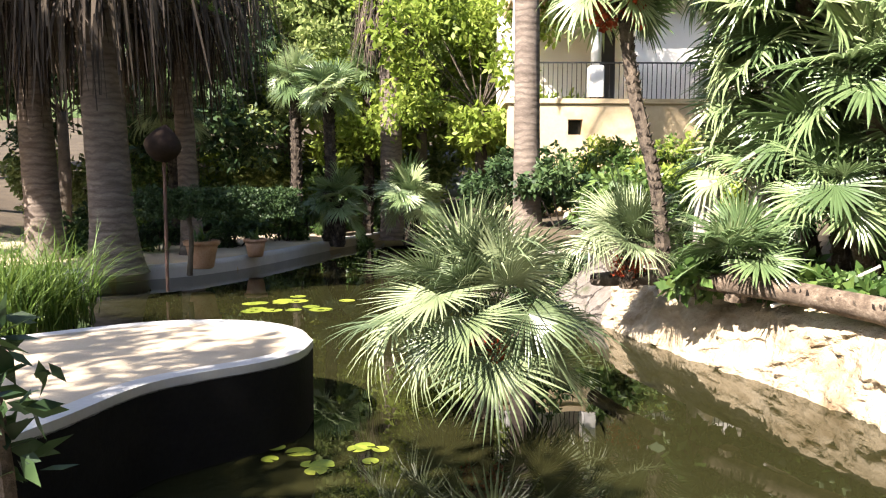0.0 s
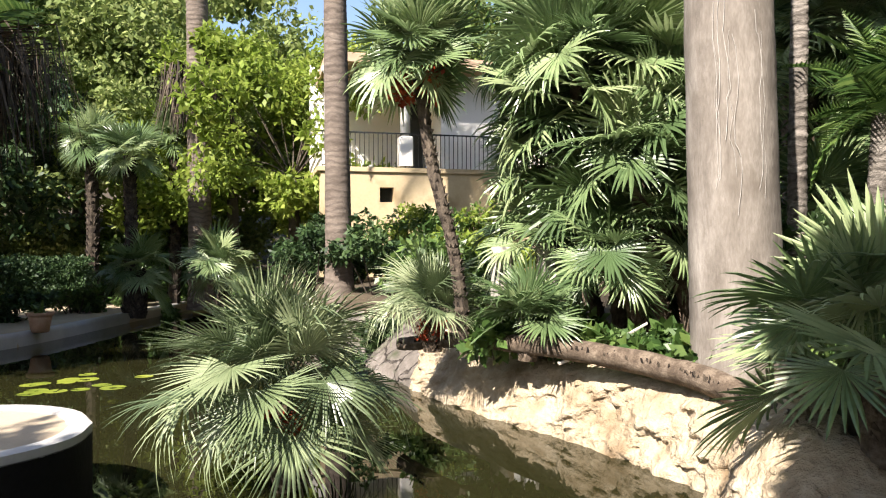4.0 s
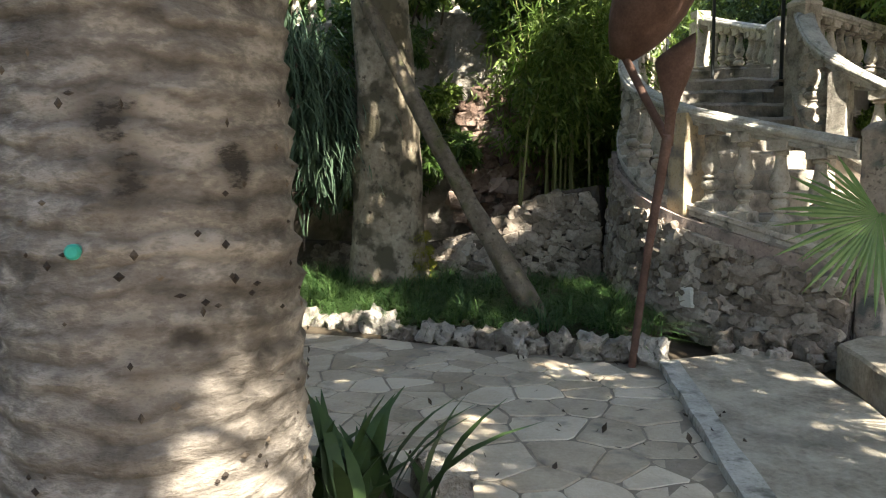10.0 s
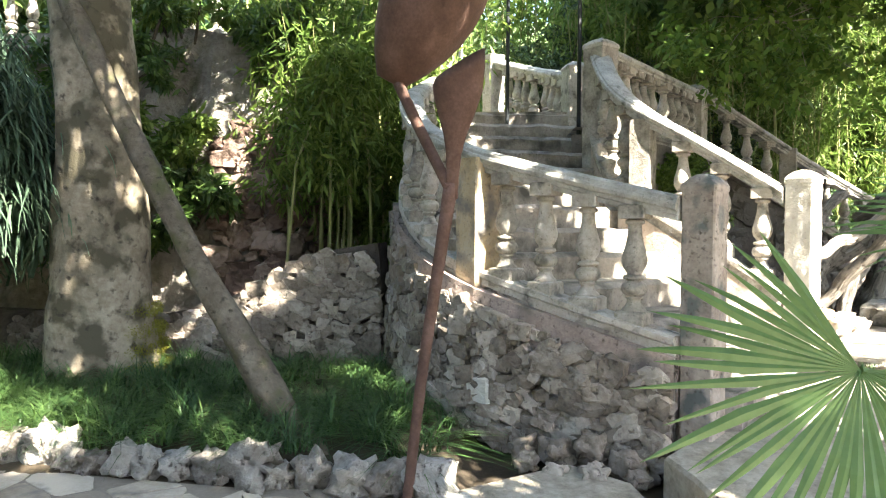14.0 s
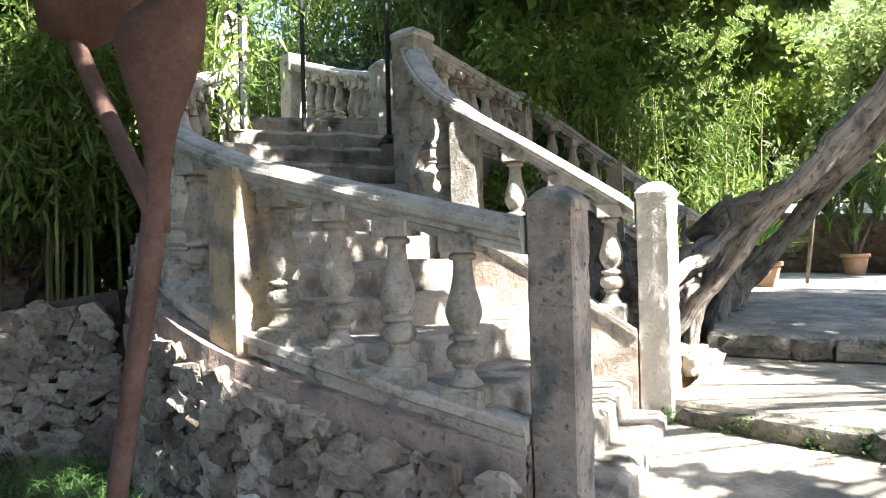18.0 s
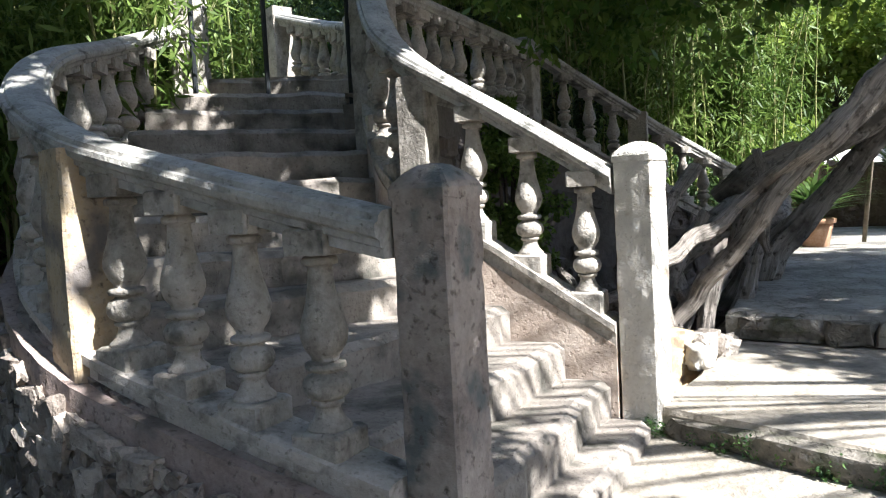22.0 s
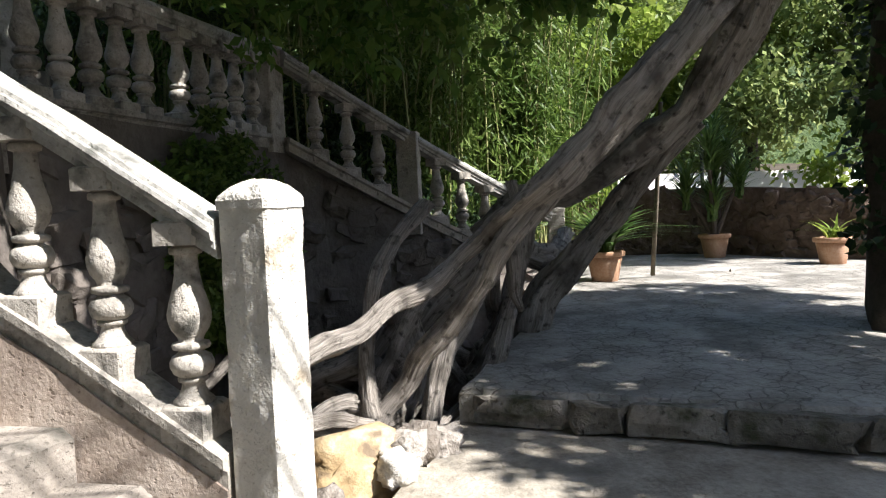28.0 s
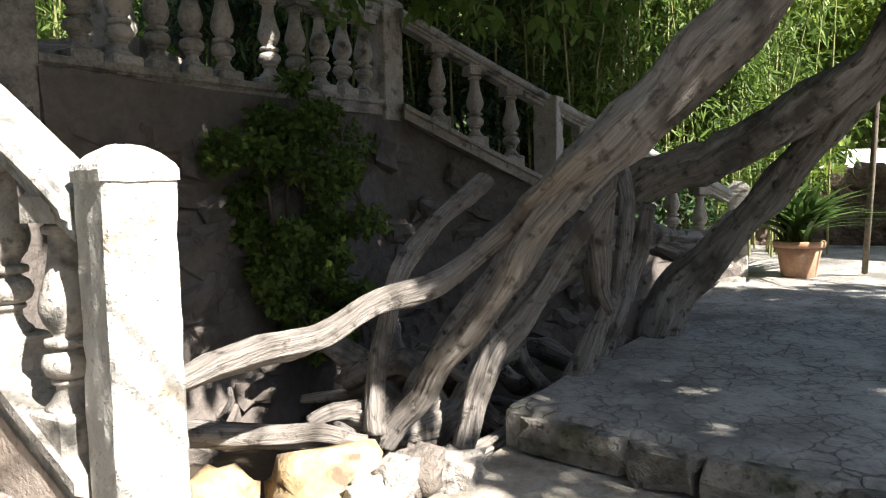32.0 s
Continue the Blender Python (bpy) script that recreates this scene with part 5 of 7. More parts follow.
    me = mesh("trunk", V, F, mat, True)
    soot = me.attributes.new("soot", "FLOAT", "POINT")
    for v in me.vertices:
        p = a.lerp(b, (v.co.z - a.z) / (b.z - a.z))
        ang = math.degrees(math.atan2(v.co.y - p.y, v.co.x - p.x)) % 360
        soot.data[v.index].value = sum(k * math.exp(-((ang - sa) / wa) ** 2 - ((v.co.z - sz) / hz) ** 2) for sa, sz, wa, hz, k in stains)
    put("trunk", me, t)
    return t


tp = ringed_trunk((2.78, 1.48, -0.15), (2.6, 1.54, 11.0), 0.37, 0.29, "massive ringed palm trunk with blackened stains", TRUNK, 1.15, 0.088, 0.036, 84, stains=((206, 1.52, 9, 0.06, 0.8), (213, 1.37, 10, 0.07, 0.95), (250, 1.41, 9, 0.08, 0.8), (212, 0.75, 8, 0.5, 0.38), (214, 2.3, 9, 0.5, 0.35), (232, 0.55, 10, 0.25, 0.3), (190, 0.9, 8, 0.5, 0.3)))
feather_crown(tp, Vector((2.6, 1.54, 11.0)), 26, 2.6, 3)
tg = ringed_trunk((3.35, 4.35, -0.75), (3.05, 4.36, 11.5), 0.31, 0.25, "tall smooth grey palm trunk with pale root scars", SMOOTHTRUNK, 1.55, 0.12, 0.005, 32, 5)
feather_crown(tg, Vector((3.05, 4.36, 11.5)), 24, 2.6, 4)
for i, (x, y, h, rad, n, ln, label) in enumerate([(4.59, 5.34, 7.2, 0.075, 18, 1.9, "thin ringed palm trunk behind the thicket"), (4.78, 3.98, 7.6, 0.11, 20, 2.1, "dark palm trunk behind the dwarf palm"), (5.2, 5.15, 2.55, 0.1, 26, 1.0, "low dark feather palm behind the thicket")]):
    back = ringed_trunk((x, y, ground_z(x, y) - 0.05), (x + 0.1, y - 0.05, h), rad, rad * 0.9, label, TRUNK, 1.1, 0.09, 0.015, 18, 8 + i)
    feather_crown(back, Vector((x + 0.1, y - 0.05, h)), n, ln, 40 + i)
R3 = random.Random(4)
for i in range(8):
    a = radians(R3.uniform(195, 285))
    z = R3.uniform(2.7, 3.4)
    P = []
    for k in range(14):
        c = Vector((3.35, 4.35, -0.75)).lerp(Vector((3.05, 4.36, 11.5)), (z + 0.75) / 12.25)
        rr = 0.31 + (0.25 - 0.31) * (z + 0.75) / 12.25 + 0.013 + 0.31 * 0.55 * math.exp(-(z + 0.75) / 0.45)
        P.append((c.x + rr * math.cos(a), c.y + rr * math.sin(a), z))
        a += 0.03 * math.sin(k * 0.9 + i) + R3.gauss(0, 0.025)
        z -= R3.uniform(0.02, 0.15)
    put("root_scar", mesh("root_scar", *tube(P, [0.001 + 0.0005 * (i % 3)] * 14, 4), SCAR), tg, "thin pale aerial root line")
R4 = random.Random(9)
hole = []
for i in range(110):
    a, z = radians(R4.uniform(170, 330)), R4.choice((R4.uniform(0.3, 2.6), R4.gauss(1.15, 0.25)))
    c = Vector((2.78, 1.48, -0.15)).lerp(Vector((2.6, 1.54, 11.0)), (z + 0.15) / 11.15)
    d = Vector((math.cos(a), math.sin(a), 0))
    q = c + d * (0.37 - 0.08 * (z + 0.15) / 11.15 + 0.028)
    t = Vector((-d.y, d.x, 0)) * R4.uniform(0.005, 0.014)
    u = Vector((0, 0, R4.uniform(0.005, 0.013)))
    hole.append(([q - t, q - u, q + t, q + u, q + d * 0.006], [(0, 1, 4), (1, 2, 4), (2, 3, 4), (3, 0, 4)]))
tagged(put("bark_pits", mesh("bark_pits", *join(*hole), DARKBOOTS), tp, "small black pits in the bark"), kind="stuff")
cap = thing("bottle_cap", (2.40, 1.40, 1.22), "small teal plastic cap stuck on the palm trunk", "cap")
put("cap", mesh("cap", *tube([(2.50, 1.44, 1.22), (2.385, 1.385, 1.225), (2.38, 1.383, 1.225)], [0.017, 0.017, 0.012], 14), TEAL), cap)
POND_ON[0] = 1
ta = ringed_trunk((1.8, 16.4, 0.2), (1.68, 16.44, 9.5), 0.30, 0.24, "distant straight brown palm trunk", BROWNTRUNK, 1.3, 0.14, 0.01, 20, 7)
feather_crown(ta, Vector((1.68, 16.44, 9.5)), 20, 2.5, 5)

# the fallen stem on the bank
f = thing("fallen_palm_stem", (2.85, 6.9, 0.15), "fallen brown palm stem lying along the rock bank", "log")
FALLEN = [(0.2 + 1.12 * (x - 0.2), 1.12 * y, 1.45 + 1.12 * (z - 1.345)) for x, y, z in ((1.75, 8.6, 0.13), (2.27, 7.65, 0.28), (2.92, 6.55, 0.31), (3.45, 5.6, 0.26), (3.62, 4.95, 0.2), (3.72, 4.5, 0.06), (3.85, 4.0, -0.12))]
FALLR = [0.09, 0.1, 0.11, 0.12, 0.12, 0.11, 0.1]
V, F = shaggy_trunk(FALLEN, FALLR, 8, 520, 0.055)
cutoff = len(V) - 520 * 4
put("stem", mesh("stem", V[:cutoff], [q for q in F if max(q) < cutoff], BOOTS, True), f)
for k in range(4):
    a, b = cutoff + k * 520, cutoff + k * 520 + 520
    tagged(put("leaf_scars", mesh("leaf_scars", V[a:b], [tuple(i - a for i in q) for q in F if min(q) >= a and max(q) < b], DARKBOOTS), f, "dark studs of old leaf bases"), kind="stuff")
put("root_end", mesh("root_end", *limb([FALLEN[-1], (FALLEN[-1][0] + 0.08, FALLEN[-1][1] - 0.2, FALLEN[-1][2] - 0.1)], [0.12, 0.16], 4, 12, 0.4), BOOTS, True), f)
f = thing("bare_stick", (3.6, 7.0, 0.15), "pale bare stick leaning over the bank", "branch")
put("stick", mesh("stick", *limb([(3.25, 7.35, 0.12), (3.75, 7.1, 0.36), (4.1, 6.95, 0.58)], [0.022, 0.02, 0.014], 4, 6, 0.1), WOOD), f)

POND_ON[0] = 0
# ---------- stairs side trees ----------
big = thing("plane_tree", (8.4, 3.2, 0.1), "thick mottled tree trunk with yellow moss at its foot", "tree")
put("trunk", mesh("trunk", *limb([(8.62, 3.15, -0.05), (8.6, 3.14, 0.35), (8.55, 3.12, 1.2), (8.5, 3.12, 2.4), (8.42, 3.2, 4.2), (8.3, 3.4, 6.5)], [0.58, 0.44, 0.36, 0.31, 0.27, 0.2], 8, 24, 0.16, 1.6), MOTTLED, True), big)
tagged(put("moss", mesh("moss", *leaves([(8.62 + (0.54 - 0.18 * z) * math.cos(a), 3.15 + (0.54 - 0.18 * z) * math.sin(a), z) for a in np.linspace(4.1, 5.3, 6) for z in (0.12, 0.22, 0.34, 0.5, 0.64, 0.8)], 0.014, 420, 0.085, 0.6, 0.1, 5), MOSS), big, "bright yellow green moss"), kind="stuff")
lean = thing("leaning_trunk", (7.35, 1.18, 0.1), "thin leaning grey trunk rising out of the lilyturf", "tree")
put("trunk", mesh("trunk", *limb([(7.22, 1.12, 0.0), (7.55, 1.85, 1.05), (7.9, 2.55, 2.1), (8.25, 3.25, 3.3), (8.6, 3.95, 4.9)], [0.115, 0.088, 0.078, 0.075, 0.06], 10, 16, 0.25, 2.6), LEANBARK, True), lean)
put("root_flare", mesh("root_flare", *limb([(7.22, 1.12, 0.16), (7.05, 1.0, 0.1), (6.95, 0.9, 0.02)], [0.07, 0.05, 0.02], 5, 9, 0.2), LEANBARK, True), lean)

def bark_limb(name, P, R, n, seg, rough, freq, seed, twist):
    """A limb whose bark grain follows its length."""
    Q = smooth_line([(*p, r) for p, r in zip(P, R)], n)
    for i, q in enumerate(Q):
        v = Vector(q[:3]) * 1.7 + Vector((seed, 0, 0))
        q[:3] += np.array(noise.noise_vector(v)) * 0.05 + np.array(noise.noise_vector(v * 2.7)) * 0.02
        q[3] *= 0.9 + 0.3 * noise.noise(v * 1.6)
    V, F = tube([q[:3] for q in Q], [max(0.003, q[3]) for q in Q], seg, rough, freq, seed=seed, twist=twist)
    me = mesh(name, V, F, VINEBARK, True)
    flow, run = [], seed * 7.0
    for i, q in enumerate(Q):
        run += np.linalg.norm(q[:3] - Q[i - 1][:3]) if i else 0.0
        for k in range(seg):
            a = 2 * math.pi * k / seg + 1.1 * run
            flow += [math.cos(a), math.sin(a), run * 1.6]
    me.attributes.new("flow", "FLOAT_VECTOR", "POINT").data.foreach_set("vector", flow)
    return me


# wisteria trunks over the basin
vine = thing("old_vine_tree", (10.5, -4.0, 0.3), "old twisted grey vine trunks leaning over the basin", "tree")
for i, (P, R) in enumerate([
    ([(8.66, -2.45, 1.24), (9.05, -2.78, 1.30), (9.22, -2.98, 1.37), (9.38, -3.3, 1.45), (9.45, -3.52, 1.62), (9.3, -3.68, 1.78), (9.15, -3.9, 1.97), (9.12, -4.17, 2.22), (9.1, -4.4, 2.43), (9.1, -4.8, 2.85), (9.2, -5.3, 3.5), (9.6, -6.0, 4.4)], [0.058, 0.06, 0.064, 0.07, 0.08, 0.098, 0.12, 0.138, 0.146, 0.15, 0.15, 0.14]),
    ([(9.62, -3.02, 0.68), (9.59, -3.22, 0.99), (9.45, -3.4, 1.26), (9.3, -3.6, 1.56), (9.2, -3.8, 1.82), (9.25, -4.05, 2.03), (9.2, -4.35, 2.3), (9.25, -4.75, 2.75), (9.1, -5.1, 3.3)], [0.08, 0.075, 0.075, 0.08, 0.085, 0.09, 0.085, 0.075, 0.06]),
    ([(9.56, -2.96, 0.75), (9.72, -3.03, 1.15), (9.8, -3.07, 1.42), (9.98, -3.22, 1.63), (10.18, -3.52, 1.87)], [0.07, 0.055, 0.06, 0.065, 0.06]),
    ([(11.53, -4.35, 1.65), (11.23, -4.66, 1.86), (10.96, -4.95, 1.96), (10.71, -5.29, 2.16), (10.52, -5.61, 2.43), (10.39, -5.77, 2.70), (10.28, -6.0, 3.06), (10.2, -6.24, 3.45), (10.1, -6.6, 4.1)], [0.12, 0.14, 0.17, 0.18, 0.19, 0.17, 0.16, 0.15, 0.13]),
    ([(11.45, -4.5, 0.45), (11.33, -4.78, 1.02), (11.22, -5.03, 1.38), (11.04, -5.24, 1.70), (10.86, -5.4, 1.97), (10.66, -5.55, 2.20), (10.5, -5.69, 2.40)], [0.19, 0.17, 0.14, 0.12, 0.115, 0.12, 0.12]),
    ([(10.3, -3.75, 0.3), (10.45, -4.05, 0.9), (10.6, -4.3, 1.5), (10.7, -4.3, 2.0)], [0.09, 0.08, 0.07, 0.05]),
    ([(9.8, -3.35, 0.5), (9.9, -3.5, 0.95), (10.05, -3.8, 1.35), (10.0, -4.1, 1.8)], [0.08, 0.07, 0.06, 0.05]),
    ([(9.75, -3.3, 0.55), (10.2, -3.75, 0.62), (10.75, -4.15, 0.66)], [0.06, 0.075, 0.07]),
    ([(11.2, -3.2, 0.6), (10.9, -3.9, 1.3), (11.2, -4.5, 1.5), (11.9, -5.2, 1.35), (12.8, -5.8, 1.5)], [0.12, 0.13, 0.14, 0.12, 0.1]),
    ([(11.0, -3.9, 0.4), (10.9, -4.25, 0.9), (11.05, -4.45, 1.3), (10.8, -4.5, 1.7)], [0.10, 0.09, 0.08, 0.06]),
    ([(11.5, -4.2, 0.4), (11.3, -4.4, 0.9), (10.9, -4.2, 1.2), (10.5, -4.15, 1.75)], [0.08, 0.09, 0.07, 0.05]),
    ([(10.15, -4.1, 1.85), (10.25, -4.1, 1.45), (10.3, -4.15, 1.1)], [0.06, 0.065, 0.03]),
    ([(9.58, -2.70, 0.80), (9.60, -2.84, 0.84), (9.62, -2.96, 0.82), (9.66, -3.04, 0.88)], [0.05, 0.065, 0.07, 0.06]),
    ([(10.2, -3.3, 0.62), (10.05, -3.2, 0.78), (9.98, -3.12, 0.86), (10.1, -3.3, 1.1), (10.3, -3.6, 1.5)], [0.05, 0.06, 0.07, 0.06, 0.05]),
]):
    put("stem", bark_limb("stem", P, [q * (0.72 if i == 0 else 0.84) for q in R], 16, 44, 0.25, 3.2, i * 3.3, 0.12), vine)

# roots and logs tangled in the basin
R5 = random.Random(31)
for i in range(22):
    x, y, z = R5.uniform(10.0, 11.6), 0.0, R5.uniform(0.28, 0.9)
    y = -2.2 - (x - 9.6) * 0.75 + R5.uniform(-0.9, 0.1)
    a = R5.choice((R5.uniform(-1.0, -0.3), R5.uniform(-2.6, -1.8), R5.uniform(0.4, 1.0)))
    P, q = [], R5.uniform(0.035, 0.085)
    for k in range(6):
        y = max(y, -3.3 - (x - 10.06) * 0.92)
        P.append((x, y, z))
        x, y, z = x + 0.22 * math.cos(a), y + 0.22 * math.sin(a), max(0.25, min(1.5, z + R5.gauss(0.02, 0.13)))
        a += R5.gauss(0, 0.5)
    put("root", bark_limb("root", P, [q, q * 1.1, q, q * 0.9, q * 0.7, q * 0.4], 6, 20, 0.3, 3.5, i * 1.7, 0.13), vine)

# ---------- sculpture ----------
def petal(P, w):
    """A hollow pointed petal between two points."""
    a, b = Vector(P[0]), Vector(P[1])
    Q = [a.lerp(b, t) for t in np.linspace(0, 1, 12)]
    R = [w * max(0.03, math.sin(math.pi * min(1, 0.06 + t * 0.94)) ** 0.8 * (1 - 0.25 * t)) for t in np.linspace(0, 1, 12)]
    return tube(Q, R, 12, 0.05, 3)


def trumpet(a, b, w):
    """A folded sheet widening from a stalk to a slanted open tip."""
    a, b = Vector(a), Vector(b)
    V, F = [], []
    prof = [(0.0, 0.28), (0.15, 0.26), (0.3, 0.30), (0.45, 0.48), (0.6, 0.78), (0.72, 0.97), (0.82, 1.0), (0.9, 0.95)]
    seg = 16
    for t, q in prof:
        for k in range(seg):
            ang = 2 * math.pi * k / seg
            s = math.sin(ang)
            z = t + (0.13 * -s if t > 0.8 else 0.0) * (t - 0.7) * 4
            V.append(a.lerp(b, z) + Vector((0.55 * w * q * math.cos(ang), w * q * s, 0)))
    o = len(V)
    for k in range(seg):
        ang = 2 * math.pi * k / seg
        V.append(a.lerp(b, 0.55) + Vector((0.35 * w * math.cos(ang), 0.5 * w * math.sin(ang), 0)))
    n = len(prof) + 1
    F = [(r * seg + k, r * seg + (k + 1) % seg, (r + 1) * seg + (k + 1) % seg, (r + 1) * seg + k) for r in range(n - 1) for k in range(seg)]
    F += [tuple(range(seg - 1, -1, -1)), tuple(range(o, o + seg))]
    return V, F


sc = thing("steel_flower_sculpture", (6.5, 0.42, 0.05), "tall rusted steel flower sculpture on a thin pole", "sculpture", "steel flower sculptures")
put("pole", mesh("pole", *limb([(6.40, 0.45, 0.0), (6.45, 0.375, 0.7), (6.505, 0.30, 1.25), (6.52, 0.235, 1.70)], [0.028, 0.03, 0.034, 0.04], 5, 8, 0.06), RUST, True), sc)
put("bud", mesh("bud", *trumpet((6.515, 0.235, 1.62), (6.42, 0.19, 2.36), 0.128), RUST, True), sc, "folded rusted bud with a slanted tip")
put("branch", mesh("branch", *limb([(6.505, 0.24, 1.67), (6.71, 0.41, 2.0), (6.92, 0.585, 2.36)], [0.03, 0.03, 0.03], 4, 8, 0.05), RUST, True), sc)
put("petal", mesh("petal", *petal([(6.92, 0.60, 2.30), (6.80, 0.0, 3.45)], 0.32), RUST, True), sc, "large rusted petal")

# ---------- pots ----------
POT = mesh("pot_body", *lathe([(0.13, 0.0), (0.15, 0.02), (0.185, 0.22), (0.203, 0.305), (0.19, 0.305), (0.02, 0.30)], 24), TERRACOTTA, True)
POTRIM = mesh("rim", *lathe([(0.20, 0.30), (0.23, 0.305), (0.235, 0.355), (0.225, 0.365), (0.208, 0.362), (0.197, 0.31)], 24), TERRACOTTA, True)


def pot(at, scale, label, leaf_n, leaf_len, seed, mat=BROAD, lean=1.0, width=0.05):
    p = thing("potted_plant", at, label, "potted plant", "terracotta pots")
    body = put("pot", POT, p, "terracotta pot", Matrix.Translation(at) @ Matrix.Scale(scale, 4))
    put("rim", POTRIM, body, "", Matrix.Translation(at) @ Matrix.Scale(scale, 4))
    r = random.Random(seed)
    pts = [(at[0] + r.gauss(0, .05) * scale, at[1] + r.gauss(0, .05) * scale, at[2] + 0.3 * scale) for _ in range(leaf_n)]
    put("leaves", mesh("leaves", *blades(pts, leaf_len, width, lean, seed, 7, True), mat), p, "strap-shaped leaves")
    return p


pot((13.78, -6.82, 0.873), 1.05, "terracotta pot of glossy arching clivia leaves", 120, 0.8, 1, BROAD, 1.05, 0.075)
pot((15.5, -9.78, 0.91), 1.05, "terracotta pot with a tall spiky yucca", 0, 0.1, 2)
pot((13.62, -10.18, 0.87), 1.05, "terracotta pot of variegated strap leaves", 36, 0.4, 3, LIME, 0.9, 0.035)
yu = thing("yucca", (15.5, -9.78, 1.22), "tall spiky yucca with several stems in the pot", "yucca")
for i, (dx, dy, h) in enumerate([(0, 0, 1.15), (0.2, 0.35, 0.75), (-0.15, -0.35, 0.9), (0.1, -0.1, 1.6), (-0.3, 0.3, 1.35), (0.25, -0.45, 1.3), (-0.1, 0.1, 0.55)]):
    put("stem", mesh("stem", *tube([(15.5, -9.78, 1.2), (15.5 + dx * 0.6, -9.78 + dy * 0.6, 1.22 + h * 0.6), (15.5 + dx, -9.78 + dy, 1.22 + h)], [0.045, 0.035, 0.03], 7), DARKBARK), yu)
    put("leaves", mesh("leaves", *blades([(15.5 + dx + U(-.04, .04), -9.78 + dy + U(-.04, .04), 1.17 + h + U(-.25, .1)) for _ in range(130)], 0.62, 0.045, 0.75, i, 4), BROAD), yu)

# ---------- villa ----------
POND_ON[0] = 1
villa = thing("villa", (5.0, 21.0, 0.2), "cream and white villa with a columned loggia above a garden wall", "house")
VY = 20.4
put("lower_wall", mesh("lower_wall", *join(box(1.7, VY, -0.5, 3.35, VY + 0.5, 3.55), box(3.75, VY, -0.5, 12, VY + 0.5, 3.55), box(3.35, VY, -0.5, 3.75, VY + 0.5, 2.7), box(3.35, VY, 3.12, 3.75, VY + 0.5, 3.55)), CREAM), villa, "sunlit cream rendered wall")
put("window", mesh("window", *box(3.35, VY + 0.3, 2.7, 3.75, VY + 0.34, 3.12), GLASSDARK), villa, "small dark window")
put("loggia_floor", mesh("loggia_floor", *box(1.6, VY - 0.06, 3.55, 12.2, VY + 4, 3.68), CREAM), villa)
put("back_wall", mesh("back_wall", *box(1.6, VY + 3, 3.68, 12, VY + 3.4, 7.2), WHITE), villa, "white wall")
for i, x in enumerate((1.95, 4.13, 7.4, 10.4)):
    put("pedestal", mesh("pedestal", *box(x - 0.2, VY + 0.05, 3.75, x + 0.2, VY + 0.45, 4.6, 0.03), WHITE), villa)
    V, F = lathe([(0.15, 4.6), (0.13, 6.3)], 14)
    shaft = put("column", mesh("column", [(v[0] + x, v[1] + VY + 0.25, v[2]) for v in V], F, WHITE, True), villa)
    V, F = lathe([(0.14, 6.3), (0.2, 6.38), (0.2, 6.5)], 14)
    put("capital", mesh("capital", [(v[0] + x, v[1] + VY + 0.25, v[2]) for v in V], F, WHITE), shaft)
put("railing", mesh("railing", *join(box(1.7, VY + 0.1, 4.65, 12, VY + 0.14, 4.69), *[box(1.75 + i * 0.13, VY + 0.11, 3.68, 1.77 + i * 0.13, VY + 0.13, 4.66) for i in range(78)]), IRON), villa, "black iron railing")
put("roof", mesh("roof", *box(1.8, VY - 0.5, 6.5, 12.5, VY + 5, 6.75), ROOFTILE), villa, "clay tile eaves")
put("doorway", mesh("doorway", *box(4.75, VY + 2.9, 3.75, 5.5, VY + 3.0, 6.1), GLASSDARK), villa, "dark doorway")
put("white_wing", mesh("white_wing", *box(5.25, VY + 0.5, 3.68, 8.6, VY + 3, 6.5), WHITE), villa, "bright white side wall")
for i, (x, y, h) in enumerate([(3.17, 9.04, 1.2), (3.72, 8.83, 1.35)]):
    V, F = lathe([(0.16, -0.3), (0.155, 0.3), (0.145, h), (0.14, h + 0.1)], 18)
    col = thing("garden_column", (x, y, 0.1), "pale round stone column among the palms", "column", "garden columns")
    put("shaft", mesh("shaft", [(v[0] + x, v[1] + y, v[2] + 0.1) for v in V], F, CARVED, True), col)

# ---------- left palms with skirts ----------
def skirt(palm, c, n, ln, r0, seed):
    r = random.Random(seed)
    V, F = [], []
    for i in range(n):
        a = r.uniform(0, 6.283)
        d = Vector((math.cos(a), math.sin(a), 0))
        p = Vector(c) + d * r.uniform(0.1, r0 * 0.4) + Vector((0, 0, r.uniform(-0.3, 0.5)))
        q = p + d * r.uniform(0.3, 1.0) * r0 + Vector((0, 0, 0.25))
        e = q + d * r.uniform(-0.2, 0.5) + Vector((r.gauss(0, 0.12), r.gauss(0, 0.12), -ln * r.uniform(0.3, 1.15) ** 1.2))
        t = Vector((-d.y, d.x, 0)) * r.uniform(0.012, 0.045)
        o = len(V)
        V += [p - t, p + t, q + t, q - t, e + t * 0.3, e - t * 0.3]
        F += [(o, o + 1, o + 2, o + 3), (o + 3, o + 2, o + 4, o + 5)]
    put("dead_fronds", mesh("dead_fronds", V, F, STRAW), palm, "hanging skirt of dead brown fronds")


for i, (x, y, h, r, rad) in enumerate([(-6.75, 14.9, 4.9, 0.43, 2.6), (-9.3, 17.0, 5.0, 0.38, 2.6), (-6.3, 18.2, 5.4, 0.24, 1.8)]):
    p = ringed_trunk((x, y, -0.5), (x - 0.25, y, h), r, r * 0.9, "palm with a hanging skirt of dead fronds beside the promenade", BROWNTRUNK, 1.5, 0.1, 0.02, 24, i)
    skirt(p, (x - 0.25, y, h), 620, 2.2, rad, i)
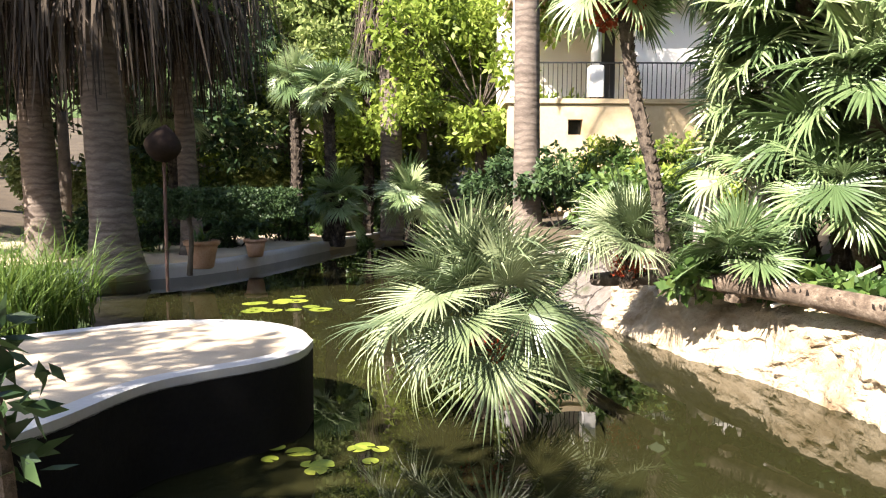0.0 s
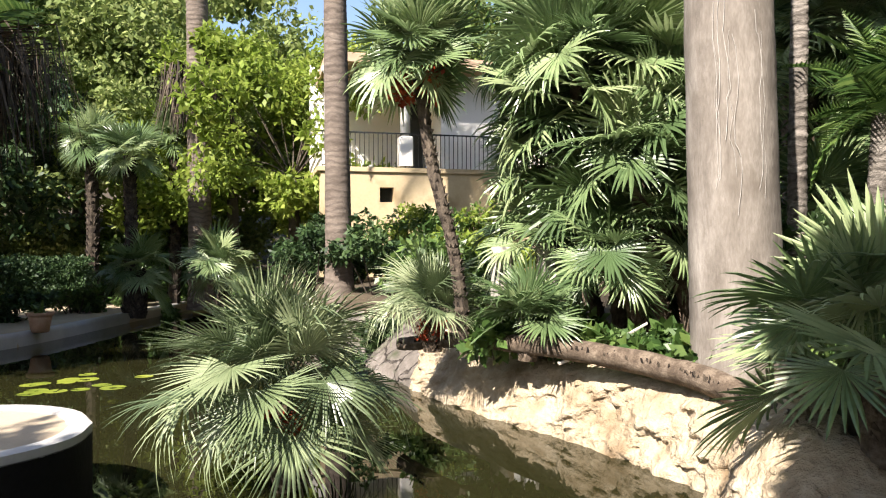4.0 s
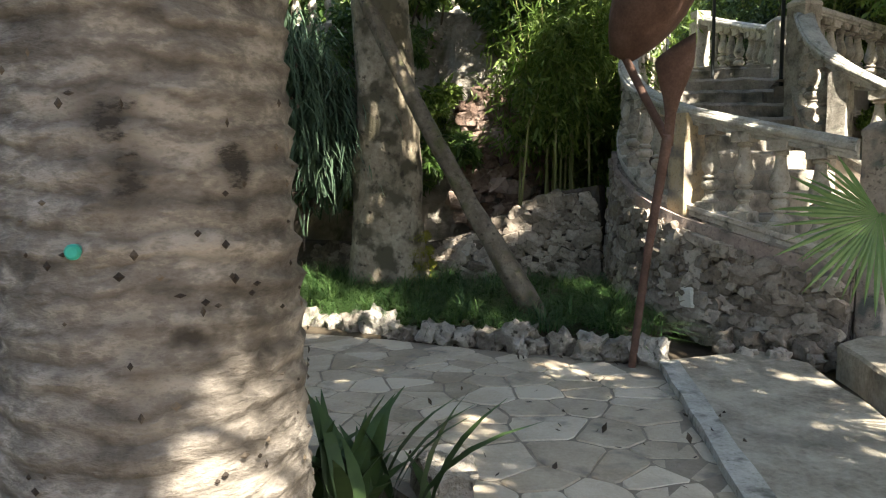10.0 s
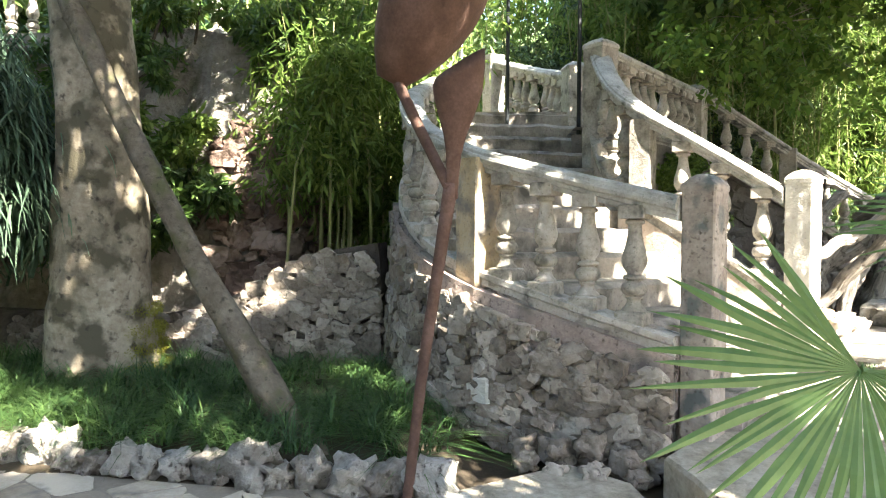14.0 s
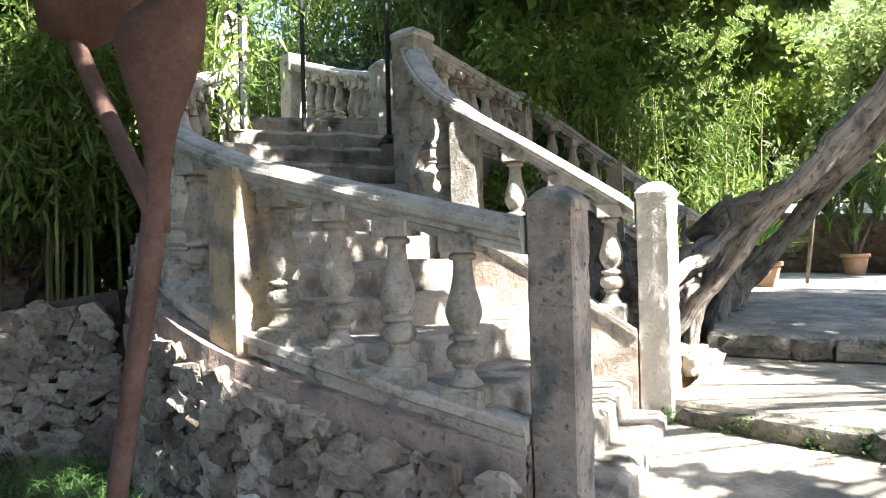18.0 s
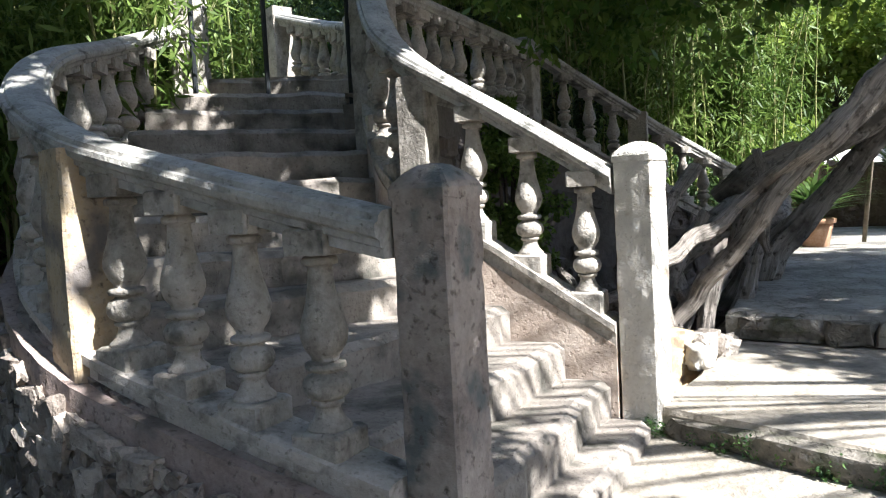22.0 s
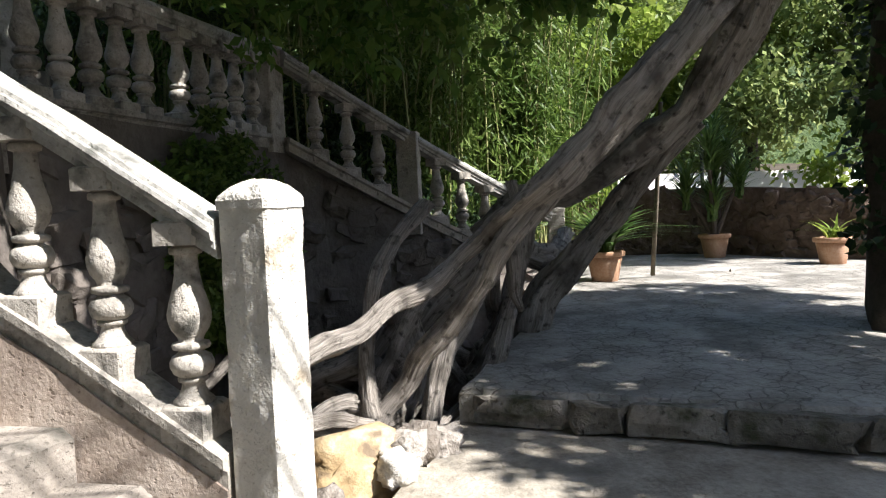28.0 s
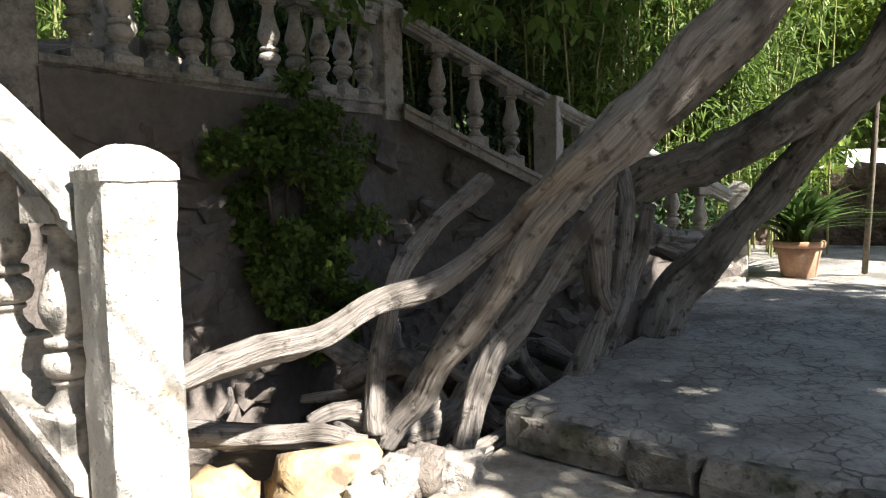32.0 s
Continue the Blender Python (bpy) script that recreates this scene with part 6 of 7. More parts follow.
    feather_crown(p, Vector((x - 0.25, y, h + 0.3)), 12, 2.5, i + 8, -10, 80)

# background trees
BACK_TREES = [(-3.6, 27, 0.2, 7, LIME, 0.3), (-0.9, 25.0, 0, 8.5, LIME, 0.26), (1.0, 23, 0.2, 8, LIME, 0.26), (-6.0, 28, 0, 8.5, PINE, 0.28), (-9, 26, 0, 9, DARKLEAF, 0.3), (-12, 23, 0, 8, DARKLEAF, 0.3), (-2.4, 32, 0.6, 13, PINE, 0.34), (2.5, 31, 0.6, 9, PINE, 0.3), (-7.5, 34, 0.8, 13, PINE, 0.36), (-13, 31, 0.5, 13, BROAD, 0.36), (7, 33, 1, 9, BROAD, 0.34), (12, 28, 0.8, 12, BROAD, 0.4), (-19, 28, 0.5, 13, DARKLEAF, 0.4), (-13, 17, -0.4, 6, DARKLEAF, 0.25), (-16, 20, 0, 9, DARKLEAF, 0.3), (-5, 40, 2, 17, PINE, 0.5), (4, 42, 2, 11, BROAD, 0.4), (-14, 42, 2, 17, DARKLEAF, 0.5), (-24, 38, 2, 16, BROAD, 0.5), (13, 40, 2, 17, PINE, 0.5)]
for i, (x, y, z, h, mt, lf) in enumerate(BACK_TREES):
    r = random.Random(50 + i)
    crown = [(r.uniform(-1, 1) * h * 0.30, r.uniform(-1, 1) * h * 0.26, h * r.uniform(0.36, 1.0), h * r.uniform(0.09, 0.16)) for _ in range(20)]
    tree((x, y, z - 0.5), "tall leafy garden tree beyond the pond", [(0, 0, 0), (0.1, 0, h * 0.25), (0.05, 0.1, h * 0.5)], [h * 0.03, h * 0.025, h * 0.018], crown, lf * 0.93, mt, DARKBARK, 34, 0.5, i, group="background trees")
bt = ringed_trunk((-1.74, 24.0, -0.5), (-1.85, 24.0, 9.5), 0.36, 0.32, "thick brown palm trunk beyond the pond", BROWNTRUNK, 1.2, 0.14, 0.03, 20, 11)
skirt(bt, (-1.85, 24.0, 6.3), 500, 1.6, 0.9, 41)
for i, (x, y, h) in enumerate([(-3.5, 22.0, 4.4), (-4.8, 23.5, 4.9), (-2.7, 25.5, 5.4), (-7.6, 20.5, 3.6), (-3.0, 20.2, 1.2), (-1.0, 20.8, 1.3)]):
    fan_palm((x, y, -0.4), "fan palm with a brown trunk beyond the pond", 20, 0.8, ((0, 0, 0), (0.05, 0, h * 0.5), (0, 0, h)), 0.17, LEAVES, 300 + i, -50, 80, 0.62, bark=DARKBOOTS)
# low shrubs along the promenade and by the villa
for i, (x, y, s, mt) in enumerate([(-6, 20.5, 0.8, DARKLEAF), (-5, 22.5, 0.8, BROAD), (-4, 25, 0.8, BROAD), (-7.5, 19, 0.7, DARKLEAF), (-9.5, 18, 0.9, DARKLEAF), (-2.5, 27, 0.9, BROAD), (0.2, 20, 1.0, BROAD), (1.4, 18.5, 1.0, DARKLEAF), (2.6, 16, 1.0, DARKLEAF), (3.3, 14, 1.0, BROAD), (4.6, 15, 1.1, LIME), (2.0, 13, 0.8, DARKLEAF), (4.0, 12, 0.8, BROAD), (5.8, 9.0, 0.9, BROAD), (5.2, 6.4, 0.8, BROAD), (6.3, 7.6, 1.2, DARKLEAF), (-3.0, 24, .6, BROAD)]):
    r = random.Random(90 + i)
    bush((x, y, pond_soil(x, y)), "leafy green garden shrub", [(r.uniform(-.8, .8) * s, r.uniform(-.8, .8) * s, s * r.uniform(0.3, 1.1), s * 0.55) for _ in range(6)], 0.16, mt, 70, i, group="garden shrubs")
for i in range(13):
    r = random.Random(470 + i)
    x, y = -13.5 + 1.05 * i, 26.5 + r.uniform(-1, 2.5)
    bush((x, y, pond_soil(x, y)), "dense dark shrub behind the promenade", [(r.uniform(-1.1, 1.1), r.uniform(-.8, .8), r.uniform(0.3, 2.6), 0.8) for _ in range(9)], 0.2, (PINE, BROAD, LIME)[i % 3], 60, 470 + i, group="garden shrubs")
for i, (x, y, sc, mt) in enumerate([(2.4, 18.8, 1.1, BROAD), (3.4, 18.9, 1.25, LIME), (4.4, 18.7, 1.3, BROAD), (5.4, 18.8, 1.4, BROAD), (6.4, 18.6, 1.5, LIME), (1.2, 19.5, 1.2, DARKLEAF)]):
    r = random.Random(520 + i)
    bush((x, y, pond_soil(x, y)), "green shrub against the cream villa wall", [(r.uniform(-.6, .6) * sc, r.uniform(-.4, .4), sc * r.uniform(0.3, 1.25), sc * 0.4) for _ in range(7)], 0.14, mt, 60, 520 + i, group="garden shrubs")
# philodendron-like plants on the bank
for i, (x, y) in enumerate([(3.4, 8.2), (3.7, 7.7), (2.85, 8.3), (4.0, 7.0), (3.9, 8.1), (4.4, 6.4)]):
    bush((x, y, 0.1), "glossy bright green broad-leaved undergrowth on the bank", [(U(-.2, .2), U(-.2, .2), 0.25, 0.28) for _ in range(3)], 0.17, BROAD, 30, 120 + i, 0.6, group="undergrowth")

# clipped tree and pots on the promenade
tree((-4.95, 14.0, -0.44), "flat clipped dark tree on thin stems", [(0, 0, 0), (0.05, 0, 0.7), (0, 0, 1.2)], [0.06, 0.045, 0.05], [(dx / 10, dy / 10, 1.2 + dz / 10, 0.12) for dx in range(-8, 21, 2) for dy in (-4, -2, 0, 2, 4) for dz in (0, 1.4, 2.8, 4)], 0.05, DARKLEAF, DARKBARK, 26, 0.6, 77, limbs=False)
pot((-5.1, 15.2, -0.44), 1.6, "terracotta pot on the promenade", 30, 0.5, 5, BROAD)
pot((-4.6, 17.6, -0.44), 1.2, "terracotta pot on the promenade", 20, 0.4, 6, BROAD)
h2 = thing("steel_flower_sculpture", (-5.0, 13.0, -0.6), "rusted steel bud sculpture on a thin pole", "sculpture", "steel flower sculptures")
put("pole", mesh("pole", *tube([(-5.0, 13.0, -0.6), (-5.0, 13.0, 1.9)], [0.03, 0.03], 8), RUST), h2)
put("bud", mesh("bud", *petal([(-5.05, 13.0, 1.7), (-4.95, 13.0, 2.35)], 0.36), DARKRUST, True), h2, "dark hanging bud")

# dark leaves close to the first standpoint; that side's added, unseen shade tree comes later
bush((-1.12, 1.75, 0.3), "dark glossy large-leaved shrub beside the start of the walk", [(-0.07, 0.0, 0.70, 0.10), (-0.07, 0.05, 0.52, 0.12), (-0.09, 0.0, 0.34, 0.14), (-0.1, 0.0, 0.12, 0.16)], 0.11, DARKLEAF, 7, 170, 0.42)
# papyrus at the near left bank
pts = [(-5.9 + U(-1.6, 1.0), 9.3 + U(-1.0, 1.0), -0.75 + U(0, 0.5)) for _ in range(2600)]
pa = thing("papyrus", (-6, 9.3, -0.7), "bright green papyrus clump standing in the pond", "reeds")
for k in range(4):
    put("clump", mesh("clump", *blades(sorted(pts)[k * 650:k * 650 + 650], 1.25, 0.022, 0.75, 4 + k, 4), PAPYRUS), pa)

# lily pads
def pad_mesh():
    P = [(0.09 * math.cos(a), 0.09 * math.sin(a), 0.0) for a in np.linspace(0.2, 6.08, 16)]
    return mesh("lily_pad", [(0, 0, -0.004)] + P, [(0, i + 1, i + 2) for i in range(15)], PAD)


PADM = pad_mesh()
for i in range(26):
    x, y = (-0.95 + U(-.45, .45), 5.2 + U(-.35, .5)) if i < 12 else (-2.6 + U(-.9, .9), 12.3 + U(-.8, .8))
    solo("lily_pad", PADM, "small yellow green floating lily pad", "lily pad", group="lily pads", m=pose(x, y, WATER_Z + 0.006, 0, 0, U(0, 360)) @ Matrix.Scale(U(0.6, 1.1) * (1 if i < 12 else 2), 4))

POND_ON[0] = 0
for ob in POND_SIDE:
    ob.matrix_basis = POND_SCALE @ ob.matrix_basis

# ---------- garden bed ----------
pts = []
while len(pts) < 17000:
    x, y = U(6.55, 9.0), U(0.25, 6.5)
    edge = np.interp(y, [0.2, 1.4, 2.6, 4.0, 6.0], [6.72, 6.82, 7.0, 7.3, 7.8])
    if x > edge:
        h, w = U(0.0, 0.14), U(0.02, 0.05)
        pts += [(x + RND.gauss(0, w), y + RND.gauss(0, w), ground_z(x, y) - 0.01 + h) for _ in range(38)]
solo("lilyturf", mesh("lilyturf", *blades(pts, 0.30, 0.009, 1.45, 6, 4), GRASS), "dense dark green lilyturf with sunlit patches", "grass", "stuff")

def mop(c, n, fall, wide, seed):
    """Narrow leaves springing from a shaggy head and hanging down."""
    r = random.Random(seed)
    V, F = [], []
    for _ in range(n):
        a = r.uniform(0, 6.283)
        d = Vector((math.cos(a), math.sin(a), 0))
        t = Vector((-d.y, d.x, 0))
        p = Vector(c) + Vector((r.gauss(0, .2), r.gauss(0, .2), r.gauss(0.12, 0.2)))
        ow, ln, up = wide * r.uniform(0.35, 1.1), fall * r.uniform(0.5, 1.1), r.uniform(0.12, 0.6)
        w = r.uniform(0.009, 0.016)
        o = len(V)
        for k in range(6):
            s = k / 5
            q = p + d * ow * (1 - (1 - s) ** 1.8) + Vector((0, 0, up * math.sin(min(1, s * 2.2) * 1.9) - ln * max(0.0, s - 0.22) ** 1.35))
            ww = w * (1 - 0.8 * s)
            V += [q - t * ww, q + t * ww]
        F += [(o + 2 * k, o + 2 * k + 1, o + 2 * k + 3, o + 2 * k + 2) for k in range(5)]
    return V, F


# drooping dracaena at the left of the bed: several heads on dark forked stems
for i, (foot, heads) in enumerate([((8.12, 4.7, 0.1), [(8.4, 4.05, 1.6, 1200), (8.15, 4.6, 1.5, 1000), (8.3, 4.3, 2.05, 1200), (8.6, 3.95, 1.25, 700)]), ((8.9, 5.6, 0.1), [(8.7, 5.2, 1.9, 700), (9.0, 5.9, 2.2, 600)])]):
    d = thing("dracaena", foot, "drooping grey green dracaena with shaggy heads on dark stems", "shrub", "dracaenas")
    for k, (x, y, z, n) in enumerate(heads):
        put("stem", mesh("stem", *limb([foot, (foot[0] * 0.6 + x * 0.4, foot[1] * 0.6 + y * 0.4, z * 0.45), (x, y, z)], [0.09, 0.065, 0.05], 4, 8, 0.2), DARKBARK, True), d)
        put("foliage", mesh("foliage", *mop((x, y, z + 0.15), n * 3 // 2, 0.52, 0.62, 30 + i * 7 + k), DRACLEAF), d, "narrow drooping leaves")
bow = thing("bowed_palm_stem", (7.45, 5.9, 0.1), "dark bowed palm stem arching over the bed", "palm tree")
put("stem", mesh("stem", *limb([(7.45, 5.9, 0.1), (7.4, 5.75, 1.0), (7.5, 5.2, 2.0), (7.7, 4.7, 2.52), (7.97, 4.23, 2.78), (8.2, 3.9, 2.74)], [0.09, 0.085, 0.08, 0.075, 0.07, 0.05], 8, 8, 0.15), DARKBARK, True), bow)

# ---------- bamboo ----------
bamboo((11.4, 1.35, 0.3), "dark bamboo stand behind the rubble wall", 0.9, 0.7, 60, 4.2, 26, 1, 0.2, 18, 0.17, 0.3)
bamboo((9.9, 1.6, 0.9), "bright bamboo foliage hanging over the rubble wall", 0.5, 0.5, 14, 2.6, 26, 2, 0, 18, 0.16, 0.45)
bamboo((15.6, -2.4, 2.0), "tall bamboo behind the terrace balustrade", 1.6, 1.6, 90, 5.5, 26, 3, 0.5, 16, 0.18, 0.25)
bamboo((16.6, -5.2, 1.2), "sunlit bamboo behind the far flight", 1.6, 1.4, 110, 5.5, 26, 4, 0.3, 16, 0.18, 0.15)
bamboo((16.8, 1.8, 3.2), "bamboo above the upper landing", 1.2, 2.4, 70, 4.5, 24, 5, 0, 16, 0.18, 0.1)
bamboo((13.2, 2.4, 3.0), "bamboo beside the upper landing", 0.8, 1.0, 40, 3.6, 24, 6, 0, 16, 0.17, 0.1)
bamboo((16.4, -7.0, 0.9), "sunlit bamboo at the end of the courtyard wall", 1.0, 0.9, 60, 5.0, 24, 7, 0.3, 16, 0.17, 0.15)
for i, (x, y, z, sc) in enumerate([(10.1, 4.6, 1.2, 0.8), (10.4, 5.6, 2.2, 1.0), (10.6, 4.2, 2.9, 0.8), (10.9, 3.3, 3.5, 0.7), (11.0, 2.5, 3.5, 0.6), (9.6, 6.3, 1.4, 1.0), (10.3, 3.6, 3.3, 0.5), (10.1, 3.35, 2.1, 0.55), (9.95, 2.95, 1.5, 0.5), (10.1, 3.8, 1.5, 0.6)]):
    r = random.Random(400 + i)
    bush((x, y, z), "light green shrub hanging over the rock face", [(r.uniform(-.5, .5) * sc, r.uniform(-.8, .8) * sc, r.uniform(-.3, .9) * sc, 0.45 * sc) for _ in range(6)], 0.13, BAMBOO if i % 2 else BROAD, 75, 400 + i, 0.3, group="rock face shrubs", droop=0.4)
# Added dark foliage where the foot of the bamboo is only in shade.
for i, (x, y, z) in enumerate([(14.3, -1.9, 2.5), (14.6, -2.9, 2.2), (14.9, -3.8, 1.8), (15.1, -4.7, 1.4), (15.4, -5.6, 1.0), (14.0, -0.9, 2.9)]):
    r = random.Random(430 + i)
    bush((x, y, z), "dark foliage added in place of shade at the bamboo foot", [(r.uniform(-.3, .3), r.uniform(-.6, .6), r.uniform(0.1, 1.5), 0.5) for _ in range(8)], 0.10, DARKLEAF, 80, 430 + i, 0.3, name="hedge", category="hedge", group="bamboo hedges", droop=0.3)
# ivy on the terrace wall
bush((11.3, -2.25, 1.1), "dark creeper hanging on the terrace wall", [(0, -0.02, 1.15, 0.34), (0.2, -0.15, 0.85, 0.36), (-0.2, 0.08, 0.9, 0.34), (0, -0.05, 0.55, 0.38), (0.28, -0.25, 0.45, 0.3), (-0.25, 0.1, 0.45, 0.3), (0.05, -0.1, 0.15, 0.33), (0.3, -0.3, 0.05, 0.24), (0.1, -0.1, -0.2, 0.25), (-0.15, 0.1, 0.15, 0.25), (0.2, -0.15, 1.25, 0.25)], 0.06, BAMBOO, 240, 140, 0.55, "creeper", "climber")

# ---------- overhead canopy and right-hand trees ----------
ivt = thing("ivy_clad_tree", (9.88, -7.0, 0.7), "dark ivy-clad tree trunk at the courtyard edge", "tree")
put("trunk", mesh("trunk", *limb([(9.88, -7.11, 0.5), (9.9, -7.14, 1.5), (9.98, -7.21, 3.0), (10.08, -7.36, 5.0)], [0.42, 0.33, 0.30, 0.26], 6, 14, 0.25), DARKBARK, True), ivt)
put("ivy", mesh("ivy", *leaves([(9.93 + 0.36 * math.cos(a), -7.16 + 0.36 * math.sin(a), z) for a in np.linspace(0, 6, 9) for z in np.linspace(1.5, 5, 12)], 0.10, 26, 0.2, 0.7, 0.3, 9), DARKLEAF), ivt)


def canopy(at, label, blobs, leaf, mat, trunk, radii, per, seed):
    gaps = []
    for x, y, z, r in blobs:
        c = Vector(at) + Vector((x, y, z))
        if all((c - Vector(q) - SUN_DIR * SUN_DIR.dot(c - Vector(q))).length > k * r for k, spots in ((0.9, SUNNY), (1.4, BRIGHT), (2.0, OPEN)) for q in spots):
            gaps.append((x, y, z, r))
    return tree(at, label, trunk, radii, gaps, leaf, mat, BARK, per, 0.5, seed, group="shade trees", droop=0.25)


# clumps on the sun's line to these places are dropped, to keep them sunlit
BRIGHT = [(2.85, 1.12, 0.75), (8.45, -2.5, 1.0), (8.45, -2.5, 1.8), (9.27, -2.84, 0.8)]
OPEN = [(2.9, 1.12, 0.05), (2.88, 1.12, 0.4), (8.68, -1.97, 1.1), (8.84, -1.7, 1.3), (8.3, -3.05, 0.58), (2.3, 3.3, 0.1), (-2.2, 15.5, 0.1), (-2.7, 18.0, 0.1)]
SUNNY = [(10.7, 2.5, 2.2), (7.54, 3.26, 0.3), (7.12, 2.5, 0.35), (6.41, 3.4, 0.08), (16.3, -6.8, 3.0), (16.5, -6.0, 3.5), (16.0, -7.2, 2.0), (16.5, -5.5, 2.5), (8.55, -1.75, 0.95), (8.3, -2.0, 0.7), (9.0, -1.45, 1.75), (8.3, 2.85, 2.3), (8.7, -3.15, 0.56), (8.95, -3.35, 0.6), (7.6, -2.8, 0.45), (2.98, 1.15, 0.5), (13.2, -8.2, 0.95), (12.4, -8.6, 0.95), (9.0, -1.55, 2.25), (7.9, -1.7, 0.8), (8.5, -1.3, 1.2), (8.65, -2.1, 1.8), (8.8, -1.9, 1.0), (9.1, -1.4, 1.9), (7.4, -2.0, 0.6), (8.45, 2.85, 2.0), (2.55, 3.6, 0.2), (2.3, 3.2, 0.1), (2.75, 4.2, 0.25), (2.7, 4.8, 0.2)]
R2 = random.Random(21)


def shade(n, x0, x1, y0, y1, z0, z1, o, r0=0.5, r1=0.85):
    return [(R2.uniform(x0, x1) - o[0], R2.uniform(y0, y1) - o[1], R2.uniform(z0, z1) - o[2], R2.uniform(r0, r1)) for _ in range(n)]


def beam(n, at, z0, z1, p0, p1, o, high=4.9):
    """Added crown clumps set between a spot near the path and the sun, to shade it."""
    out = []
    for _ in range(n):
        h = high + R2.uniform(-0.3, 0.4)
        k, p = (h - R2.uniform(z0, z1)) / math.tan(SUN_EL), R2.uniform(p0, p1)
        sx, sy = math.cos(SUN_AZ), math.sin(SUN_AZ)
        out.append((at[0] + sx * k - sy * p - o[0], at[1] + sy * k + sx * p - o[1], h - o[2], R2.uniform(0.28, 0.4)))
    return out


def cover(n, x0, x1, y0, y1, z, o, r0=0.3, r1=0.5, high=4.9):
    """Added crown clumps set sunward of a stretch of the plan, to shade it."""
    out = []
    for _ in range(n):
        h = high + R2.uniform(-0.2, 0.7)
        k = (h - z) / math.tan(SUN_EL)
        out.append((R2.uniform(x0, x1) + math.cos(SUN_AZ) * k - o[0], R2.uniform(y0, y1) + math.sin(SUN_AZ) * k - o[1], h - o[2], R2.uniform(r0, r1)))
    return out


# Mostly unseen crowns for dapple; clumps stand sunward of spots meant to be dark.
o = (9.6, -6.0, 4.3)
state = R2.getstate()
far_pots = cover(30, 14.7, 17.8, -11.2, -9.0, 1.6, o, 0.5, 0.75, 8.0)
R2.setstate(state)
canopy(o, "shade tree crown carried by the old vine trunks", shade(24, 8.2, 12.4, -5.0, -1.8, 4.4, 5.6, o) + shade(14, 12.0, 15.0, -5.4, -2.4, 5.4, 7.4, o, 0.6, 0.95) + shade(7, 8.0, 9.8, -7.6, -5.8, 4.6, 5.6, o, 0.4, 0.65) + shade(8, 7.0, 9.0, -4.0, -2.0, 4.8, 5.6, o, 0.4, 0.6) + shade(9, 11.4, 14.0, -4.8, -2.2, 4.4, 5.6, o, 0.6, 0.9) + shade(14, 12.0, 14.5, -6.5, -4.2, 6.5, 8.0, o, 0.7, 1.0) + cover(18, 10.3, 13.2, -4.2, -1.6, 1.4, o) + cover(16, 12.3, 14.3, -6.3, -2.8, 2.2, o) + cover(50, 13.8, 17.0, -4.6, -0.6, 3.8, o, 0.5, 0.8, 8.0) + cover(30, 13.6, 16.2, -4.6, -1.0, 2.4, o, 0.5, 0.8, 8.0) + cover(24, 10.2, 13.6, -5.2, -2.8, 0.8, o, 0.4, 0.6) + far_pots, 0.17, BROAD, [(0, 0, 0), (0.1, -0.1, 0.4), (0.2, -0.2, 0.9)], [0.12, 0.11, 0.09], 75, 150)
canopy((11.9, -3.2, 4.3), "bough lightened as if sunlit, hanging below the shade crown", [(-0.5, 0.5, -0.85, 0.45), (-0.45, 0.0, -1.0, 0.45), (-0.7, -0.4, -1.0, 0.45), (-0.8, -0.9, -1.05, 0.45), (-1.1, -1.3, -0.95, 0.42), (-1.3, -1.6, -0.9, 0.40), (-0.3, 0.9, -0.6, 0.45), (-0.8, 0.2, -0.45, 0.45), (-1.0, -0.6, -0.4, 0.45), (-1.2, -1.2, -0.4, 0.4), (-0.5, -0.5, -0.3, 0.5), (0.2, 0.4, -0.3, 0.5)], 0.13, BOUGH, [(0, 0, 0), (-0.2, -0.1, -0.1), (-0.45, -0.15, -0.25)], [0.05, 0.045, 0.035], 34, 155)
# Tree out of view, added only to shade the walk and court.
o = (5.5, -8.5, 0.0)
state = R2.getstate()
near_step = cover(9, 8.5, 9.8, -4.9, -3.65, 0.6, o, 0.26, 0.42)
R2.setstate(state)
canopy(o, "unseen broad tree added to shade the walk", shade(20, 7.1, 9.6, -9.8, -7.0, 4.6, 5.8, o) + shade(8, 2.4, 5.0, -8.0, -5.0, 4.6, 5.8, o) + shade(8, 4.6, 6.0, -5.4, -3.0, 4.6, 5.6, o, 0.4, 0.65) + shade(9, 2.2, 4.2, -5.6, -4.0, 4.6, 5.6, o, 0.4, 0.6) + cover(16, 7.4, 9.8, -6.4, -4.1, 0.6, o) + cover(7, 7.2, 8.7, -2.3, -0.9, 0.9, o, 0.22, 0.38) + cover(6, 7.7, 9.3, -1.3, 0.1, 1.4, o, 0.22, 0.38) + cover(16, 9.8, 12.2, -6.8, -4.8, 0.85, o) + cover(16, 5.6, 7.8, -3.8, -1.3, 0.45, o, 0.16, 0.28) + cover(34, 8.9, 12.6, -7.4, -3.9, 0.85, o, 0.32, 0.48) + cover(9, 9.5, 10.8, -4.4, -3.0, 1.4, o, 0.26, 0.4) + cover(8, 7.6, 9.2, -1.3, 0.2, 1.2, o, 0.16, 0.26) + near_step, 0.17, BROAD, [(0, 0, 0), (0.1, 0, 1.5), (0, 0.1, 3.6)], [0.25, 0.2, 0.17], 45, 151)
# Crown above the view; its cover clumps are added to shade path and bed.
o = (8.3, 3.4, 6.4)
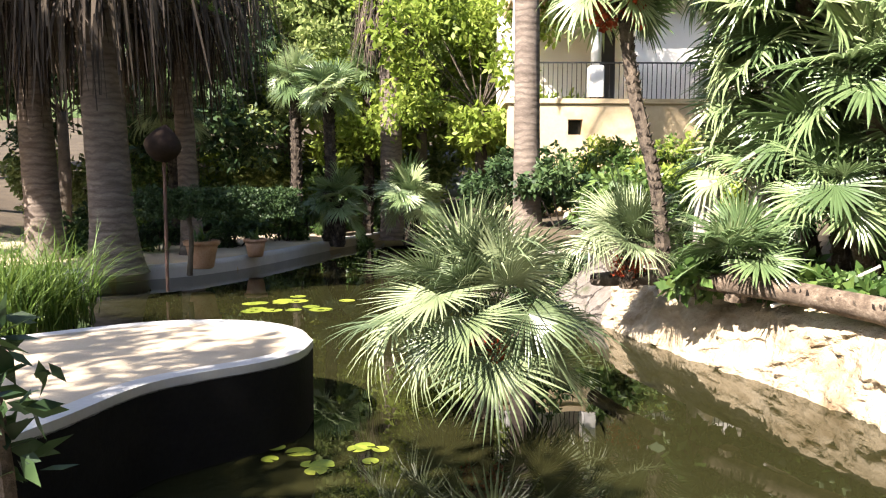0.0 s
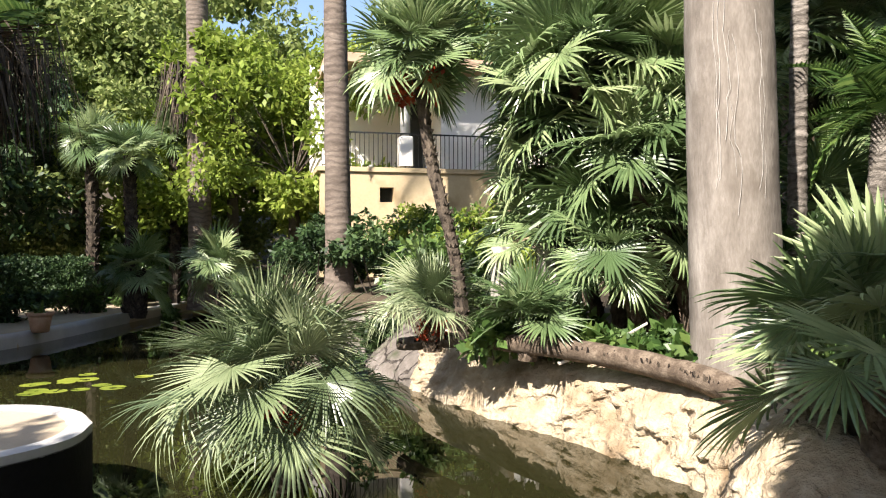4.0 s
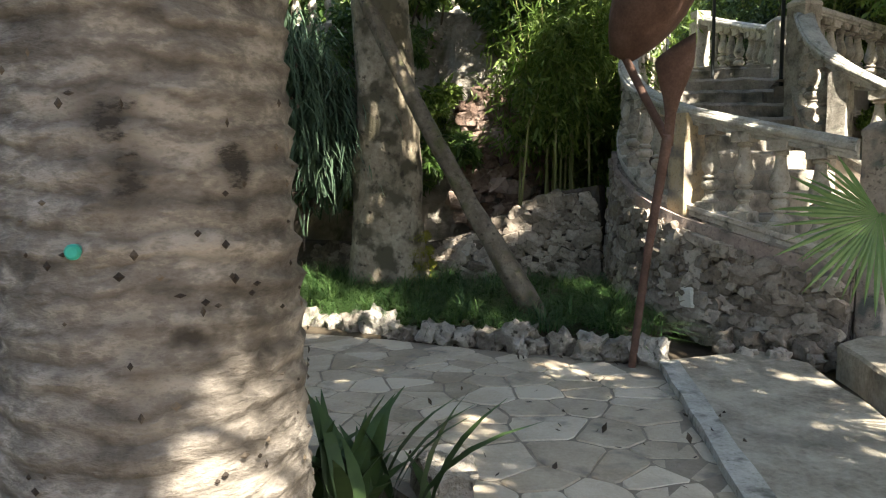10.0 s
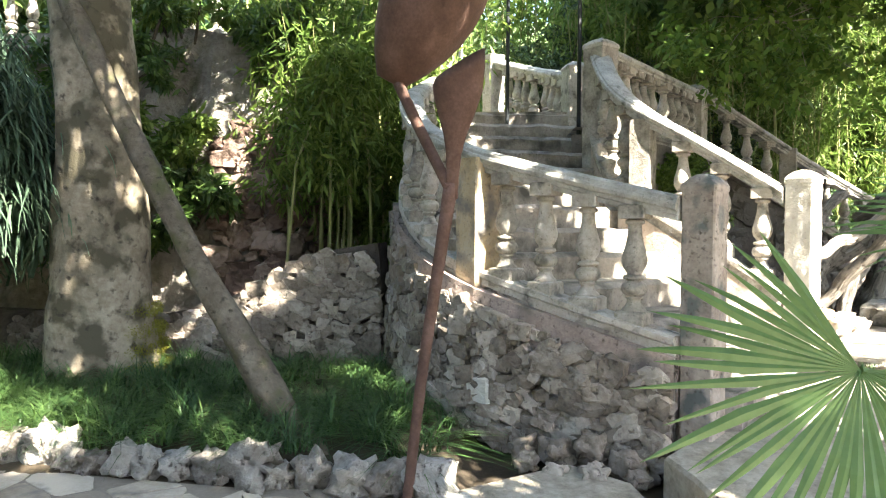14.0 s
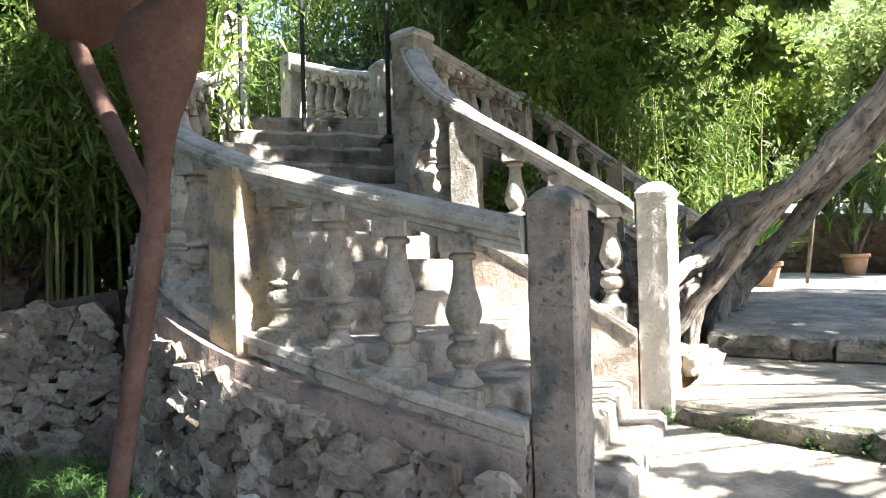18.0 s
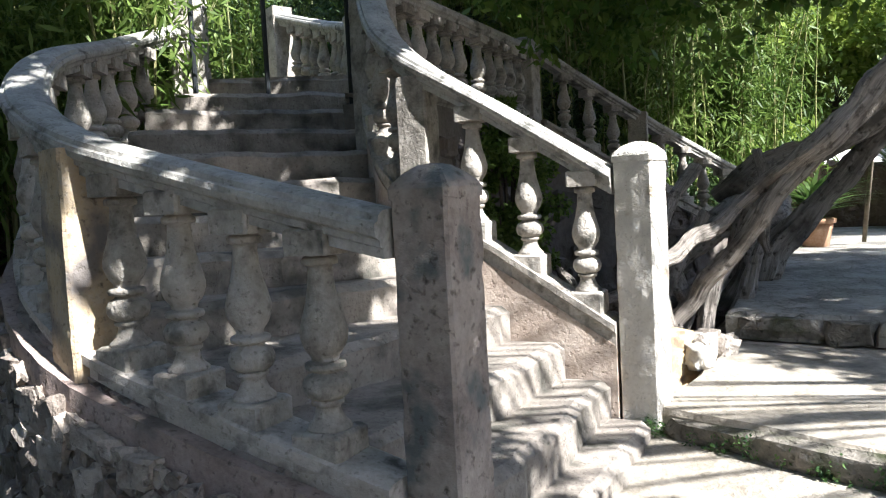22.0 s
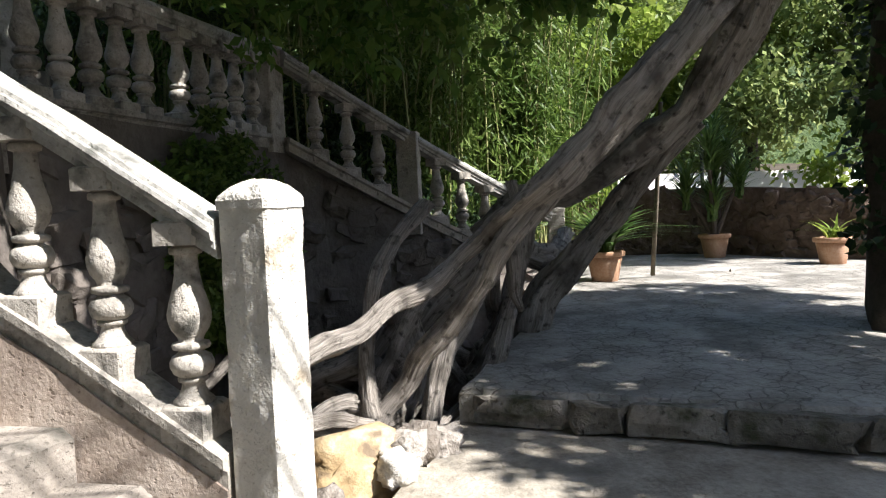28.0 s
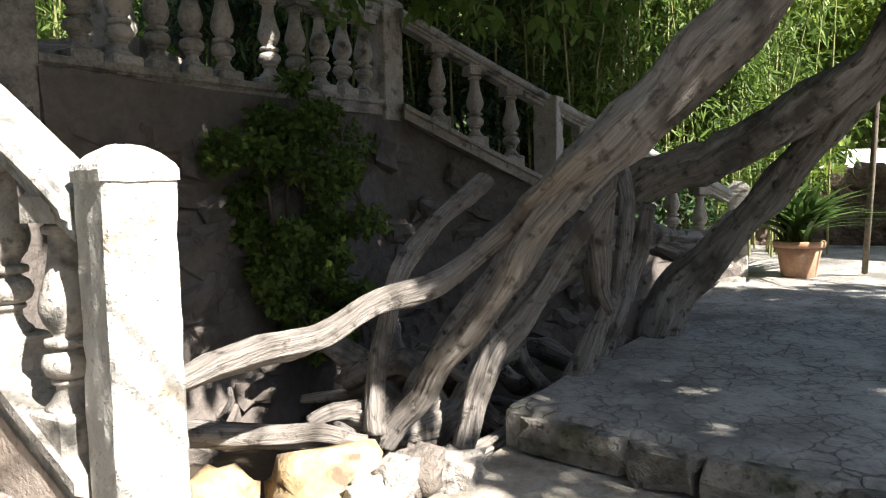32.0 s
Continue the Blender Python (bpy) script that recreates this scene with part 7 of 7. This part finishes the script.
canopy(o, "crown of the mottled tree", shade(18, 4.2, 7.2, -3.4, 1.4, 5.2, 6.4, o) + shade(16, 5.0, 10.5, 1.5, 7.0, 5.2, 7.0, o, 0.7, 1.1) + shade(9, 7.2, 10.2, -1.0, 2.4, 5.5, 7.0, o, 0.6, 0.9) + cover(40, 3.5, 6.8, -0.5, 3.2, 0.06, o, 0.24, 0.40, 5.6) + cover(16, 9.3, 11.2, 0.8, 2.4, 2.0, o, 0.3, 0.5, 6.5) + cover(9, 7.9, 9.0, 2.4, 3.7, 1.0, o, 0.26, 0.40, 6.5) + cover(9, 8.6, 9.3, 0.9, 2.3, 0.7, o, 0.18, 0.28, 6.5) + cover(12, 7.6, 9.0, 3.5, 5.3, 1.9, o, 0.3, 0.5, 6.5), 0.17, BROAD, [(0, 0, 0), (0, -0.3, 0.4), (0, -0.8, 0.6)], [0.2, 0.15, 0.12], 48, 152)
# Unseen tree, added so its clumps shade the big trunk and near path.
o = (1.2, -4.2, 0.0)
canopy(o, "unseen tree added to shade the start of the walk", beam(26, (2.5, 1.25), 0.9, 2.7, -0.9, -0.3, o) + beam(10, (2.85, 2.6), 0.0, 0.4, -0.1, 0.6, o) + shade(13, 2.4, 4.6, -4.2, -0.8, 4.7, 5.6, o) + shade(10, 2.5, 4.5, -0.3, 2.6, 4.9, 5.8, o) + shade(16, -0.5, 2.6, -4.0, -1.0, 4.2, 5.4, o, 0.5, 0.8) + beam(20, (2.45, 1.2), 0.0, 1.6, -0.9, -0.2, o) + beam(34, (2.75, 1.3), 1.4, 3.8, -0.5, 0.6, o) + beam(24, (2.9, 1.2), 1.2, 3.2, -0.3, 0.5, o) + cover(22, 2.9, 3.9, 2.2, 3.4, 0.2, o, 0.2, 0.32), 0.16, BROAD, [(0, 0, 0), (0.1, 0, 1.8), (0.1, 0.3, 3.8)], [0.2, 0.16, 0.13], 70, 153)
# Two unseen trees, added to shade the skirted palms and the pond terrace.
o = (-6.0, -2.0, 0.0)
canopy((-9.5, 3.0, 0.0), "unseen dark tree added to shade the skirted palms", cover(26, -6.6, -3.2, 9.2, 12.6, 1.2, (-9.5, 3.0, 0.0), 0.6, 0.9, 7.0), 0.2, DARKLEAF, [(0, 0, 0), (0.1, 0.5, 2.5), (0.6, 1.5, 5.5)], [0.3, 0.24, 0.2], 60, 156)
canopy(o, "unseen tree added to shade the pond terrace", shade(13, -5.6, -3.6, -1.6, 0.5, 4.8, 5.6, o, 0.5, 0.7) + shade(4, -6.6, -5.0, 0.4, 1.8, 4.8, 5.6, o, 0.35, 0.5), 0.16, BROAD, [(0, 0, 0), (0.1, 0, 1.8), (0.1, 0.3, 3.8)], [0.2, 0.16, 0.13], 32, 154)
far = thing("far_retaining_wall", (24, -17, 1.0), "pale far stone retaining wall beyond the garden", "wall")
put("wall", mesh("wall", *box(22, -22, 0.5, 22.4, -9, 2.55), WHITE), far)
fp = thing("fence_post", (17.6, -11.2, 0.8), "thin dark fence post beyond the court wall", "post")
put("post", mesh("post", *tube([(17.6, -11.2, 0.6), (17.6, -11.2, 3.4)], [0.035, 0.035], 8), IRON), fp)
bush((18.0, -13.5, 0.6), "bright shrubs beyond the courtyard wall", [(U(-1.5, 2.5), U(-2.5, 2.0), U(0.2, 1.3), 0.6) for _ in range(8)], 0.18, LIME, 60, 160)
for i, (x, y, h, mt) in enumerate([(19, -8, 5, LIME), (27, -13, 7, LIME), (28, -18.5, 9, PINE), (20, -18.5, 7, PINE), (26.5, -16, 6, LIME), (17, -16, 6, LIME), (22, -3, 7, BROAD), (11, -17, 6, DARKLEAF), (20, 4, 7, DARKLEAF), (15, 10, 6, DARKLEAF), (12.8, 6.5, 7, BROAD), (10.5, 11, 8, DARKLEAF), (8, 13.5, 9, BROAD), (14, 14, 10, DARKLEAF), (25, 2, 11, BROAD), (24, -8, 10, PINE), (28, -14, 11, LIME), (17, 7, 7, DARKLEAF), (24, -18, 8, PINE)]):
    r = random.Random(250 + i)
    tree((x, y, ground_z(x, y)), "leafy tree beyond the garden walls", [(0, 0, 0), (0.1, 0, h * 0.25), (0.05, 0.1, h * 0.5)], [h * 0.03, h * 0.025, h * 0.018], [(r.uniform(-1, 1) * h * 0.33, r.uniform(-1, 1) * h * 0.3, h * r.uniform(0.25, 1.0), h * r.uniform(0.13, 0.22)) for _ in range(13)], 0.24, mt, DARKBARK, 42, 0.5, 250 + i, group="background trees")
# far wooded hills all round
V, F = [], []
n = 72
for j, (rr, z) in enumerate(((60, -2), (72, 14), (90, 26), (115, 33), (150, 20))):
    for i in range(n):
        a = 2 * math.pi * i / n
        V.append((rr * math.cos(a), rr * math.sin(a), z + (j > 0) * (4 * noise.noise(Vector((math.cos(a) * 3, math.sin(a) * 3, j * 0.6))) + 1.5 * noise.noise(Vector((math.cos(a) * 14, math.sin(a) * 14, j))))))
F = [(j * n + i, j * n + (i + 1) % n, j * n + n + (i + 1) % n, j * n + n + i) for j in range(4) for i in range(n)]
solo("backdrop", mesh("backdrop", V, F, HILLSIDE, True), "far wooded hillside round the garden", "hill", "structure")

# ---------- iron poles by the landing ----------
for i, (x, y, z0, z1) in enumerate([(11.0, 0.30, 2.5, 6.0), (11.2, -0.25, 2.6, 6.0), (10.4, -0.95, 2.3, 6.0)]):
    p = thing("iron_pole", (x, y, z0), "thin black iron pergola pole at the landing", "pole", "iron poles")
    put("pole", mesh("pole", *tube([(x, y, z0), (x, y, z1)], [0.022, 0.022], 8), IRON), p)

# ---------- edging stones ----------
EDGES = [stone_mesh("edging_stone", EDGESTONE, s, 0.9, 0.75, 3, 0.75) for s in range(6)]
EL = [(6.55, 0.30), (6.62, 0.9), (6.7, 1.5), (6.8, 2.2), (6.98, 3.0), (7.2, 3.9), (7.55, 5.0), (7.9, 6.0)]
s, i = 0.0, 0
line3 = [(x, y, 0.0) for x, y in EL]
while s < length(line3):
    p, yaw = along(line3, s)
    k = U(0.17, 0.30)
    solo("edging_stone", EDGES[i % 6], "pale pitted rock edging the flagged path", "stone", group="edging stones", m=pose(p[0] + U(-.03, .03), p[1], 0.04 + 0.008 * max(0, p[0] - 2) + k * 0.28, U(-15, 15), U(-15, 15), U(0, 360)) @ Matrix.Diagonal((k, k, k * U(0.9, 1.25), 1)))
    s += k * 0.82
    i += 1
ROCKS = [stone_mesh("rock", EDGESTONE, s + 20, 0.8, 0.5) for s in range(3)]
for x, y, z, k in [(4.02, 1.08, 0.12, 0.30), (4.2, 1.2, 0.08, 0.2), (3.62, 0.9, 0.1, 0.2), (2.3, 2.55, 0.02, 0.42), (2.0, 2.25, -0.06, 0.45), (2.62, 2.78, 0.05, 0.36), (1.7, 2.0, -0.1, 0.45), (2.55, 2.45, 0.06, 0.3)]:
    solo("rock", ROCKS[int(k * 100) % 3], "lumpy grey rock at the path edge", "stone", group="rocks", m=pose(x, y, z, U(-20, 20), U(-20, 20), U(0, 360)) @ Matrix.Scale(k, 4))
solo("earth_mound", stone_mesh("earth_mound", TUFA, 131, 0.8, 0.4, 3, 0.8), "dark earth mound with stones under the dwarf palm", "mound", m=pose(3.3, 2.45, -0.12, 0, 0, 30) @ Matrix.Diagonal((1.0, 0.9, 0.5, 1)))
agp = thing("agapanthus", (3.72, 1.33, 0.0), "dark strap-leaved plant at the foot of the trunk", "shrub")
RL = random.Random(77)
for i in range(40):
    foot = (3.72 + RL.gauss(0, .08), 1.33 + RL.gauss(0, .11), 0.0)
    put("leaf", mesh("leaf", *blades([foot], 0.58, 0.062, 0.5, 500 + i, 6, True), DARKLEAF), agp)


# ---------- small pieces last: rubble and flagstones ----------
STONES = [stone_mesh("stone", RUBBLE, s + 40, 0.5, 0.6, 2, 0.5) for s in range(10)]
DULL = [stone_mesh("stone", STAINED, s + 60, 0.5, 0.6, 2, 0.5) for s in range(6)]
BROWNS = [stone_mesh("stone", BROWNWALL, s + 70, 0.5, 0.6, 2, 0.5) for s in range(6)]


def rubble_on(wall, top, bottom, count, size, seed, kit=STONES, proud=0.0):
    """Stones bedded in a wall's face between two lines, joints left open."""
    r = random.Random(seed)
    A, B = smooth_line(top, 6), smooth_line(bottom, 6)
    placed = []
    tries = 0
    while len(placed) < count and tries < count * 30:
        tries += 1
        u, v = r.random() * (len(A) - 1.001), r.random()
        i = int(u)
        a, b = A[i] + (A[i + 1] - A[i]) * (u - i), B[i] + (B[i + 1] - B[i]) * (u - i)
        p = a + (b - a) * v
        k = size * r.uniform(0.55, 1.25) * (1 - 0.4 * (tries > count * 6)) * (1 - 0.25 * (tries > count * 15))
        if any(abs(p[0] - q[0]) + abs(p[1] - q[1]) + abs(p[2] - q[2]) * 1.25 < (k + kk) * 0.44 for q, kk in placed):
            continue
        placed.append((p, k))
        d = Vector(A[i + 1] - A[i])
        s = Vector((-d.y, d.x, 0)).normalized()
        f = Vector((0, 0, 1)).cross(s)
        rot = Matrix((f, Vector((0, 0, 1)), -s if False else s)).transposed().to_4x4()
        m = Matrix.Translation(Vector(p) + s * proud) @ rot @ Matrix.Rotation(r.uniform(-0.5, 0.5), 4, "Z") @ Matrix.Diagonal((k * r.uniform(0.9, 1.35), k * r.uniform(0.65, 1.0), k * r.uniform(0.8, 1.25), 1))
        put("stone", kit[r.randrange(len(kit))], wall, m=m)


rubble_on(wall_outer, [(p[0] - 0.1, p[1] + 0.1, p[2] - 1.02) for p in LRAIL[:5]], outer_bottom[:5], 300, 0.175, 3, proud=0.03)
wr = bpy.data.objects["wall_rubble"]
rubble_on(wr, [(9.05, 1.0, 1.28), (9.1, 1.6, 1.16), (9.15, 2.3, 0.8), (9.35, 3.2, 0.6), (9.85, 4.6, 0.55)], [(8.95, 0.85, 0.12), (8.9, 1.6, 0.12), (8.9, 2.3, 0.14), (9.1, 3.2, 0.17), (9.7, 4.6, 0.22)], 300, 0.22, 4, proud=0.05)
REDS = [stone_mesh("stone", REDROCK, s + 50, 0.6, 0.7, 2, 0.5) for s in range(5)]
rubble_on(bpy.data.objects["wall_rock_face"], [(11.2, 1.9, 2.1), (10.75, 2.2, 2.6), (10.6, 2.9, 2.4)], [(10.6, 1.7, 0.9), (10.2, 2.15, 0.9), (10.05, 2.8, 0.9)], 90, 0.26, 14, REDS, 0.08)
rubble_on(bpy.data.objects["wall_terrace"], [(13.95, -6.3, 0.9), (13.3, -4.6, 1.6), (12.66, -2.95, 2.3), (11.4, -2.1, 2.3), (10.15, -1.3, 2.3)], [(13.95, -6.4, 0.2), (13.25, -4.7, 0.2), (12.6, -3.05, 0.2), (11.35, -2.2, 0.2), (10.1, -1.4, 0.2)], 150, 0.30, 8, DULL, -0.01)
rubble_on(bpy.data.objects["wall_court"], [(11.5, -12.6, 1.82), (14.2, -10.75, 1.84), (15.85, -10.3, 1.94), (16.75, -9.5, 1.96), (17.4, -7.4, 1.96)], [(11.45, -12.55, 0.8), (14.15, -10.7, 0.8), (15.8, -10.25, 0.8), (16.7, -9.45, 0.8), (17.35, -7.4, 0.8)], 190, 0.30, 9, BROWNS, 0.0)

# pink plaster below the base moulding of the outer balustrade
TOPL = smooth_line([(p[0] - 0.07 * s, p[1] + 0.1 * s2, p[2] - 0.90) for p, s, s2 in zip(LRAIL[:5], (1, 1, 1, .5, 0), (.3, .5, .8, 1, 1))], 14)
V, F = [], []
for i, p in enumerate(TOPL):
    d = Vector(TOPL[min(i + 1, len(TOPL) - 1)] - TOPL[max(i - 1, 0)])
    s = Vector((-d.y, d.x, 0)).normalized()
    deep = 0.30 + 0.16 * noise.noise(Vector((i * 0.21, 4, 0))) + 0.07 * noise.noise(Vector((i * 0.9, 1, 0)))
    for k in range(5):
        q = Vector(p) - Vector((0, 0, deep * k / 4))
        V.append(q + s * (0.055 - 0.03 * (k == 4) + 0.008 * noise.noise(q * 9)))
    V += [Vector(p) - Vector((0, 0, deep)) - s * 0.04, Vector(p) - s * 0.04]
F = [(i * 7 + j, i * 7 + 7 + j, i * 7 + 7 + (j + 1) % 7, i * 7 + (j + 1) % 7) for i in range(len(TOPL) - 1) for j in range(7)]
solo("plaster_band", mesh("plaster_band", V, F, PINKPLASTER), "ragged band of pinkish plaster below the balustrade", "plaster", "structure")

# worn nosing stones along the two low steps
NOSE = [stone_mesh("nosing_stone", NOSING, s + 80, 0.9, 0.35, 2, 0.3) for s in range(5)]
for owner, a, b, z, h in (("step_lower", S1A, S1B, 0.55, 0.16), ("courtyard", S2A, S2B, 0.765, 0.19)):
    a, b = Vector(a), Vector(b)
    d = (b - a).normalized()
    s, ln = 0.1, (b - a).length
    while s < ln - 0.3:
        w = U(0.28, 0.6)
        p = a + d * (s + w / 2) + Vector((d.y, -d.x)) * U(-0.02, 0.03)
        put("nosing_stone", NOSE[RND.randrange(5)], bpy.data.objects[owner], m=Matrix.Translation((p.x, p.y, z - h * 0.42)) @ Matrix.Rotation(math.atan2(d.y, d.x), 4, "Z") @ Matrix.Diagonal((w * 1.2, U(0.16, 0.22), h * U(1.0, 1.25), 1)))
        s += w

# stones at the basin's edge and at the foot of the stair wall
OCHRE = [stone_mesh("fountain_stone", FOUNTAIN, s + 90, 0.9, 0.3, 3, 0.45) for s in range(2)]
PALE = [stone_mesh("loose_stone", PALEPOST, s + 95, 0.9, 0.45, 3, 0.6) for s in range(2)]
HEAP = [stone_mesh("loose_stone", RUBBLE, s + 110, 0.8, 0.6, 3, 0.6) for s in range(3)]
GREYS = [stone_mesh("loose_stone", EDGESTONE, s + 98, 0.8, 0.5, 3, 0.6) for s in range(3)]
solo("fountain_stone", OCHRE[0], "ochre limescale-coated stone at the basin edge", "stone", group="basin stones", m=pose(9.27, -2.84, 0.54, 0, 0, 25) @ Matrix.Diagonal((0.36, 0.54, 0.60, 1)))
solo("fountain_stone", OCHRE[1], "ochre limescale-coated stone at the basin edge", "stone", group="basin stones", m=pose(9.16, -2.42, 0.52, 0, 0, -20) @ Matrix.Diagonal((0.3, 0.28, 0.6, 1)))
for kit, x, y, z, k in ((PALE, 9.13, -2.985, 0.66, 0.2), (GREYS, 9.27, -3.06, 0.68, 0.24), (GREYS, 9.38, -3.16, 0.67, 0.25), (GREYS, 9.5, -3.3, 0.62, 0.3), (GREYS, 9.0, -2.62, 0.55, 0.24)):
    solo("loose_stone", kit[int(x * 100) % len(kit)], "pale worn stone at the basin edge", "stone", group="basin stones", m=pose(x, y, z, U(-20, 20), U(-20, 20), U(0, 360)) @ Matrix.Scale(k, 4))
for x, y, z, k in ((6.75, -0.55, 0.13, 0.18), (6.86, -0.74, 0.15, 0.2), (6.82, -0.35, 0.12, 0.15), (6.93, -0.56, 0.25, 0.17), (7.02, -0.38, 0.18, 0.2), (6.72, -0.78, 0.12, 0.13), (7.14, -0.2, 0.16, 0.17), (7.0, -0.2, 0.12, 0.14)):
    solo("loose_stone", HEAP[int(k * 100) % 3], "rough grey stone heaped at the foot of the wall", "stone", group="wall foot stones", m=pose(x, y, z, U(-25, 25), U(-25, 25), U(0, 360)) @ Matrix.Scale(k, 4))
put("stone", mesh("stone", *box(-0.10, -0.05, -0.08, 0.10, 0.05, 0.09, 0.015), PALEPOST), wall_outer, "pale squared block", pose(7.55, 0.06, 0.42, 0, 4, 45))
lg = thing("log", (9.3, -2.6, 0.8), "pale dead log lying across the basin edge", "log")
put("trunk", bark_limb("trunk", [(9.15, -2.1, 0.92), (9.28, -2.4, 0.88), (9.40, -2.7, 0.84), (9.44, -2.98, 0.78)], [0.065, 0.06, 0.06, 0.04], 12, 30, 0.25, 3, 4, 0.12), lg)
put("broken_twig", bark_limb("broken_twig", [(9.28, -2.4, 0.93), (9.32, -2.42, 1.0), (9.36, -2.40, 1.05)], [0.02, 0.016, 0.012], 5, 10, 0.25, 3, 5, 0.1), lg)
cane = thing("support_cane", (13.69, -7.43, 0.95), "thin brown cane leaning beside the potted clivia", "pole")
put("cane", mesh("cane", *tube([(13.69, -7.43, 0.93), (13.3, -7.25, 1.85), (12.83, -7.02, 2.9)], [0.028, 0.026, 0.022], 8, 0.1), LEANBARK, True), cane)
# moss along the low steps and a few dry leaves on the paving
MC = []
for k in range(40):
    t = RND.random() ** 2 * 0.5
    MC.append((S1A[0] + (S1B[0] - S1A[0]) * t - 0.04, S1A[1] + (S1B[1] - S1A[1]) * t + 0.05, 0.45 + U(-0.02, 0.06)))
solo("moss", mesh("moss", *leaves(MC, 0.02, 70, 0.06, 0.7, 0.1, 8), GRASS), "green moss along the foot of the low step", "moss", "stuff")
DL = []
for k in range(150):
    if k < 60:
        x, y = U(2.8, 6.4), U(-0.4, 1.6)
        z = path_z(x, y) + 0.03
    elif k < 105:
        x, y = U(7.0, 8.4), U(-4.4, -2.8)
        z = ramp_z(x, y) + 0.012
    else:
        x, y = U(10.4, 14.0), U(-9.5, -6.0)
        z = 0.80 + 0.022 * max(0, x - 10)
    DL.append((x, y, z))
solo("fallen_leaves", mesh("fallen_leaves", *leaves(DL, 0.05, 1, 0.004, 0.5, 0.0, 9, 2.0), STRAW), "small dry brown leaves scattered on the paving", "leaves", "stuff")


def clip_poly(P, nx, ny, c):
    """The part of convex P where nx*x + ny*y <= c."""
    out = []
    for (x0, y0), (x1, y1) in zip(P, P[1:] + P[:1]):
        d0, d1 = nx * x0 + ny * y0 - c, nx * x1 + ny * y1 - c
        if d0 <= 0:
            out.append((x0, y0))
        if d0 * d1 < 0:
            t = d0 / (d0 - d1)
            out.append((x0 + (x1 - x0) * t, y0 + (y1 - y0) * t))
    return out


def flagstones(parent, region, zf, cell, mat, limit, rect, seed):
    """Irregular flags: cells of jittered points, shrunk to leave joints."""
    r = random.Random(seed)
    x0, y0, x1, y1 = rect
    seeds = {}
    nx, ny = int((x1 - x0) / cell) + 1, int((y1 - y0) / cell / 1.45) + 1
    for i in range(nx):
        for j in range(ny):
            at = (x0 + (i + r.uniform(0.03, 0.97)) * cell, y0 + (j + r.uniform(0.03, 0.97)) * cell * 1.45)
            if r.random() < 0.68:
                seeds[i, j] = at
    made, rest = 0, []
    for (i, j), (sx, sy) in seeds.items():
        if not inside(sx, sy, region):
            continue
        P = [(sx - cell * 2, sy - cell * 2), (sx + cell * 2, sy - cell * 2), (sx + cell * 2, sy + cell * 2), (sx - cell * 2, sy + cell * 2)]
        for di in range(-4, 5):
            for dj in range(-3, 4):
                q = seeds.get((i + di, j + dj))
                if q and (di or dj):
                    nx_, ny_ = q[0] - sx, q[1] - sy
                    ln = math.hypot(nx_, ny_)
                    nx_, ny_ = nx_ / ln, ny_ / ln
                    P = clip_poly(P, nx_, ny_, nx_ * sx + ny_ * sy + ln / 2 - 0.004)
                    if len(P) < 3:
                        break
            if len(P) < 3:
                break
        if len(P) < 3 or not all(inside(x, y, region) for x, y in P):
            continue
        Q = []
        for (ax, ay), (bx, by) in zip(P, P[1:] + P[:1]):
            e = math.hypot(bx - ax, by - ay)
            for k in ((0.1, 0.5, 0.9) if e > 0.1 else (0.3, 0.7)):
                j = r.uniform(0, 0.05 if k == 0.5 else 0.02)
                Q.append((ax + (bx - ax) * k + (sx - ax) * j, ay + (by - ay) * k + (sy - ay) * j))
        P = Q
        z = zf(sx, sy) + r.uniform(0.004, 0.010)
        n = len(P)
        Vv = [(x, y, z - 0.03) for x, y in P] + [(x, y, z - 0.006) for x, y in P] + [(x + (sx - x) * 0.03, y + (sy - y) * 0.03, z) for x, y in P]
        Fv = [(k * n + a, k * n + (a + 1) % n, k * n + n + (a + 1) % n, k * n + n + a) for k in (0, 1) for a in range(n)] + [tuple(range(2 * n, 3 * n))]
        if made < limit and sx > 3.3 and sy > -0.4:
            put("flagstone", mesh("flagstone", Vv, Fv, mat), parent)
            made += 1
        else:
            rest.append((Vv, Fv))
    if rest:
        tagged(put("flagstones", mesh("flagstones", *join(*rest), mat), parent), kind="stuff")


flagstones(bed, PATH, path_z, 0.19, FLAG, 300, (-1.5, -2.2, 7.6, 5.9), 5)
